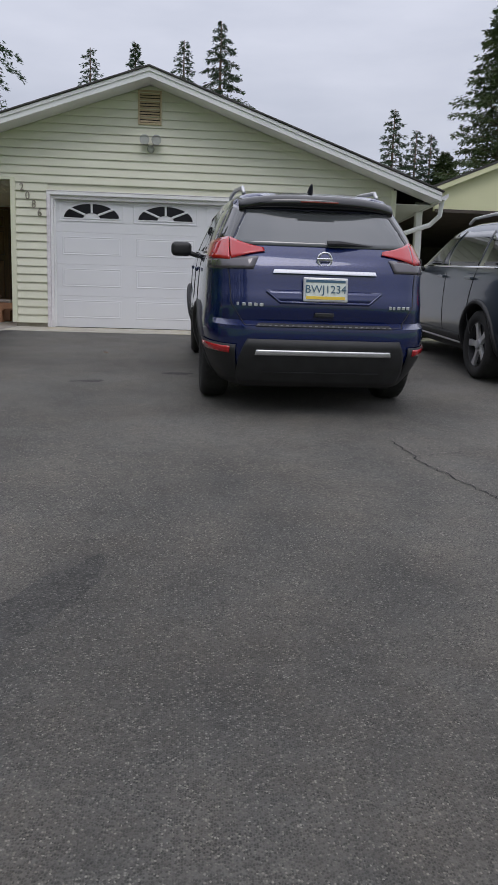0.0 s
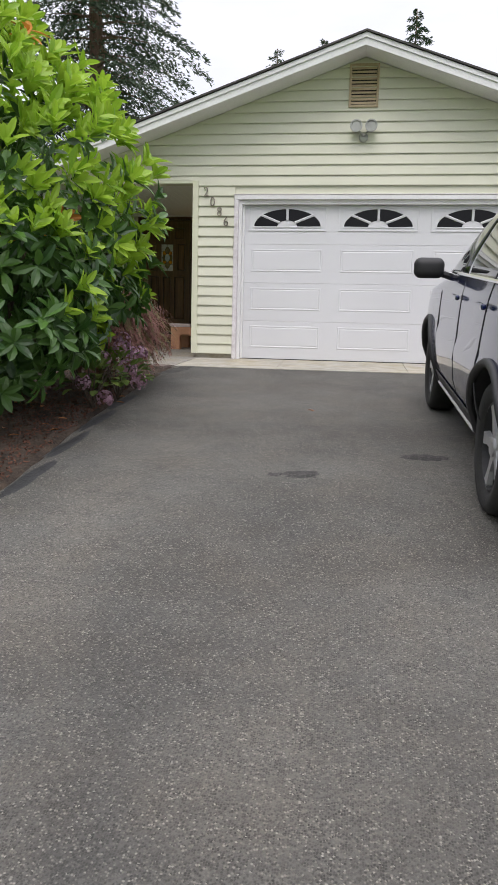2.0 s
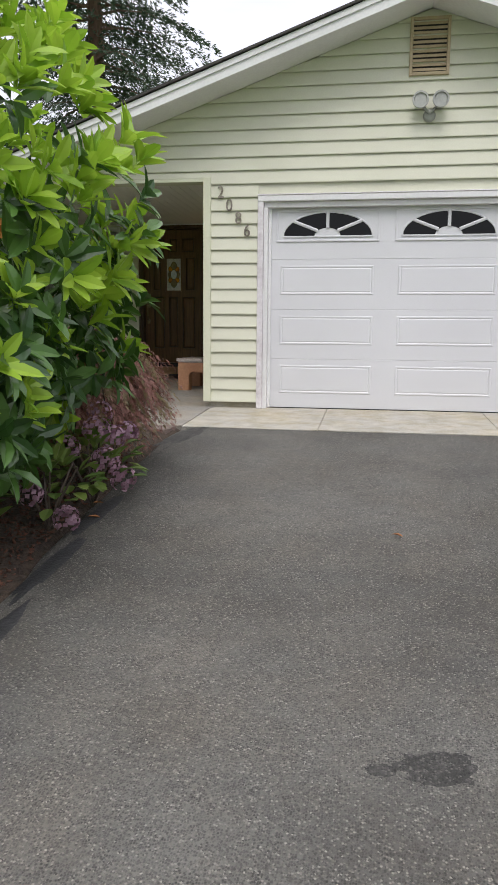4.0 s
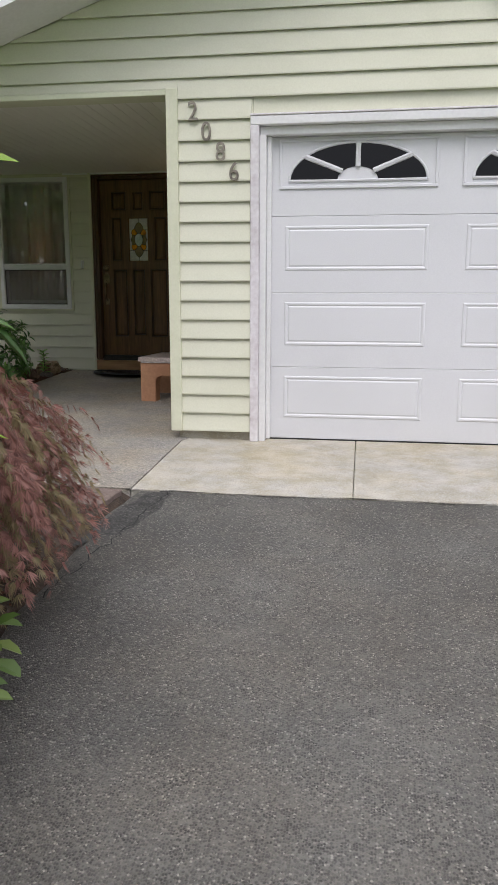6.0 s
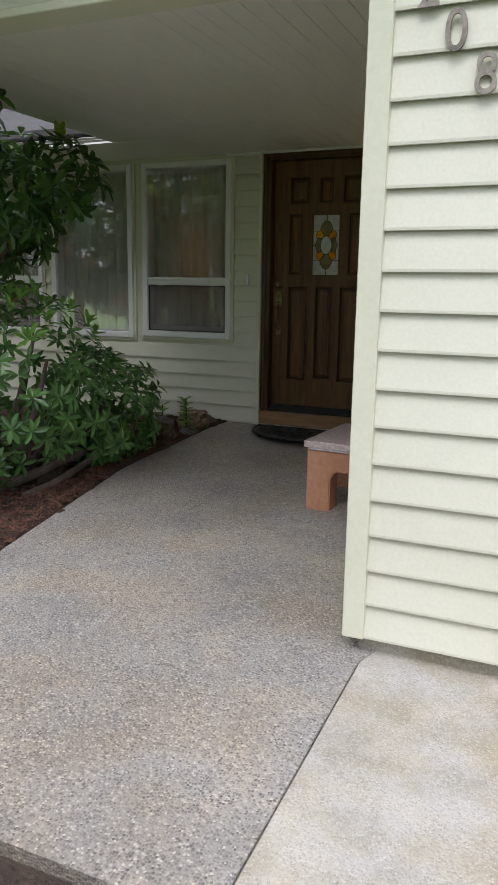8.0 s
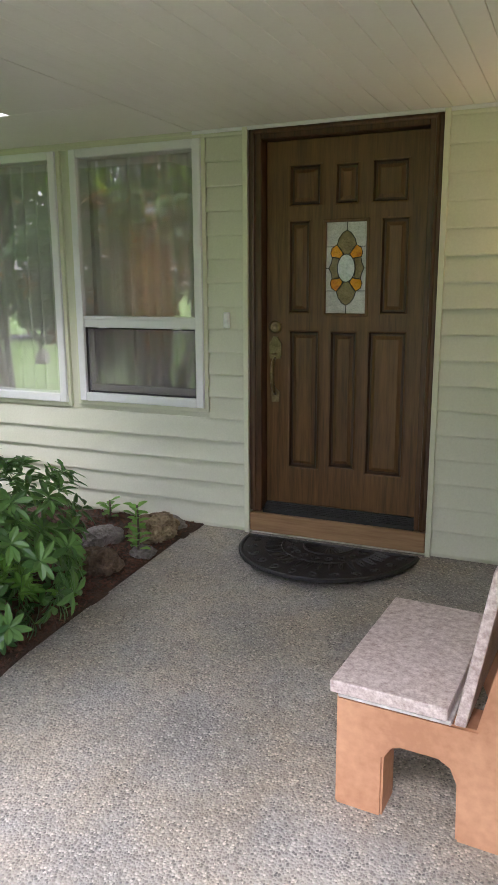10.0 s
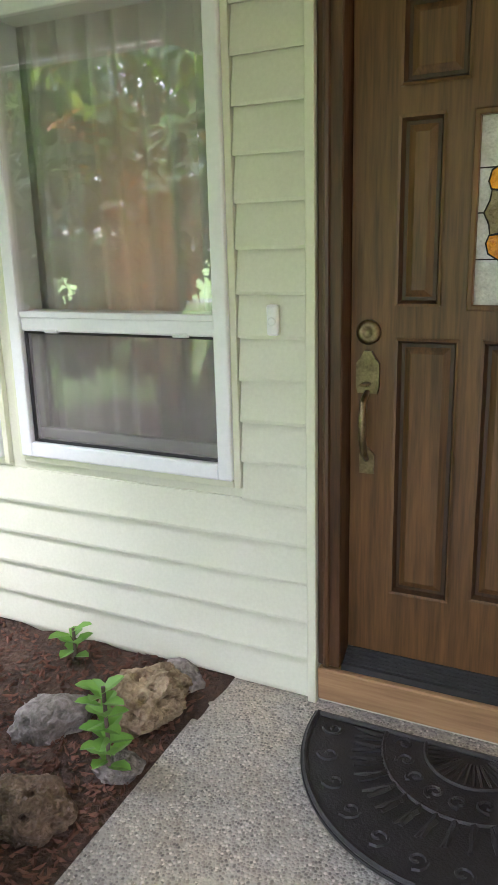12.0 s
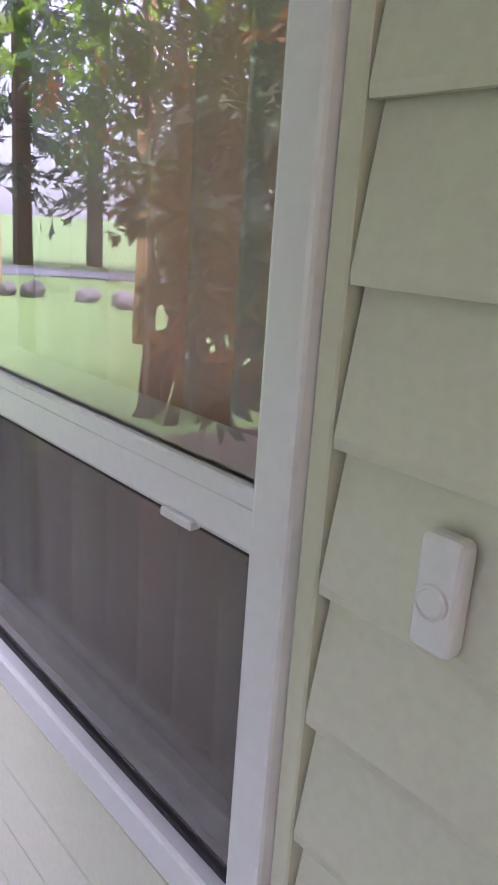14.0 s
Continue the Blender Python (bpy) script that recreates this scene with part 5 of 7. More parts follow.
def suv(name, label, paint, rows, wheelbase, radius, belt, spokes, rim_mat, rails, windows, handles, seams, mirror, clad):
    car = empty(name, (0, 0, 0), label, "car")
    sh = Shell(rows)
    cut_wheels(sh.body(), ((0.0, radius + 0.01), (wheelbase, radius + 0.01)), radius + 0.055, [paint, M_TRIM], "body", car, label.split(" parked")[0] + " body")
    hw = sh.level(radius)[2]
    for y in (0.0, wheelbase):
        for sx in (-1, 1):
            wheel(car, sx * (hw - 0.085), y, radius, sx, spokes, rim_mat)
            # black arch lip
            bm = bmesh.new()
            pts = []
            for k in range(21):
                t = radians(-12 + 204 * k / 20)
                yy, zz = y + (radius + 0.075) * math.cos(t), radius + 0.01 + (radius + 0.075) * math.sin(t)
                pts.append(sh.at(sh.ang_y(yy, zz, sx), zz, 0.004))
            tube(bm, pts, 0.026, 6)
            part("wheel_arch_trim", bm, M_TRIM if clad else paint, car, smooth=True)
    for sx, kd in ((-1, "l"), (1, "r")):
        for w4 in windows:
            c = [(kd, y, z) for y, z in w4]
            if sx > 0:
                c = [c[0], c[1], c[2], c[3]]
            else:
                c = [c[1], c[0], c[3], c[2]]
            part("side_window", sh.patch(c, 0.006), M_CARGLASS, car, smooth=True)
        part("window_trim", ridge(sh, dense([(kd, y, belt) for y in (windows[0][0][0] - 0.02, windows[-1][1][0] + 0.05)], 16), 0.010, 0.011), M_CHROME, car)
        for y, z in handles:
            a = sh.at(sh.ang_y(y, z, sx), z, 0.03)
            part("door_handle", boxed(a.x - 0.014, a.x + 0.014, a.y - 0.10, a.y + 0.10, a.z - 0.016, a.z + 0.016, 0.010, 2), paint, car)
        for s in seams:
            part("door_seam", ridge(sh, dense([(kd, y, z) for y, z in s], 6), 0.0, 0.005), M_TRIM, car)
        # sill cladding between the arches
        c = [(kd, radius + 0.13, 0.24), (kd, wheelbase - radius - 0.13, 0.24), (kd, wheelbase - radius - 0.13, 0.42), (kd, radius + 0.13, 0.42)]
        if sx < 0:
            c = [c[1], c[0], c[3], c[2]]
        part("sill_trim", sh.patch(c, 0.012), M_TRIM if clad else paint, car, smooth=True)
        if clad:
            part("sill_strip", ridge(sh, dense([(kd, radius + 0.16, 0.33), (kd, wheelbase - radius - 0.16, 0.33)]), 0.016, 0.012), M_SILVER, car)
        # mirror
        y, z = mirror
        a = sh.at(sh.ang_y(y, z, sx), z, 0.0)
        bm = boxed(-0.11, 0.11, -0.07, 0.07, -0.075, 0.075, 0.05, 4)
        for v in bm.verts:
            v.co += Vector((a.x + sx * 0.17, a.y - 0.02 - 0.03 * v.co.x * sx, z + 0.05))
        mm = part("door_mirror", bm, M_TRIM, car, "black door mirror", True)
        part("mirror_stalk", tube(bmesh.new(), [(a.x - sx * 0.02, y, z - 0.02), (a.x + sx * 0.11, y - 0.02, z + 0.02)], 0.025, 8), M_TRIM, mm)
        if rails:
            za = rails
            pts = [(sx * 0.56, -0.05, za - 0.05), (sx * 0.565, 0.05, za), (sx * 0.575, 0.6, za + 0.012), (sx * 0.57, 1.2, za - 0.01), (sx * 0.56, 1.35, za - 0.06)]
            part("roof_rail", tube(bmesh.new(), pts, 0.017, 8), M_SILVER, car, smooth=True)
    # floor pan and axle
    part("underbody", boxed(-0.62, 0.62, -0.7, wheelbase + 0.6, 0.20, 0.30, 0.02), M_TRIM, car)
    return car, sh


BLUE_ROWS = [(0.235, -0.80, 3.55, 0.78), (0.33, -0.86, 3.64, 0.85), (0.45, -0.925, 3.72, 0.895), (0.52, -0.945, 3.74, 0.918), (0.64, -0.955, 3.74, 0.930), (0.70, -0.945, 3.73, 0.930), (0.735, -0.872, 3.72, 0.926),
             (0.80, -0.884, 3.70, 0.915), (0.87, -0.888, 3.69, 0.913), (0.93, -0.862, 3.64, 0.910), (1.02, -0.838, 3.48, 0.904), (1.09, -0.82, 2.95, 0.896), (1.14, -0.80, 2.55, 0.886), (1.20, -0.765, 2.40, 0.870), (1.29, -0.68, 2.24, 0.835), (1.42, -0.545, 2.0, 0.775),
             (1.56, -0.385, 1.74, 0.705), (1.63, -0.335, 1.55, 0.665), (1.67, -0.31, 1.35, 0.62), (1.695, -0.22, 1.1, 0.53), (1.71, -0.05, 0.8, 0.38), (1.712, 0.1, 0.5, 0.2)]
WIN_B = [((-0.36, 1.245), (0.22, 1.21), (0.18, 1.53), (-0.14, 1.55)), ((0.26, 1.205), (1.12, 1.19), (1.02, 1.585), (0.22, 1.56)), ((1.16, 1.19), (2.10, 1.185), (1.52, 1.58), (1.06, 1.59))]
car, sh = suv("blue_suv", "deep blue compact SUV parked nose-in before the garage", M_BLUE, BLUE_ROWS, 2.705, 0.355, 1.195, 5, M_SILVER, 1.745,
              WIN_B, ((0.30, 1.06), (1.22, 1.05)), (((0.22, 0.45), (0.34, 0.75), (0.24, 1.19)), ((1.14, 0.40), (1.14, 1.18)), ((2.12, 0.40), (2.14, 1.16))), (1.95, 1.17), True)
# rear glass, spoiler, lamps
part("rear_glass", sh.patch([("x", -0.69, 1.285), ("x", 0.69, 1.285), ("x", 0.56, 1.555), ("x", -0.56, 1.555)], 0.006, 24, 8), M_CLEARGLASS, car, "large sloping rear window", True)
bm = bmesh.new()
nx = 20
rows_s = []
for prof in ((-0.375, 1.552), (-0.445, 1.600), (-0.455, 1.625), (-0.40, 1.672), (-0.20, 1.706), (-0.20, 1.62), (-0.30, 1.56)):
    rows_s.append([bm.verts.new((-0.62 + 1.24 * i / nx, prof[0] + 0.10 * abs(-1 + 2 * i / nx) ** 3, prof[1] - 0.045 * abs(-1 + 2 * i / nx) ** 3)) for i in range(nx + 1)])
for a, b in zip(rows_s, rows_s[1:] + rows_s[:1]):
    for i in range(nx):
        bm.faces.new((a[i], a[i + 1], b[i + 1], b[i]))
bm.faces.new([r[0] for r in rows_s])
bm.faces.new([r[-1] for r in rows_s][::-1])
bmesh.ops.recalc_face_normals(bm, faces=bm.faces[:])
part("spoiler", bm, M_GLOSSBLACK, car, "gloss black roof spoiler", True)
part("brake_light", boxed(-0.15, 0.15, -0.462, -0.44, 1.618, 1.630, 0.003), M_DARKRED, car)
for sx in (-1, 1):
    k = "l" if sx < 0 else "r"

    def order(c):
        return c if sx > 0 else [c[1], c[0], c[3], c[2]]
    part("tail_lamp", sh.patch(order([("x", sx * 0.45, 1.235), ("x", sx * 0.70, 1.175), ("x", sx * 0.70, 1.335), ("x", sx * 0.46, 1.26)]), 0.014, 10, 6), M_RED, car, "red tail lamp lens", True)
    part("tail_lamp", sh.patch(order([("x", sx * 0.705, 1.17), (k, -0.28, 1.175), (k, -0.16, 1.29), ("x", sx * 0.705, 1.335)]), 0.014, 14, 6), M_RED, car, "red tail lamp lens", True)
    part("reversing_lamp", sh.patch(order([("x", sx * 0.54, 1.11), (k, -0.40, 1.10), (k, -0.33, 1.165), ("x", sx * 0.50, 1.20)]), 0.010, 16, 4), M_CLEAR, car, "clear lower lamp lens", True)
    part("rear_pillar", sh.patch(order([("x", sx * 0.695, 1.30), ("x", sx * 0.775, 1.345), ("x", sx * 0.655, 1.60), ("x", sx * 0.565, 1.555)]), 0.007, 6, 8), M_CARGLASS, car, "black pillar panel", True)
    part("reflector", sh.patch(order([("x", sx * 0.70, 0.50), ("x", sx * 0.875, 0.50), ("x", sx * 0.875, 0.545), ("x", sx * 0.70, 0.545)]), 0.024, 8, 3, 0.02), M_RED, car, "red bumper reflector", True)
    part("lower_bumper", sh.patch(order([("x", sx * 0.60, 0.24), (k, -0.45, 0.24), (k, -0.45, 0.56), ("x", sx * 0.66, 0.56)]), 0.016, 14, 6), M_TRIM, car, "black lower bumper corner", True)
    part("hatch_seam", ridge(sh, dense([("x", sx * 0.72, 1.10), ("x", sx * 0.70, 0.86), ("x", sx * 0.60, 0.705)]), 0.001, 0.004), M_TRIM, car)
part("lower_bumper", sh.patch([("x", -0.62, 0.237), ("x", 0.62, 0.237), ("x", 0.58, 0.61), ("x", -0.58, 0.61)], 0.018, 20, 6), M_TRIM, car, "black lower bumper", True)
part("bumper_strip", sh.patch([("x", -0.52, 0.495), ("x", 0.52, 0.495), ("x", 0.51, 0.53), ("x", -0.51, 0.53)], 0.028, 20, 3, 0.02), M_SILVER, car, "bright silver bumper strip", True)
part("diffuser_bar", sh.patch([("x", -0.45, 0.345), ("x", 0.45, 0.345), ("x", 0.45, 0.362), ("x", -0.45, 0.362)], 0.026, 16, 2, 0.02), M_TRIM, car)
part("scuff_plate", sh.patch([("x", -0.52, 0.695), ("x", 0.52, 0.695), ("x", 0.50, 0.715), ("x", -0.50, 0.715)], 0.012, 20, 2, 0.01), M_TRIM, car, "ribbed bumper tread strip")
for k in range(24):
    x = -0.50 + k * 1.0 / 23
    p = sh.at(sh.ang_x(x, 0.705), 0.705, 0.016)
    part("tread_rib", boxed(x - 0.010, x + 0.010, p.y - 0.003, p.y + 0.012, 0.699, 0.712), M_SILVER, car)
part("hatch_seam", ridge(sh, dense([("x", -0.60, 0.705), ("x", 0.60, 0.705)], 20), 0.001, 0.004), M_TRIM, car)
part("chrome_bar", sh.patch([("x", -0.395, 1.083), ("x", 0.395, 1.083), ("x", 0.385, 1.108), ("x", -0.385, 1.108)], 0.022, 16, 3, 0.02), M_CHROME, car, "chrome bar over the plate")
recess = sh.patch([("x", -0.36, 0.885), ("x", 0.36, 0.885), ("x", 0.44, 0.965), ("x", -0.44, 0.965)], 0.003, 16, 3, 0.004)
part("plate_recess", recess, M_BLUE, car, smooth=True)
part("hatch_lip", ridge(sh, dense([("x", -0.44, 0.955), ("x", -0.34, 0.875), ("x", 0.34, 0.875), ("x", 0.44, 0.955)], 8), 0.004, 0.012), M_BLUE, car, smooth=True)
part("hatch_handle", boxed(-0.075, 0.075, -0.905, -0.885, 0.775, 0.808, 0.008, 2), M_TRIM, car)
part("emblem", tube(bmesh.new(), [(0.052 * math.cos(a), -0.785, 1.195 + 0.052 * math.sin(a)) for a in [k * math.tau / 28 for k in range(29)]], 0.009, 8), M_CHROME, car, "plain chrome ring emblem", True)
part("emblem_bar", boxed(-0.062, 0.062, -0.797, -0.780, 1.185, 1.205, 0.004), M_CHROME, car)
for x0, ww, n in ((-0.66, 0.034, 5), (0.50, 0.022, 2), (0.565, 0.030, 3)):
    for k in range(n):
        p = sh.at(sh.ang_x(x0 + k * (ww + 0.008), 0.855), 0.855, 0.004)
        part("badge_bar", boxed(p.x, p.x + ww * 0.85, p.y - 0.003, p.y + 0.006, 0.843, 0.867, 0.002), M_SILVER, car)
plate_p = empty("number_plate", (0.0, -0.888, 0.98))
plate_p.parent = car
plate_p.matrix_basis = pose(0.0, -0.888, 0.978, -11)
part("plate_frame", boxed(-0.17, 0.17, 0.0, 0.012, -0.09, 0.09, 0.008, 2), M_SILVER, plate_p)
part("plate_face", boxed(-0.152, 0.152, -0.004, 0.002, -0.074, 0.074, 0.002), M_PLATE, plate_p)
part("plate_band", boxed(-0.150, 0.150, -0.006, -0.003, -0.072, -0.050), M_PLATEY, plate_p)
part("plate_band", boxed(-0.150, 0.150, -0.006, -0.003, 0.052, 0.072), M_PLATEB, plate_p)
lettering("plate_text", "BWJ1234", 0.082, 0.001, M_PLATEB, plate_p, pose(0, -0.007, 0.0, 90))
wiper = tube(bmesh.new(), [(0.03, -0.70, 1.315), (0.12, -0.705, 1.318), (0.42, -0.665, 1.30)], 0.012, 8, [0.022, 0.020, 0.006])
part("rear_wiper", wiper, M_TRIM, car)
ant = tube(bmesh.new(), [(0.0, 0.02, 1.70), (0.0, -0.03, 1.76), (0.0, -0.06, 1.785)], 0.02, 8, [0.03, 0.018, 0.008])
part("aerial", ant, M_TRIM, car)
car.matrix_basis = pose(0.99, 6.6, 0.913, math.degrees(math.atan2(0.282, 2.7)), 0, 1.5)

GREY_ROWS = [(0.24, -0.85, 3.65, 0.78), (0.36, -0.95, 3.76, 0.86), (0.50, -1.0, 3.80, 0.895), (0.66, -1.0, 3.80, 0.905), (0.82, -0.98, 3.74, 0.905), (0.94, -0.96, 3.62, 0.90), (1.0, -0.95, 3.35, 0.895), (1.05, -0.94, 2.75, 0.888),
             (1.10, -0.92, 2.48, 0.88), (1.22, -0.85, 2.22, 0.835), (1.40, -0.72, 1.88, 0.76), (1.52, -0.62, 1.62, 0.70), (1.58, -0.56, 1.42, 0.65), (1.62, -0.45, 1.2, 0.56), (1.64, -0.2, 0.9, 0.4), (1.645, 0.1, 0.5, 0.2)]
WIN_G = [((-0.62, 1.17), (0.14, 1.15), (0.14, 1.48), (-0.42, 1.47)), ((0.18, 1.15), (1.04, 1.13), (0.98, 1.53), (0.18, 1.51)), ((1.09, 1.13), (2.12, 1.12), (1.42, 1.50), (1.03, 1.53))]
grey, gsh = suv("grey_wagon", "slate grey sport wagon parked beside the garage", M_GREYBLUE, GREY_ROWS, 2.745, 0.355, 1.135, 5, M_SILVER, 1.69,
                WIN_G, ((0.28, 1.02), (1.16, 1.02)), (((0.18, 0.45), (0.30, 0.7), (0.16, 1.13)), ((1.07, 0.40), (1.07, 1.13)), ((2.08, 0.40), (2.10, 1.11))), (1.98, 1.10), True)
for sx in (-1, 1):
    k = "l" if sx < 0 else "r"
    c = [("x", sx * 0.66, 0.88), (k, -0.70, 0.86), (k, -0.62, 1.02), ("x", sx * 0.66, 1.04)]
    part("tail_lamp", gsh.patch(c if sx > 0 else [c[1], c[0], c[3], c[2]], 0.01, 12, 5), M_RED, grey, "red tail lamp lens", True)
part("rear_glass", gsh.patch([("x", -0.68, 1.16), ("x", 0.68, 1.16), ("x", 0.60, 1.46), ("x", -0.60, 1.46)], 0.006, 20, 6), M_CARGLASS, grey, smooth=True)
gy = 7.66
grey.matrix_basis = pose(3.86, gy, drive_z(gy) + 0.005, math.degrees(math.atan2(drive_z(gy + 2.745) - drive_z(gy), 2.745)))

# ---- plants ----
M_BARK = surface("grey_brown_bark", (0.055, 0.042, 0.032), (0.15, 0.115, 0.09), 4, 40, 0.9, 0.7, stretch=(1, 1, 0.3), bdist=0.02)
M_FIRBARK = surface("reddish_conifer_bark", (0.09, 0.055, 0.04), (0.22, 0.14, 0.10), 3, 25, 0.9, 0.8, stretch=(1, 1, 0.2), bdist=0.03)
M_RHODO = leaf_mat("rhododendron_leaf", (0.020, 0.062, 0.016), (0.105, 0.22, 0.040), 0.30, 0.20)
# paler leaf copy, for new shoots and for the lit top of the crown
M_RHODO_LIT_TIP = leaf_mat("rhododendron_lit_new_leaf", (0.20, 0.38, 0.025), (0.46, 0.64, 0.07), 0.38, 0.40)
M_RHODO_OLD = leaf_mat("dying_orange_leaf", (0.45, 0.14, 0.02), (0.62, 0.26, 0.04), 0.5, 0.3)
M_SHRUB = leaf_mat("glossy_shrub_leaf", (0.038, 0.105, 0.032), (0.155, 0.31, 0.08), 0.32, 0.25)
M_SHRUB_TIP = leaf_mat("fresh_shrub_leaf", (0.11, 0.27, 0.04), (0.24, 0.46, 0.09), 0.4, 0.3)
M_MAPLE = leaf_mat("bronze_maple_leaf", (0.13, 0.055, 0.045), (0.44, 0.21, 0.165), 0.5, 0.3)
M_MAPLE_G = leaf_mat("greenish_maple_leaf", (0.14, 0.125, 0.055), (0.34, 0.25, 0.13), 0.55, 0.35)
M_DWARF = leaf_mat("bright_conifer_frond", (0.09, 0.21, 0.035), (0.27, 0.46, 0.10), 0.6, 0.25)
M_HYDLEAF = leaf_mat("hydrangea_leaf", (0.06, 0.13, 0.025), (0.24, 0.32, 0.07), 0.5, 0.3)
M_PETAL = leaf_mat("faded_mauve_petal", (0.25, 0.12, 0.17), (0.52, 0.33, 0.42), 0.6, 0.3)
M_FIR = leaf_mat("dark_conifer_needles", (0.022, 0.042, 0.024), (0.085, 0.13, 0.075), 0.7, 0.2)
M_FIRLIGHT = leaf_mat("yellow_green_needles", (0.028, 0.055, 0.018), (0.11, 0.14, 0.05), 0.7, 0.2)


def leaf_verts(base, way, up, length, width, fold=0.18, droop=0.15):
    """Seven points of one pointed leaf, and its six triangles."""
    side = way.cross(up)
    if side.length < 1e-4:
        side = way.orthogonal()
    side.normalize()
    nrm = side.cross(way).normalized()
    pts = [base]
    for t, w in ((0.22, 0.55), (0.55, 1.0), (0.85, 0.62)):
        c = base + way * (length * t) - nrm * (droop * length * t * t)
        pts += [c + side * (width * w / 2) + nrm * (fold * width * w), c, c - side * (width * w / 2) + nrm * (fold * width * w)]
    pts.append(base + way * length - nrm * (droop * length))
    return pts, ((0, 1, 2), (0, 2, 3), (1, 4, 5, 2), (2, 5, 6, 3), (4, 7, 8, 5), (5, 8, 9, 6), (7, 10, 8), (8, 10, 9))


class Leaves:
    def __init__(self):
        self.v, self.f = [], []

    def leaf(self, *a, **k):
        p, f = leaf_verts(*a, **k)
        n = len(self.v)
        self.v += [tuple(q) for q in p]
        self.f += [tuple(i + n for i in g) for g in f]

    def quad(self, pts):
        n = len(self.v)
        self.v += [tuple(q) for q in pts]
        self.f.append(tuple(range(n, n + len(pts))))

    def part(self, name, material, parent, label=""):
        ob = mesh_part(name, self.v, self.f, material, parent, label, False)
        return ob


def rand_dir(rng, zmin=-1.0):
    while True:
        v = Vector((rng.uniform(-1, 1), rng.uniform(-1, 1), rng.uniform(zmin, 1)))
        if 0.05 < v.length < 1:
            return v.normalized()


def rosette(L, rng, at, axis, n, length, width, spread, cup=0.0):
    a0 = rng.uniform(0, 6.28)
    s = axis.orthogonal().normalized()
    t = axis.cross(s)
    for k in range(n):
        a = a0 + k * 2.4
        d = (axis * (cup + rng.uniform(0.0, 1.15 - spread)) + (s * math.cos(a) + t * math.sin(a)) * rng.uniform(0.45, 1.2) * (0.5 + spread) + Vector((0, 0, rng.uniform(-0.25, 0.2)))).normalized()
        L.leaf(at - axis * rng.uniform(0.0, 0.45) * length, d, axis if abs(d.dot(axis)) < 0.95 else s, length * rng.uniform(0.75, 1.15), width * rng.uniform(0.8, 1.15), droop=rng.uniform(0.05, 0.4) * (1 - min(1.0, cup)))


def rosette_meshes(rng, mat, n_mesh, n_leaf, length, width, spread, cup=0.0):
    out = []
    for i in range(n_mesh):
        L = Leaves()
        rosette(L, rng, Vector((0, 0, 0)), Vector((0, 0, 1)), n_leaf, length, width, spread, cup)
        me = bpy.data.meshes.new("leaf_rosette")
        me.from_pydata(L.v, [], L.f)
        me.materials.append(mat)
        out.append(me)
    return out


def lump(rng, c, r, seed, v):
    """An uneven ellipsoid: the crown's outline along v."""
    k = 1 + 0.20 * noise.noise(v * 2.2 + Vector((seed, 0, 0))) + 0.10 * noise.noise(v * 5.1 + Vector((seed, 3, 0)))
    return Vector((c[0] + r[0] * v.x * k, c[1] + r[1] * v.y * k, c[2] + r[2] * v.z * k))


def stems(parent, rng, foot, ends, r0=0.05, mat=None, foot_r=0.15):
    for e in ends:
        e = Vector(e)
        f = Vector(foot) + Vector((rng.uniform(-foot_r, foot_r), rng.uniform(-foot_r, foot_r), 0))
        mid = f.lerp(e, 0.5) + Vector((rng.uniform(-0.15, 0.15), rng.uniform(-0.15, 0.15), rng.uniform(-0.1, 0.15)))
        q1, q3 = f.lerp(mid, 0.5) + Vector((rng.uniform(-0.07, 0.07), rng.uniform(-0.07, 0.07), 0)), mid.lerp(e, 0.5)
        part("stem", tube(bmesh.new(), [f, q1, mid, q3, e], r0, 7, [r0, r0 * 0.85, r0 * 0.65, r0 * 0.45, r0 * 0.2]), mat or M_BARK, parent, smooth=True)


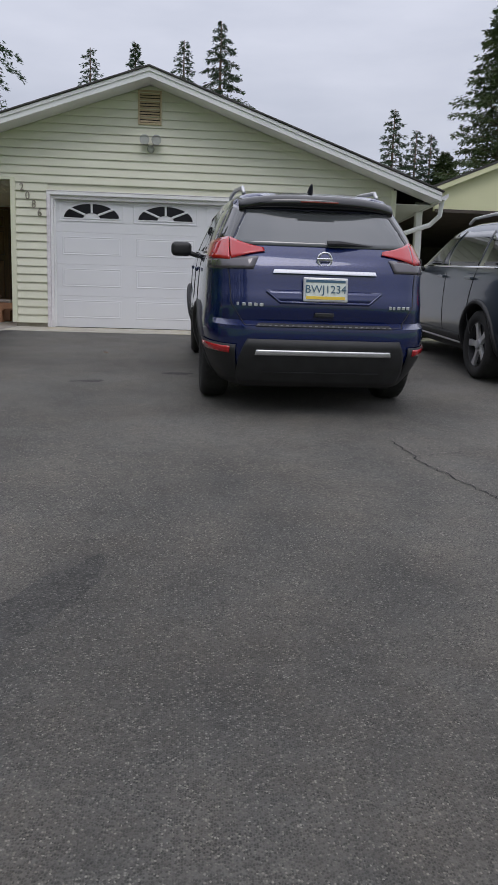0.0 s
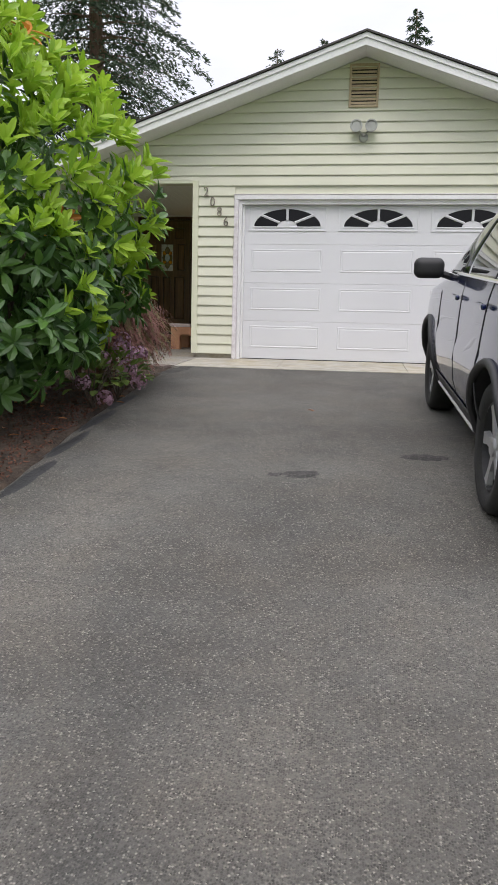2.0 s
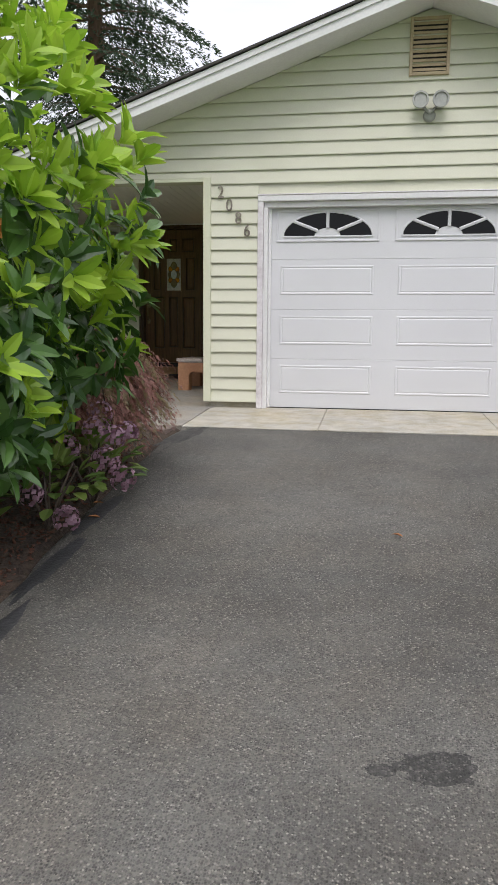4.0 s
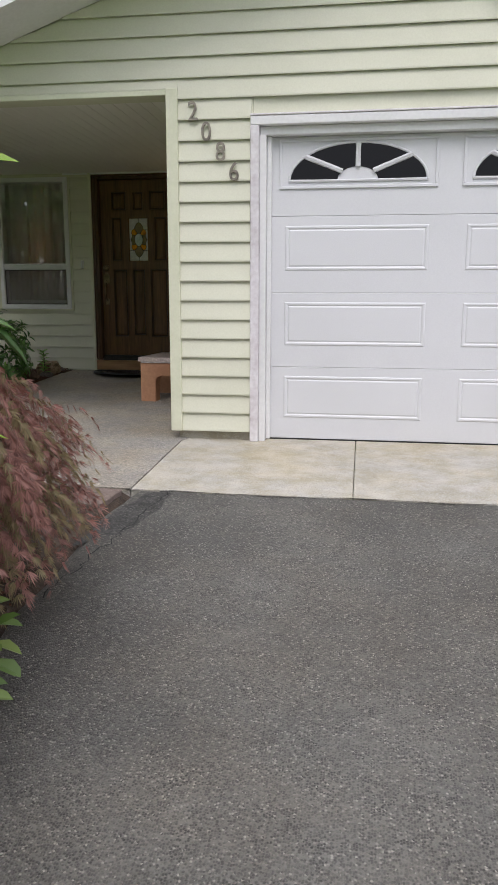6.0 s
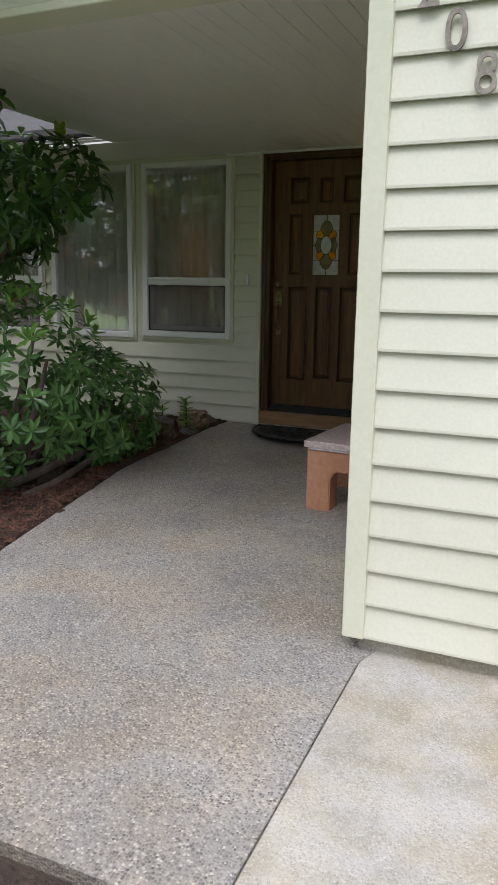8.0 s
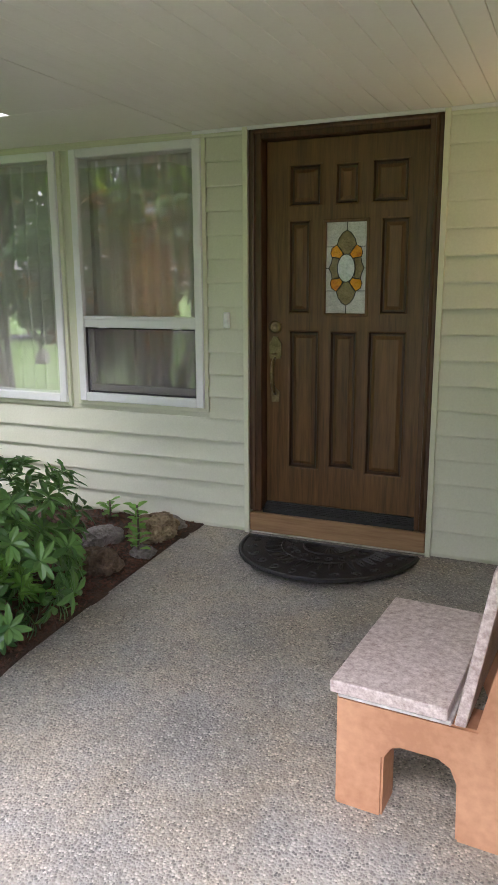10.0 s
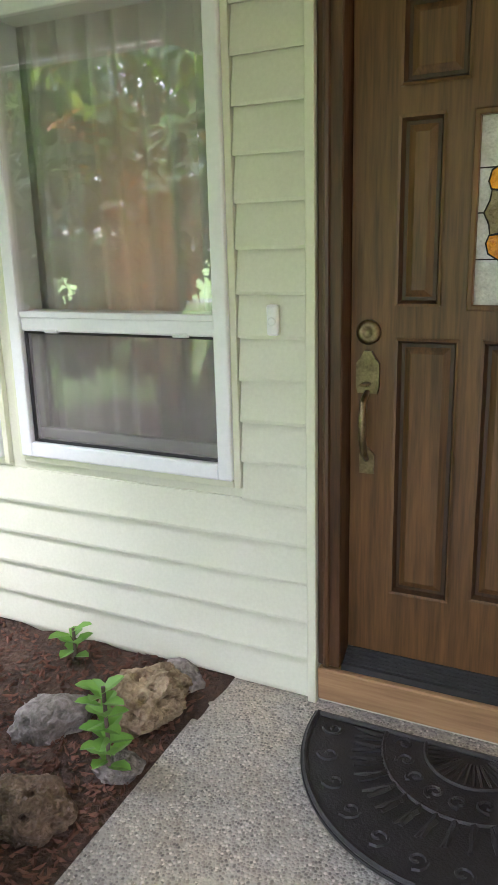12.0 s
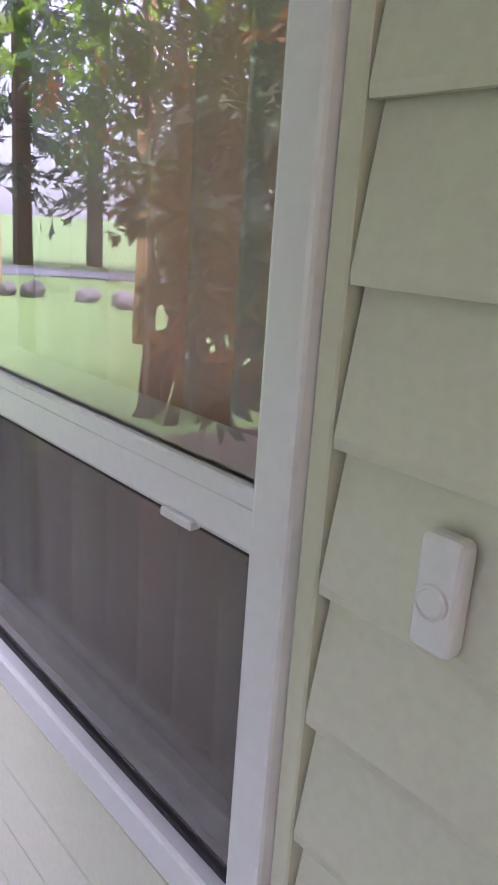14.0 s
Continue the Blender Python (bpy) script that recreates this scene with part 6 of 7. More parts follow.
def shrub(name, label, foot, lumps, n_shell, n_in, leaf, seed, mats, tip_from=0.45, near=(0, 0, 0), n_parts=120, category="shrub", spread=0.62, zmin=-0.75, stem_n=9, old=0.012, foot_r=0.15):
    """A leafy shrub: crooked stems, rosettes of leaves over several uneven lumps; the nearest rosettes are parts of their own."""
    rng = random.Random(seed)
    o = empty(name, foot, label, category)
    f = Vector(foot)
    spots = []
    total = sum(l[1][0] * l[1][2] for l in lumps)
    for c, r in lumps:
        share = r[0] * r[2] / total
        for i in range(int(n_shell * share)):
            v = rand_dir(rng, zmin)
            p = lump(rng, c, r, seed, v)
            if any(((p.x - c2[0]) / r2[0]) ** 2 + ((p.y - c2[1]) / r2[1]) ** 2 + ((p.z - c2[2]) / r2[2]) ** 2 < 0.62 for c2, r2 in lumps if c2 is not c):
                continue
            ax = (Vector((v.x / r[0], v.y / r[1], v.z / r[2])).normalized() + Vector((0, 0, 0.55)) + 0.45 * rand_dir(rng)).normalized()
            up = (p.z - (c[2] - r[2])) / (2 * r[2])
            spots.append((p, ax, up, True))
        for i in range(int(n_in * share)):
            v = rand_dir(rng, zmin)
            p = Vector(c).lerp(lump(rng, c, r, seed, v), rng.uniform(0.55, 0.93))
            spots.append((p, (v + Vector((0, 0, 0.3)) + 0.7 * rand_dir(rng)).normalized(), 0.1, False))
    top = max(c[2] + r[2] for c, r in lumps)
    bot = min(c[2] - r[2] for c, r in lumps)
    dark, tip, olds = Leaves(), Leaves(), Leaves()
    shell = sorted([s for s in spots if s[3]], key=lambda s: (s[0] - Vector(near)).length)
    md = rosette_meshes(rng, mats[0], 5, leaf[2], leaf[0], leaf[1], spread)
    mt = rosette_meshes(rng, mats[1], 5, leaf[2] - 1, leaf[0], leaf[1] * 0.95, spread * 0.75, 0.55)

    # paler upper rosettes: new shoots plus top light painted in; inner ones stay dark
    def is_tip(s):
        h = (s[0].z - bot) / (top - bot)
        return h + rng.uniform(-0.22, 0.22) > tip_from

    for s in shell[:n_parts]:
        ob = new("leaf_rosette", rng.choice(mt if is_tip(s) else md))
        q = Vector((0, 0, 1)).rotation_difference(s[1])
        ob.parent = o
        ob.matrix_basis = Matrix.Translation(s[0] - f) @ q.to_matrix().to_4x4() @ pose(0, 0, 0, 0, 0, rng.uniform(0, 360))
    for s in shell[n_parts:] + [s for s in spots if not s[3]]:
        L = olds if rng.random() < old else tip if (s[3] and is_tip(s)) else dark
        rosette(L, rng, s[0] - f, s[1], leaf[2] - (2 if not s[3] else 0), leaf[0], leaf[1], spread, 0.5 if L is tip else 0.0)
    for L, m, nm in ((dark, mats[0], "foliage"), (tip, mats[1], "young_foliage"), (olds, M_RHODO_OLD, "withered_leaves")):
        if L.v:
            L.part(nm, m, o)
    ends = []
    for i in range(stem_n):
        c, r = lumps[i % len(lumps)]
        v = rand_dir(rng, -0.1)
        ends.append(Vector(c).lerp(lump(rng, c, r, seed, v), 0.6) - f)
    stems(o, rng, (0, 0, -0.05), ends, 0.05, None, foot_r)
    return o


# the big rhododendron beside the drive
shrub("rhododendron", "large rhododendron with glossy leaves and bright top-lit new shoots", (-4.15, 8.55, drive_z(8.55) - 0.03),
      [((-3.85, 8.45, 2.75), (1.47, 1.40, 1.40)), ((-4.3, 8.1, 3.45), (1.3, 1.2, 1.2)), ((-3.55, 7.75, 2.05), (1.05, 0.95, 0.80)), ((-3.2, 8.9, 2.3), (0.75, 0.8, 0.75)), ((-5.0, 8.0, 2.6), (1.2, 1.2, 1.3))],
      1700, 700, (0.175, 0.066, 8), 3, (M_RHODO, M_RHODO_LIT_TIP), 0.34, (-1.6, 5.0, 2.5), 300, "rhododendron", spread=0.50, stem_n=14, old=0.006)

# shrubs of the porch bed
shrub("porch_shrub", "glossy green evergreen shrub on the mulched bed by the porch", (-5.5, 14.1, porch_z(14.1) - 0.02),
      [((-5.55, 14.0, 2.15), (0.62, 0.7, 0.62)), ((-5.35, 14.7, 1.90), (0.45, 0.45, 0.42)), ((-5.62, 13.7, 1.72), (0.32, 0.40, 0.28)), ((-5.55, 15.1, 1.85), (0.42, 0.35, 0.40))],
      360, 200, (0.095, 0.032, 8), 7, (M_SHRUB, M_SHRUB_TIP), 0.80, (-3.5, 12.5, 2.5), 150, "shrub", 0.7, old=0.0)
shrub("low_shrub", "low glossy shrub with fresh green tips beside the porch slab", (-5.5, 13.3, porch_z(13.3) - 0.02),
      [((-5.75, 13.25, 1.64), (0.30, 0.34, 0.24)), ((-5.40, 14.75, 1.62), (0.25, 0.25, 0.2))],
      120, 60, (0.085, 0.030, 8), 8, (M_SHRUB, M_SHRUB_TIP), 0.35, (-3.5, 12.5, 2.5), 80, "shrub", 0.75, old=0.0, stem_n=5)
# lump at x -6.75 added to thicken the mirrored leaves and dim the porch
shrub("tall_rhododendron", "tall old rhododendron with bare crooked stems near the house", (-6.9, 13.6, 1.40),
      [((-6.7, 13.5, 4.2), (1.35, 1.2, 0.95)), ((-7.6, 13.0, 4.6), (1.2, 1.2, 1.0)), ((-6.0, 13.75, 3.72), (0.62, 0.5, 0.45)), ((-6.0, 14.55, 3.35), (0.5, 0.42, 0.42)), ((-7.6, 13.9, 3.1), (0.9, 0.8, 0.7)), ((-6.75, 14.7, 3.0), (0.55, 0.6, 0.75)), ((-5.48, 14.55, 3.42), (0.30, 0.32, 0.26))],
      1150, 420, (0.15, 0.05, 8), 11, (M_RHODO, M_RHODO_LIT_TIP), 0.62, (-4, 14, 3), 120, "rhododendron", stem_n=12, old=0.05)
shrub("old_rhododendron", "tall old rhododendron with bare forked stems over the lawn", (-10.0, 12.9, 1.38),
      [((-10.2, 12.8, 4.5), (1.7, 1.5, 1.1)), ((-11.4, 12.0, 4.2), (1.3, 1.3, 1.0)), ((-9.2, 13.2, 4.9), (1.2, 1.0, 0.9))],
      520, 260, (0.16, 0.055, 8), 13, (M_RHODO, M_RHODO_LIT_TIP), 0.5, (-5, 16, 3), 60, "rhododendron", stem_n=16, old=0.04, foot_r=0.45)


def seedling(name, label, x, y, z, h, seed, n=9, width=0.055, length=0.085):
    rng = random.Random(seed)
    o = empty(name, (x, y, z), label, "plant", "young plants by the porch")
    part("stem", tube(bmesh.new(), [(0, 0, -0.02), (0.01, 0, h * 0.5), (0.0, 0.01, h)], 0.006, 6), M_BARK, o)
    for k in range(n):
        t = 0.15 + 0.85 * k / n
        a = k * 2.4
        L = Leaves()
        L.leaf(Vector((0, 0, h * t)), Vector((math.cos(a), math.sin(a), rng.uniform(0.25, 0.7))).normalized(), Vector((0, 0, 1)), length * rng.uniform(0.8, 1.1), width)
        L.part("leaf", M_SHRUB_TIP, o)


seedling("young_plant", "small upright bright green plant among the rocks", -5.17, 15.72, porch_z(15.72), 0.30, 1, 26, 0.05, 0.080)
seedling("young_plant", "small leafy green seedling on the bark mulch", -5.14, 15.02, porch_z(15.0), 0.12, 2)
seedling("young_plant", "small leafy green seedling on the bark mulch", -5.66, 16.17, porch_z(16.2), 0.13, 4)
seedling("young_plant", "small leafy green seedling on the bark mulch", -5.34, 15.35, porch_z(15.3), 0.16, 5, 12)
seedling("young_plant", "small leafy green weed beside the concrete slab", -3.32, 11.38, drive_z(11.38) + 0.01, 0.05, 6, 6, 0.03, 0.05)


# ---- laceleaf maple ----
def maple():
    rng = random.Random(21)
    cx, cy = -3.24, 10.02
    cz = drive_z(cy)
    o = empty("laceleaf_maple", (cx, cy, cz), "weeping laceleaf maple with bronze-red feathery foliage", "maple")
    part("trunk", tube(bmesh.new(), [(0, 0, -0.03), (0.05, 0.02, 0.25), (-0.03, 0.0, 0.5), (0.02, 0.03, 0.85)], 0.05, 8, [0.06, 0.05, 0.045, 0.03]), M_BARK, o, smooth=True)
    A, B = Leaves(), Leaves()
    for i in range(26):
        a = i * 2.399
        rr = rng.uniform(0.4, 0.62)
        pts = []
        for k in range(6):
            t = k / 5
            pts.append((rr * t * math.cos(a), rr * t * math.sin(a), 0.62 + 0.5 * math.sin(t * 2.2) * 0.85 - 0.55 * t * t))
        part("branch", tube(bmesh.new(), pts, 0.012, 5, [0.018, 0.015, 0.011, 0.008, 0.005, 0.003]), M_BARK, o)
    # cascading sprays, each a drooping twig hung with feathery leaves
    for i in range(1250):
        v = rand_dir(rng, -0.55)
        k = 1 + 0.14 * noise.noise(v * 2.6 + Vector((4, 0, 0))) + 0.08 * noise.noise(v * 6 + Vector((0, 2, 0)))
        sh = rng.uniform(0.78, 0.98) if i % 5 else rng.uniform(0.5, 0.78)
        p0 = Vector((0.66 * v.x * k * sh, 0.70 * v.y * k * sh, 0.60 + 0.46 * v.z * k * sh))
        out = Vector((v.x, v.y, 0)).normalized()
        run = (out * 0.8 + Vector((0, 0, 0.25 * v.z - 0.35)) + 0.35 * rand_dir(rng)).normalized()
        green = rng.random() < (0.22 if p0.z > 0.45 else 0.5)
        n_leaf = 7
        for m in range(n_leaf):
            u = m / (n_leaf - 1)
            p = p0 + run * (0.13 * u) + Vector((0, 0, -0.09 * u * u))
            p.z = max(p.z, 0.05 + rng.uniform(0, 0.06))
            hang = (out * rng.uniform(0.2, 0.7) + Vector((0, 0, -1.0)) + 0.55 * rand_dir(rng)).normalized()
            s = hang.cross(out)
            s = (s + 0.4 * rand_dir(rng)).normalized() if s.length > 0.1 else hang.orthogonal().normalized()
            L = B if green else A
            for j in range(7):
                ang = (j - 3) * 0.30
                d = (hang * math.cos(ang) + s * math.sin(ang)).normalized()
                ln = 0.056 * (1 - 0.13 * abs(j - 3)) * rng.uniform(0.8, 1.2)
                w = 0.0029
                q = d.cross(out)
                q = q.normalized() if q.length > 0.1 else s
                L.quad((p, p + d * ln * 0.45 + q * w, p + d * ln, p + d * ln * 0.45 - q * w))
    A.part("foliage", M_MAPLE, o, "bronze-red feathery leaves")
    B.part("lower_foliage", M_MAPLE_G, o, "greenish inner leaves")
    return o

maple()


# ---- dwarf conifer, hydrangea ----
def dwarf():
    rng = random.Random(5)
    o = empty("dwarf_conifer", (-3.06, 6.42, drive_z(6.42) - 0.02), "rounded bright green dwarf conifer beside the drive", "shrub")
    part("trunk", tube(bmesh.new(), [(0, 0, 0), (0.01, 0, 0.2), (0, 0.01, 0.4)], 0.03, 7), M_BARK, o)
    L = Leaves()
    for i in range(2600):
        v = rand_dir(rng, -0.35)
        k = 1 + 0.14 * noise.noise(v * 3.5) + 0.08 * noise.noise(v * 9)
        p = Vector((0.35 * v.x * k, 0.35 * v.y * k, 0.26 + 0.29 * v.z * k)) * rng.uniform(0.88, 1.0)
        d = (v + 0.6 * rand_dir(rng) + Vector((0, 0, 0.4))).normalized()
        s = d.orthogonal().normalized()
        if rng.random() < 0.5:
            s = d.cross(s)
        for j in range(3):
            dd = (d + s * (j - 1) * 0.7).normalized()
            q = dd.cross(v).normalized() if dd.cross(v).length > 0.1 else s
            L.quad((p, p + dd * 0.022 + q * 0.008, p + dd * 0.045, p + dd * 0.022 - q * 0.008))
    L.part("foliage", M_DWARF, o)


def hydrangea(x, y, z, heads, seed):
    rng = random.Random(seed)
    o = empty("hydrangea", (x, y, z), "small hydrangea with faded mauve flower heads", "hydrangea", "hydrangeas under the rhododendron")
    L = Leaves()
    for i in range(46):
        v = rand_dir(rng, -0.1)
        p = Vector((0.24 * v.x, 0.24 * v.y, 0.18 + 0.2 * v.z))
        L.leaf(p, (v + 0.4 * rand_dir(rng)).normalized(), Vector((0, 0, 1)), 0.11, 0.075)
    L.part("foliage", M_HYDLEAF, o)
    for k in range(6):
        a = k * 1.05
        part("stem", tube(bmesh.new(), [(0, 0, -0.02), (0.08 * math.cos(a), 0.08 * math.sin(a), 0.16), (0.18 * math.cos(a), 0.18 * math.sin(a), 0.34)], 0.006, 5), M_BARK, o)
    for hx_, hy_, hz_, r in heads:
        F = Leaves()
        for i in range(60):
            v = rand_dir(rng, -0.5)
            p = Vector((hx_, hy_, hz_)) + v * r
            s = v.orthogonal().normalized()
            t = v.cross(s)
            w = 0.017
            F.quad((p + s * w, p + t * w + v * 0.006, p - s * w, p - t * w + v * 0.006))
        F.part("flower_head", M_PETAL, o, "faded mauve flower head")


dwarf()
hydrangea(-2.78, 9.2, drive_z(9.2), ((0.12, -0.10, 0.28, 0.085), (0.05, -0.05, 0.46, 0.08), (0.19, 0.02, 0.16, 0.075), (-0.1, -0.12, 0.36, 0.07), (0.10, 0.10, 0.40, 0.075)), 31)
hydrangea(-2.88, 8.78, drive_z(8.78), ((0.16, -0.12, 0.08, 0.07), (-0.02, -0.16, 0.22, 0.065)), 33)
hydrangea(-2.88, 9.5, drive_z(9.5), ((0.05, -0.02, 0.50, 0.08), (0.22, 0.0, 0.38, 0.07)), 35)


# ---- rocks ----
M_ROCK = surface("pitted_tan_rock", (0.15, 0.10, 0.06), (0.50, 0.39, 0.25), 14, 60, 0.9, 0.9, bdist=0.02)
M_ROCKG = surface("grey_brown_rock", (0.09, 0.078, 0.070), (0.36, 0.32, 0.29), 9, 60, 0.9, 0.9, bdist=0.02)
M_ROCKB = surface("dark_brown_rock", (0.055, 0.035, 0.022), (0.22, 0.15, 0.10), 11, 60, 0.9, 1.0, bdist=0.03)


def rock(label, x, y, z, size, seed, mat, pits=0, sub=4):
    bm = bmesh.new()
    bmesh.ops.create_icosphere(bm, subdivisions=sub, radius=1.0)
    rng = random.Random(seed)
    holes_ = [(rand_dir(rng, -0.1), rng.uniform(0.09, 0.19)) for _ in range(pits)]
    for v in bm.verts:
        d = v.co.normalized()
        k = 1 + 0.28 * noise.noise(d * 1.6 + Vector((seed, 0, 0))) + 0.12 * noise.noise(d * 4 + Vector((0, seed, 0))) + 0.06 * noise.noise(d * 9) + 0.03 * noise.noise(d * 22)
        for h, r in holes_:
            a = (d - h).length
            if a < r:
                k -= 0.38 * min(1.0, 1.6 * (1 - (a / r) ** 2))
        v.co = Vector((d.x * size[0], d.y * size[1], d.z * size[2])) * k
    o = part("rock", bm, mat, None, "", True)
    o.matrix_basis = pose(x, y, z + size[2] * 0.45, 0, 0, seed * 37)
    return tagged(o, label, "rock", "rocks by the porch")


rock("pitted tan rock full of holes on the mulch", -5.24, 16.02, porch_z(16.0), (0.155, 0.12, 0.105), 2, M_ROCK, 48, 6)
rock("rough brown rock beside the porch slab", -5.28, 15.50, porch_z(15.5), (0.12, 0.10, 0.085), 5, M_ROCKB, 14, 5)
rock("grey rock on the mulch by the house wall", -5.48, 15.84, porch_z(15.8), (0.13, 0.09, 0.07), 6, M_ROCKG, 5)
rock("small dark rock beside the porch slab", -5.16, 15.76, porch_z(15.7), (0.06, 0.07, 0.04), 8, M_ROCKG)
rock("low grey rock against the house wall", -5.22, 16.22, porch_z(16.2), (0.10, 0.06, 0.045), 9, M_ROCKG)
rng = random.Random(77)
for k in range(14):
    x, y = -13.5 - k * 0.75 + rng.uniform(-0.2, 0.2), 6.0 + 0.36 * k + rng.uniform(-0.3, 0.3)
    rock("rounded garden rock edging the lawn", x, y, ground_z(x, y) - 0.05, (rng.uniform(0.18, 0.38), rng.uniform(0.15, 0.3), rng.uniform(0.14, 0.26)), 20 + k, M_ROCKG, 0, 3)

# ---- paver, patches, cracks, litter ----
M_PAVER = aggregate("brown_pebbled_paver", (0.22, 0.165, 0.14), (0.15, 0.11, 0.095), [(0.0, (0.10, 0.08, 0.07)), (1.0, (0.34, 0.27, 0.235)), (0.5, (0.2, 0.155, 0.135))], 120, 0.85, 0.5, 0.7, 2)
bm = bmesh.new()
prism(bm, [(-3.115, 11.225), (-2.885, 11.195), (-2.868, 11.50), (-3.105, 11.535)], "z", 1.30, 1.382)
bmesh.ops.bevel(bm, geom=bm.edges[:], offset=0.006, segments=1, affect="EDGES")
tagged(part("paver", bm, M_PAVER), "brown pebbled concrete paver on the soil by the drive", "paver")


def stain(name, label, cx, cy, rx, ry, rot, mat, seed, lift=0.003, n=40):
    """A thin uneven skin of asphalt or tar lying on the drive."""
    bm = bmesh.new()
    c, s = math.cos(radians(rot)), math.sin(radians(rot))
    rings = []
    for rr in (1.0, 0.6, 0.2):
        ring = []
        for k in range(n):
            a = k * math.tau / n
            q = 1 + 0.35 * noise.noise(Vector((2 * math.cos(a), 2 * math.sin(a), seed))) + 0.2 * noise.noise(Vector((6 * math.cos(a), 6 * math.sin(a), seed)))
            x, y = rx * rr * q * math.cos(a), ry * rr * q * math.sin(a)
            px, py = cx + c * x - s * y, cy + s * x + c * y
            z = drive_z(py) + 0.006 * noise.noise(Vector((px * 0.8, py * 0.8, 0)))
            ring.append(bm.verts.new((px, py, z + (lift if rr < 1 else 0.0))))
        rings.append(ring)
    for a, b in zip(rings, rings[1:]):
        for k in range(n):
            bm.faces.new((a[k], a[(k + 1) % n], b[(k + 1) % n], b[k]))
    bm.faces.new(rings[-1])
    return tagged(part(name, bm, mat, None, "", True), label, "asphalt patch", "", "structure")


stain("asphalt_patch", "dark oily patch in the asphalt drive", -0.90, 7.05, 0.12, 0.075, 10, M_PATCH, 1)
stain("asphalt_patch", "small dark oily patch in the asphalt drive", -1.06, 7.02, 0.05, 0.03, 10, M_PATCH, 2)
stain("asphalt_patch", "dark oily patch in the asphalt drive", -0.12, 7.58, 0.16, 0.08, 5, M_PATCH, 3)
stain("asphalt_patch", "long dark resealed patch in the asphalt drive", -0.62, 2.78, 0.55, 0.13, 62, M_PATCH, 4)
stain("asphalt_patch", "darker strip of newer asphalt at the slab", -2.72, 11.2, 0.42, 0.10, 75, M_PATCH, 6)
for k in range(4):
    y = 6.7 + k * 0.78
    stain("asphalt_patch", "black tar skin along the edge of the drive", drive_left(y) + 0.11, y, 0.38, 0.050, 88, M_TAR, 10 + k, 0.004)


def crack(pts, w):
    bm = bmesh.new()
    rng = random.Random(len(pts) * 7)
    line = []
    for (x0, y0), (x1, y1) in zip(pts, pts[1:]):
        for i in range(10):
            t = i / 10
            line.append((x0 + (x1 - x0) * t + rng.uniform(-0.022, 0.022), y0 + (y1 - y0) * t + rng.uniform(-0.018, 0.018)))
    a, b = [], []
    for i, (x, y) in enumerate(line):
        nx_, ny_ = line[min(i + 1, len(line) - 1)][0] - line[max(i - 1, 0)][0], line[min(i + 1, len(line) - 1)][1] - line[max(i - 1, 0)][1]
        d = math.hypot(nx_, ny_) or 1
        ww = w * rng.uniform(0.4, 1.2)
        z = drive_z(y) + 0.006 * noise.noise(Vector((x * 0.8, y * 0.8, 0))) + 0.0045
        a.append(bm.verts.new((x - ny_ / d * ww, y + nx_ / d * ww, z)))
        b.append(bm.verts.new((x + ny_ / d * ww, y - nx_ / d * ww, z)))
    for i in range(len(line) - 1):
        bm.faces.new((a[i], b[i], b[i + 1], a[i + 1]))
    tagged(part("asphalt_crack", bm, M_CRACK), "dark crack across the asphalt drive", "crack", "", "structure")


M_CRACK = surface("tar_black_crack", (0.008, 0.008, 0.008), (0.022, 0.022, 0.022), 20, 90, 0.95, 0.2)
crack([(1.45, 5.15), (1.52, 4.75), (1.66, 4.3), (1.80, 4.0), (2.2, 3.7)], 0.005)
crack([(1.52, 4.78), (2.3, 5.1), (3.0, 5.2)], 0.0025)
crack([(-2.60, 11.54), (-2.66, 11.1), (-2.74, 10.6), (-2.80, 10.2)], 0.0032)
crack([(-2.85, 11.548), (-1.5, 11.55), (0.5, 11.55)], 0.004)

M_DEADLEAF = surface("dead_orange_leaf", (0.28, 0.10, 0.03), (0.50, 0.22, 0.08), 20, 60, 0.7, 0.2)
rng = random.Random(9)
for k in range(26):
    if k < 4:
        x, y = ((-2.95, 6.9), (-2.70, 6.62), (-2.9, 6.2), (-1.0, 8.9))[k]
    else:
        x, y = rng.uniform(-4.6, -2.7), rng.uniform(6.8, 9.2)
    L = Leaves()
    z = (drive_z(y) if x > drive_left(y) else ground_z(x, y)) + 0.012
    L.leaf(Vector((0, 0, 0)), Vector((1, 0, 0.12)).normalized(), Vector((0, 0, 1)), rng.uniform(0.06, 0.11), rng.uniform(0.025, 0.04), fold=0.3)
    ob = L.part("fallen_leaf", M_DEADLEAF, None)
    ob.matrix_basis = pose(x, y, z, rng.uniform(-10, 10), rng.uniform(-10, 10), rng.uniform(0, 360))
    tagged(ob, "dry orange-brown leaf lying on the ground", "fallen leaf", "fallen leaves")

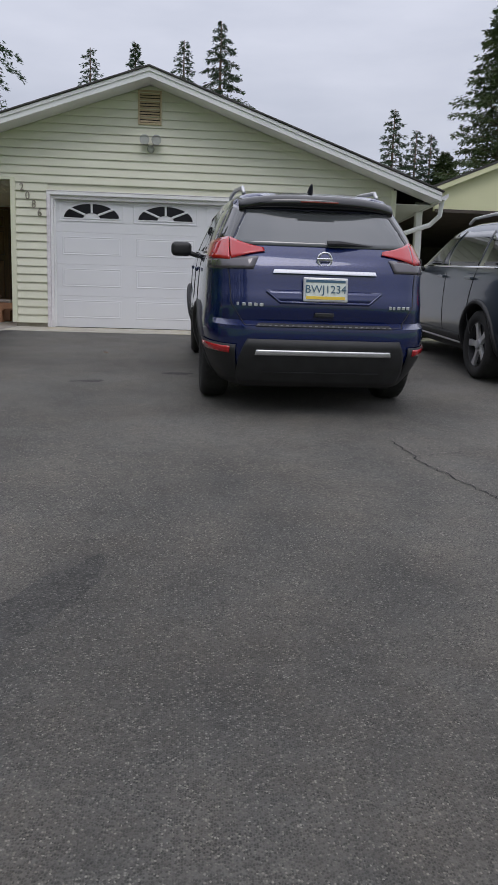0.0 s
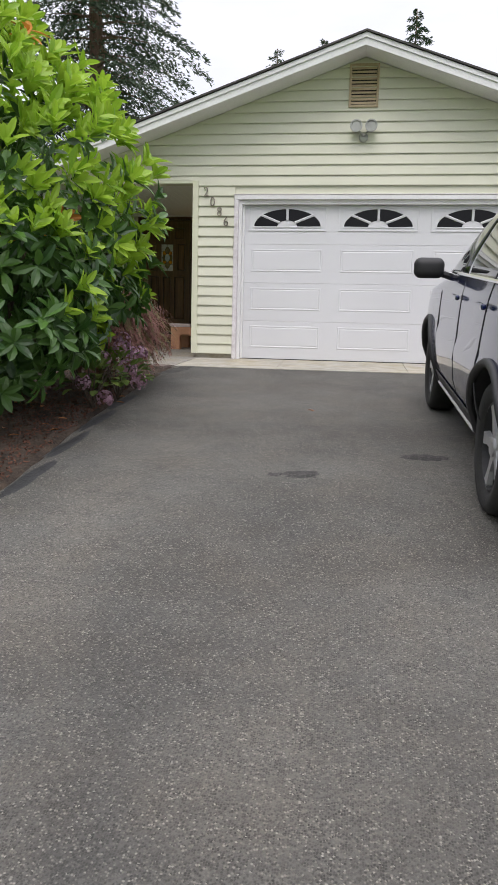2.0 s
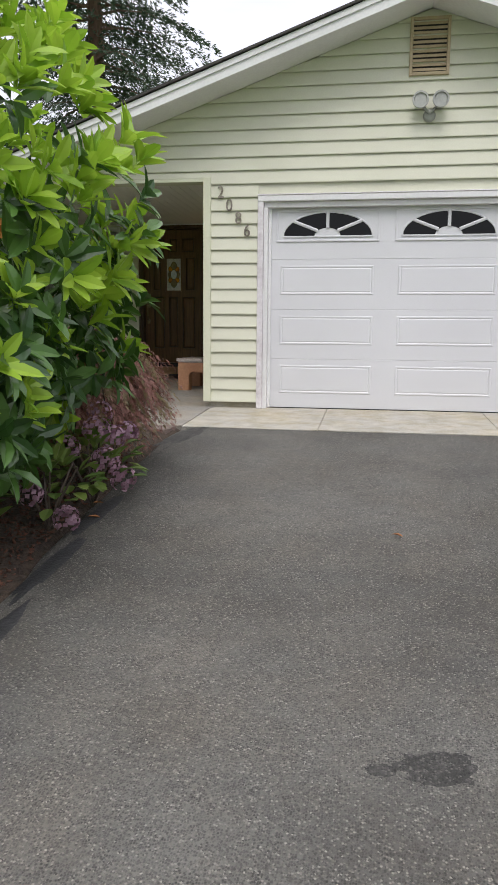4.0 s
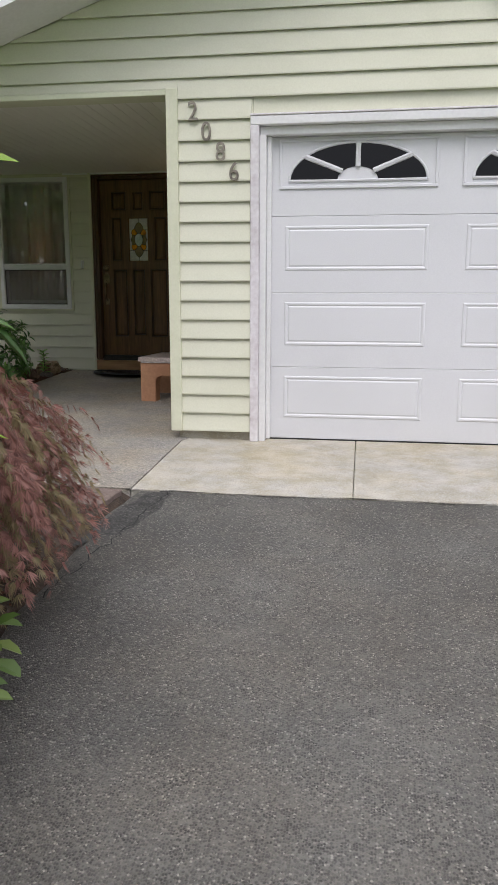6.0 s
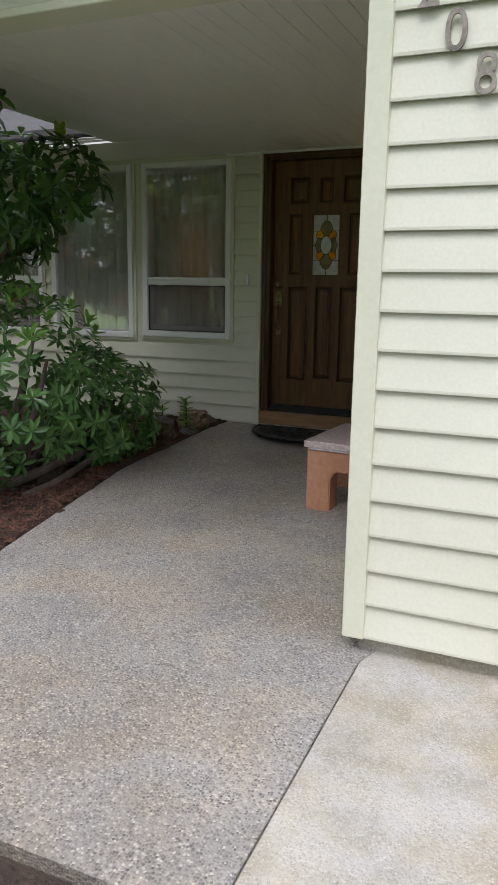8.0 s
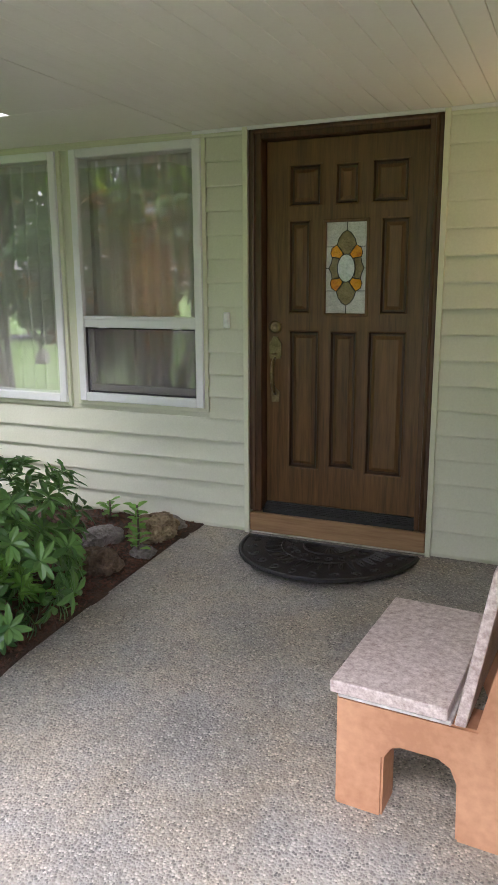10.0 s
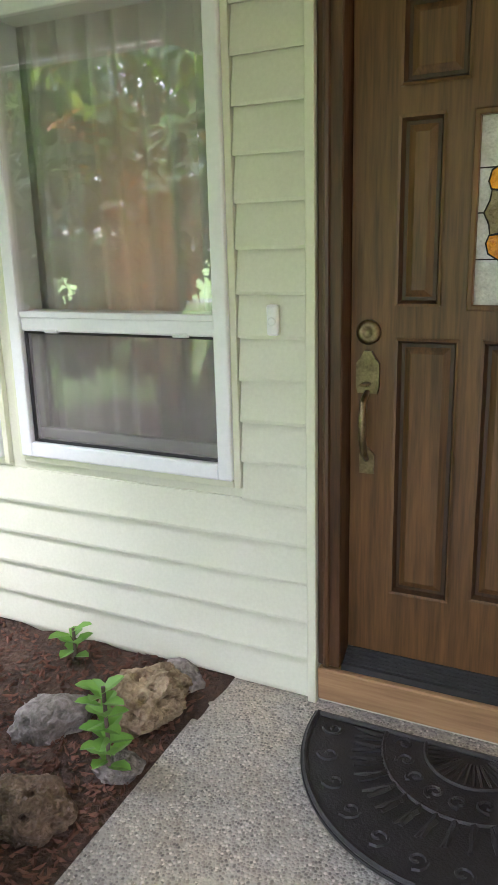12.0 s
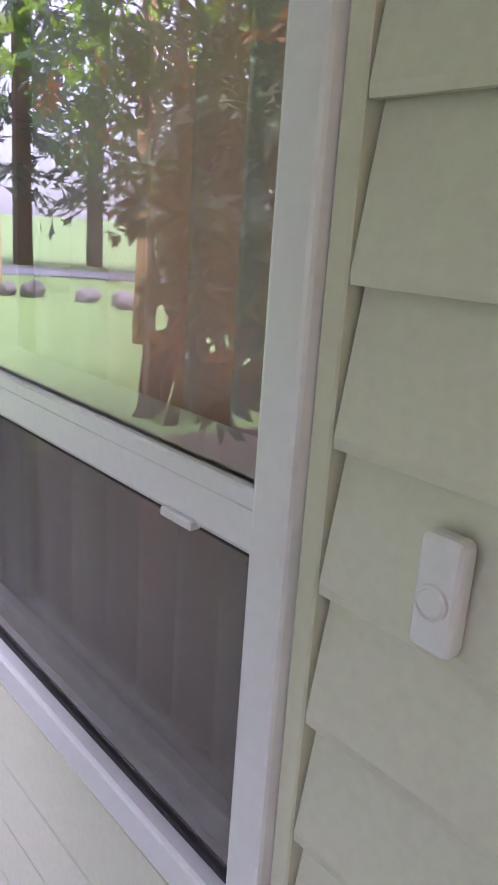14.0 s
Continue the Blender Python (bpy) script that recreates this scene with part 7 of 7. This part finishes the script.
# bark chips and gravel too many to count
rng = random.Random(15)
L = Leaves()
for k in range(8500):
    if k < 5000:
        y = rng.uniform(13.0, 16.3)
        x = porch_left(y) - 0.02 - abs(rng.gauss(0, 0.55))
        z = porch_z(y) + 0.03 * noise.noise(Vector((x * 2.5, y * 2.5, 3))) + 0.02 * noise.noise(Vector((x * 9, y * 9, 3)))
    else:
        y = rng.uniform(5.5, 11.5)
        x = drive_left(y) - 0.03 - abs(rng.gauss(0, 0.7))
        z = (drive_z(y) if x > -3.3 else ground_z(x, y)) - 0.012 + 0.03 * noise.noise(Vector((x * 2.5, y * 2.5, 1)))
    p = Vector((x, y, z + 0.006))
    d = rand_dir(rng)
    d.z *= 0.35
    d.normalize()
    s = d.cross(Vector((rng.uniform(-0.5, 0.5), rng.uniform(-0.5, 0.5), 1))).normalized()
    u = d.cross(s) * 0.004
    ln, w = rng.uniform(0.008, 0.022), rng.uniform(0.004, 0.009)
    L.quad((p - d * ln + u, p + s * w + u, p + d * ln + u, p - s * w + u))
    L.quad((p - d * ln - u, p + s * w + u, p + d * ln - u))
    L.quad((p - d * ln - u, p - s * w + u, p + d * ln - u))
tagged(L.part("bark_mulch", M_CHIP, None), "loose reddish bark chips over the beds", "bark mulch", "", "stuff")


# ---- trees ----
def conifer(name, label, x, y, h, r, seed, mat, clear=0.1, n_branch=90, density=26, droop=0.35, z=None, group="", spray=0.34, sparse=1.0):
    """A conifer: tapered trunk, whorls of limbs, ragged sprays of needles along them."""
    rng = random.Random(seed)
    z0 = ground_z(x, y) - 0.3 if z is None else z
    o = empty(name, (x, y, z0), label, "conifer tree", group)
    part("trunk", tube(bmesh.new(), [(0, 0, 0), (0.05, 0, h * 0.35), (-0.05, 0.04, h * 0.7), (0, 0, h)], 0.2, 9, [h * 0.016, h * 0.012, h * 0.007, 0.015]), M_FIRBARK, o, smooth=True)
    L = Leaves()
    limb = bmesh.new()
    for i in range(n_branch):
        t = clear + (1 - clear) * (i + rng.random()) / n_branch
        zz = h * t
        reach = r * (1 - t) ** 0.75 * rng.uniform(0.55, 1.15) + 0.12
        a = i * 2.399 + rng.uniform(-0.4, 0.4)
        out = Vector((math.cos(a), math.sin(a), 0))
        lift = 0.35 * (t - 0.3)
        pts = []
        for k in range(5):
            s = k / 4
            pts.append(Vector((0, 0, zz)) + out * reach * s + Vector((0, 0, reach * (lift * s - droop * s * s))))
        tube(limb, pts, 0.03, 4, [0.012 + 0.012 * reach, 0.012 * (1 + reach * 0.5), 0.01, 0.007, 0.004])
        m = int(density * (0.4 + reach / max(r, 0.1)) * sparse)
        side = Vector((-out.y, out.x, 0))
        for k in range(m):
            s = rng.uniform(0.15, 1.05)
            p = Vector((0, 0, zz)) + out * reach * s + Vector((0, 0, reach * (lift * s - droop * s * s)))
            p += side * rng.gauss(0, 0.16 * reach * (1.1 - 0.7 * s)) + Vector((0, 0, rng.gauss(-0.04, 0.05)))
            d = (out * rng.uniform(0.2, 1.0) + side * rng.uniform(-0.8, 0.8) + Vector((0, 0, rng.uniform(-0.7, 0.15)))).normalized()
            ln = spray * rng.uniform(0.6, 1.3) * (0.5 + 0.5 * min(1.0, reach))
            w = ln * 0.14
            q = d.cross(Vector((rng.uniform(-1, 1), rng.uniform(-1, 1), 1.2))).normalized()
            e = p + d * ln
            L.quad((p, p + d * ln * 0.45 + q * w, e, p + d * ln * 0.45 - q * w))
            for sg in (-1, 1):
                dd = (d + q * sg * 0.8).normalized()
                pp = p + d * ln * 0.35
                L.quad((pp, pp + dd * ln * 0.25 + d * w * 0.5, pp + dd * ln * 0.5, pp + dd * ln * 0.25 - d * w * 0.5))
    part("limb_work", limb, M_FIRBARK, o)
    L.part("crown", mat, o)
    return o


FAR = "conifers behind the garage"
for k, (px, top, hh, rr, m, sp) in enumerate(((-5.7, 16.7, 10, 1.6, M_FIR, 0.55), (-3.3, 17.6, 8, 1.1, M_FIR, 1.1), (-9.4, 14.4, 8, 1.0, M_FIR, 0.6), (-4.1, 15.2, 7, 0.7, M_FIR, 0.9), (-0.5, 17.9, 9, 1.3, M_FIR, 0.7), (1.7, 19.6, 12, 2.5, M_FIR, 1.3), (11.8, 14.3, 10, 1.8, M_FIR, 0.8), (13.6, 13.6, 10, 1.7, M_FIR, 0.8), (15.0, 13.8, 11, 1.6, M_FIR, 0.9))):
    conifer("conifer", "distant dark conifer rising behind the garage roof", px, 45 + (k % 3) * 1.5, top - 1.2, 1.35 * rr / (hh / (top - 1.2)) ** 0.75, 50 + k, m, 1 - hh / (top - 1.2), 120, 90, 0.3, 1.2, FAR, 0.27, sp)
for k, (x, y, h, r) in enumerate(((17.4, 43, 20.0, 5.4), (20.5, 46, 21.0, 5.0), (15.6, 47, 12.0, 3.4))):
    conifer("tall_conifer", "tall bushy conifer with yellow-green tips beyond the carport", x, y, h, r, 80 + k, M_FIRLIGHT, 0.05, 340, 130, 0.05, 0.5, "tall conifers", 0.30)
conifer("big_conifer", "large dark fir with drooping branches behind the house", -9.4, 27.0, 21.0, 5.4, 91, M_FIR, 0.05, 250, 400, 0.42, 1.0, "", 0.17)
conifer("big_conifer", "large dark fir with drooping branches behind the house", -15.5, 26.0, 21.0, 4.8, 92, M_FIR, 0.05, 220, 130, 0.45, 1.0, "", 0.32)
# woods across the lawn, mirrored in the windows
rng = random.Random(44)
for k in range(19):
    a = radians(158 + k * 6.0)
    d = rng.uniform(27, 36)
    x, y = -6 + d * math.cos(a), 14 + d * math.sin(a)
    conifer("woodland_conifer", "tall woodland conifer with a bare lower trunk", x, y, rng.uniform(17, 24), rng.uniform(3.0, 4.2), 120 + k, M_FIR if k % 3 else M_FIRLIGHT, 0.13, 80, 30, 0.35, None, "woodland across the lawn", 0.7)

# ---- fence, road and mailbox-side stump beyond the lawn ----
M_CEDAR = wood("new_cedar_board", (0.42, 0.22, 0.10), (0.62, 0.38, 0.20), "z", 0.7)
fence = empty("fence", (-21.8, 10.8, 1.25), "new cedar board fence panel at the edge of the lawn", "fence", rot=68)
for k in range(18):
    part("board", boxed(-1.4 + k * 0.16, -1.4 + k * 0.16 + 0.15, -0.012, 0.012, 0.03, 1.95, 0.004), M_CEDAR, fence)
for zz in (0.3, 1.6):
    part("rail", boxed(-1.42, 1.5, 0.014, 0.05, zz, zz + 0.09, 0.004), M_CEDAR, fence)
for xx in (-1.45, 1.48):
    part("post", boxed(xx - 0.05, xx + 0.05, -0.05, 0.05, -0.1, 2.02, 0.006), M_CEDAR, fence)
M_ROAD = aggregate("grey_road", (0.22, 0.22, 0.23), (0.17, 0.17, 0.18), [(0.0, (0.12, 0.12, 0.12)), (1.0, (0.3, 0.3, 0.3)), (0.5, (0.2, 0.2, 0.2))], 60, 0.85, 0.3)
sheet("road", steps((-30.5, -26.0, 3)), steps((-40, 24, 24)), lambda x, y: ground_z(x, y) - 0.01, M_ROAD, label="grey road beyond the lawn", category="road")
pole = tagged(part("cedar_trunk", tube(bmesh.new(), [(0, 0, -0.1), (0.03, 0.0, 1.5), (0.0, 0.03, 3.2), (0.02, 0, 6.0)], 0.12, 10, [0.16, 0.13, 0.12, 0.10]), M_CEDAR, None, "", True), "bare reddish tree trunk on the lawn", "tree trunk")
pole.matrix_basis = pose(-14.2, 10.6, ground_z(-14.2, 10.6) - 0.05)
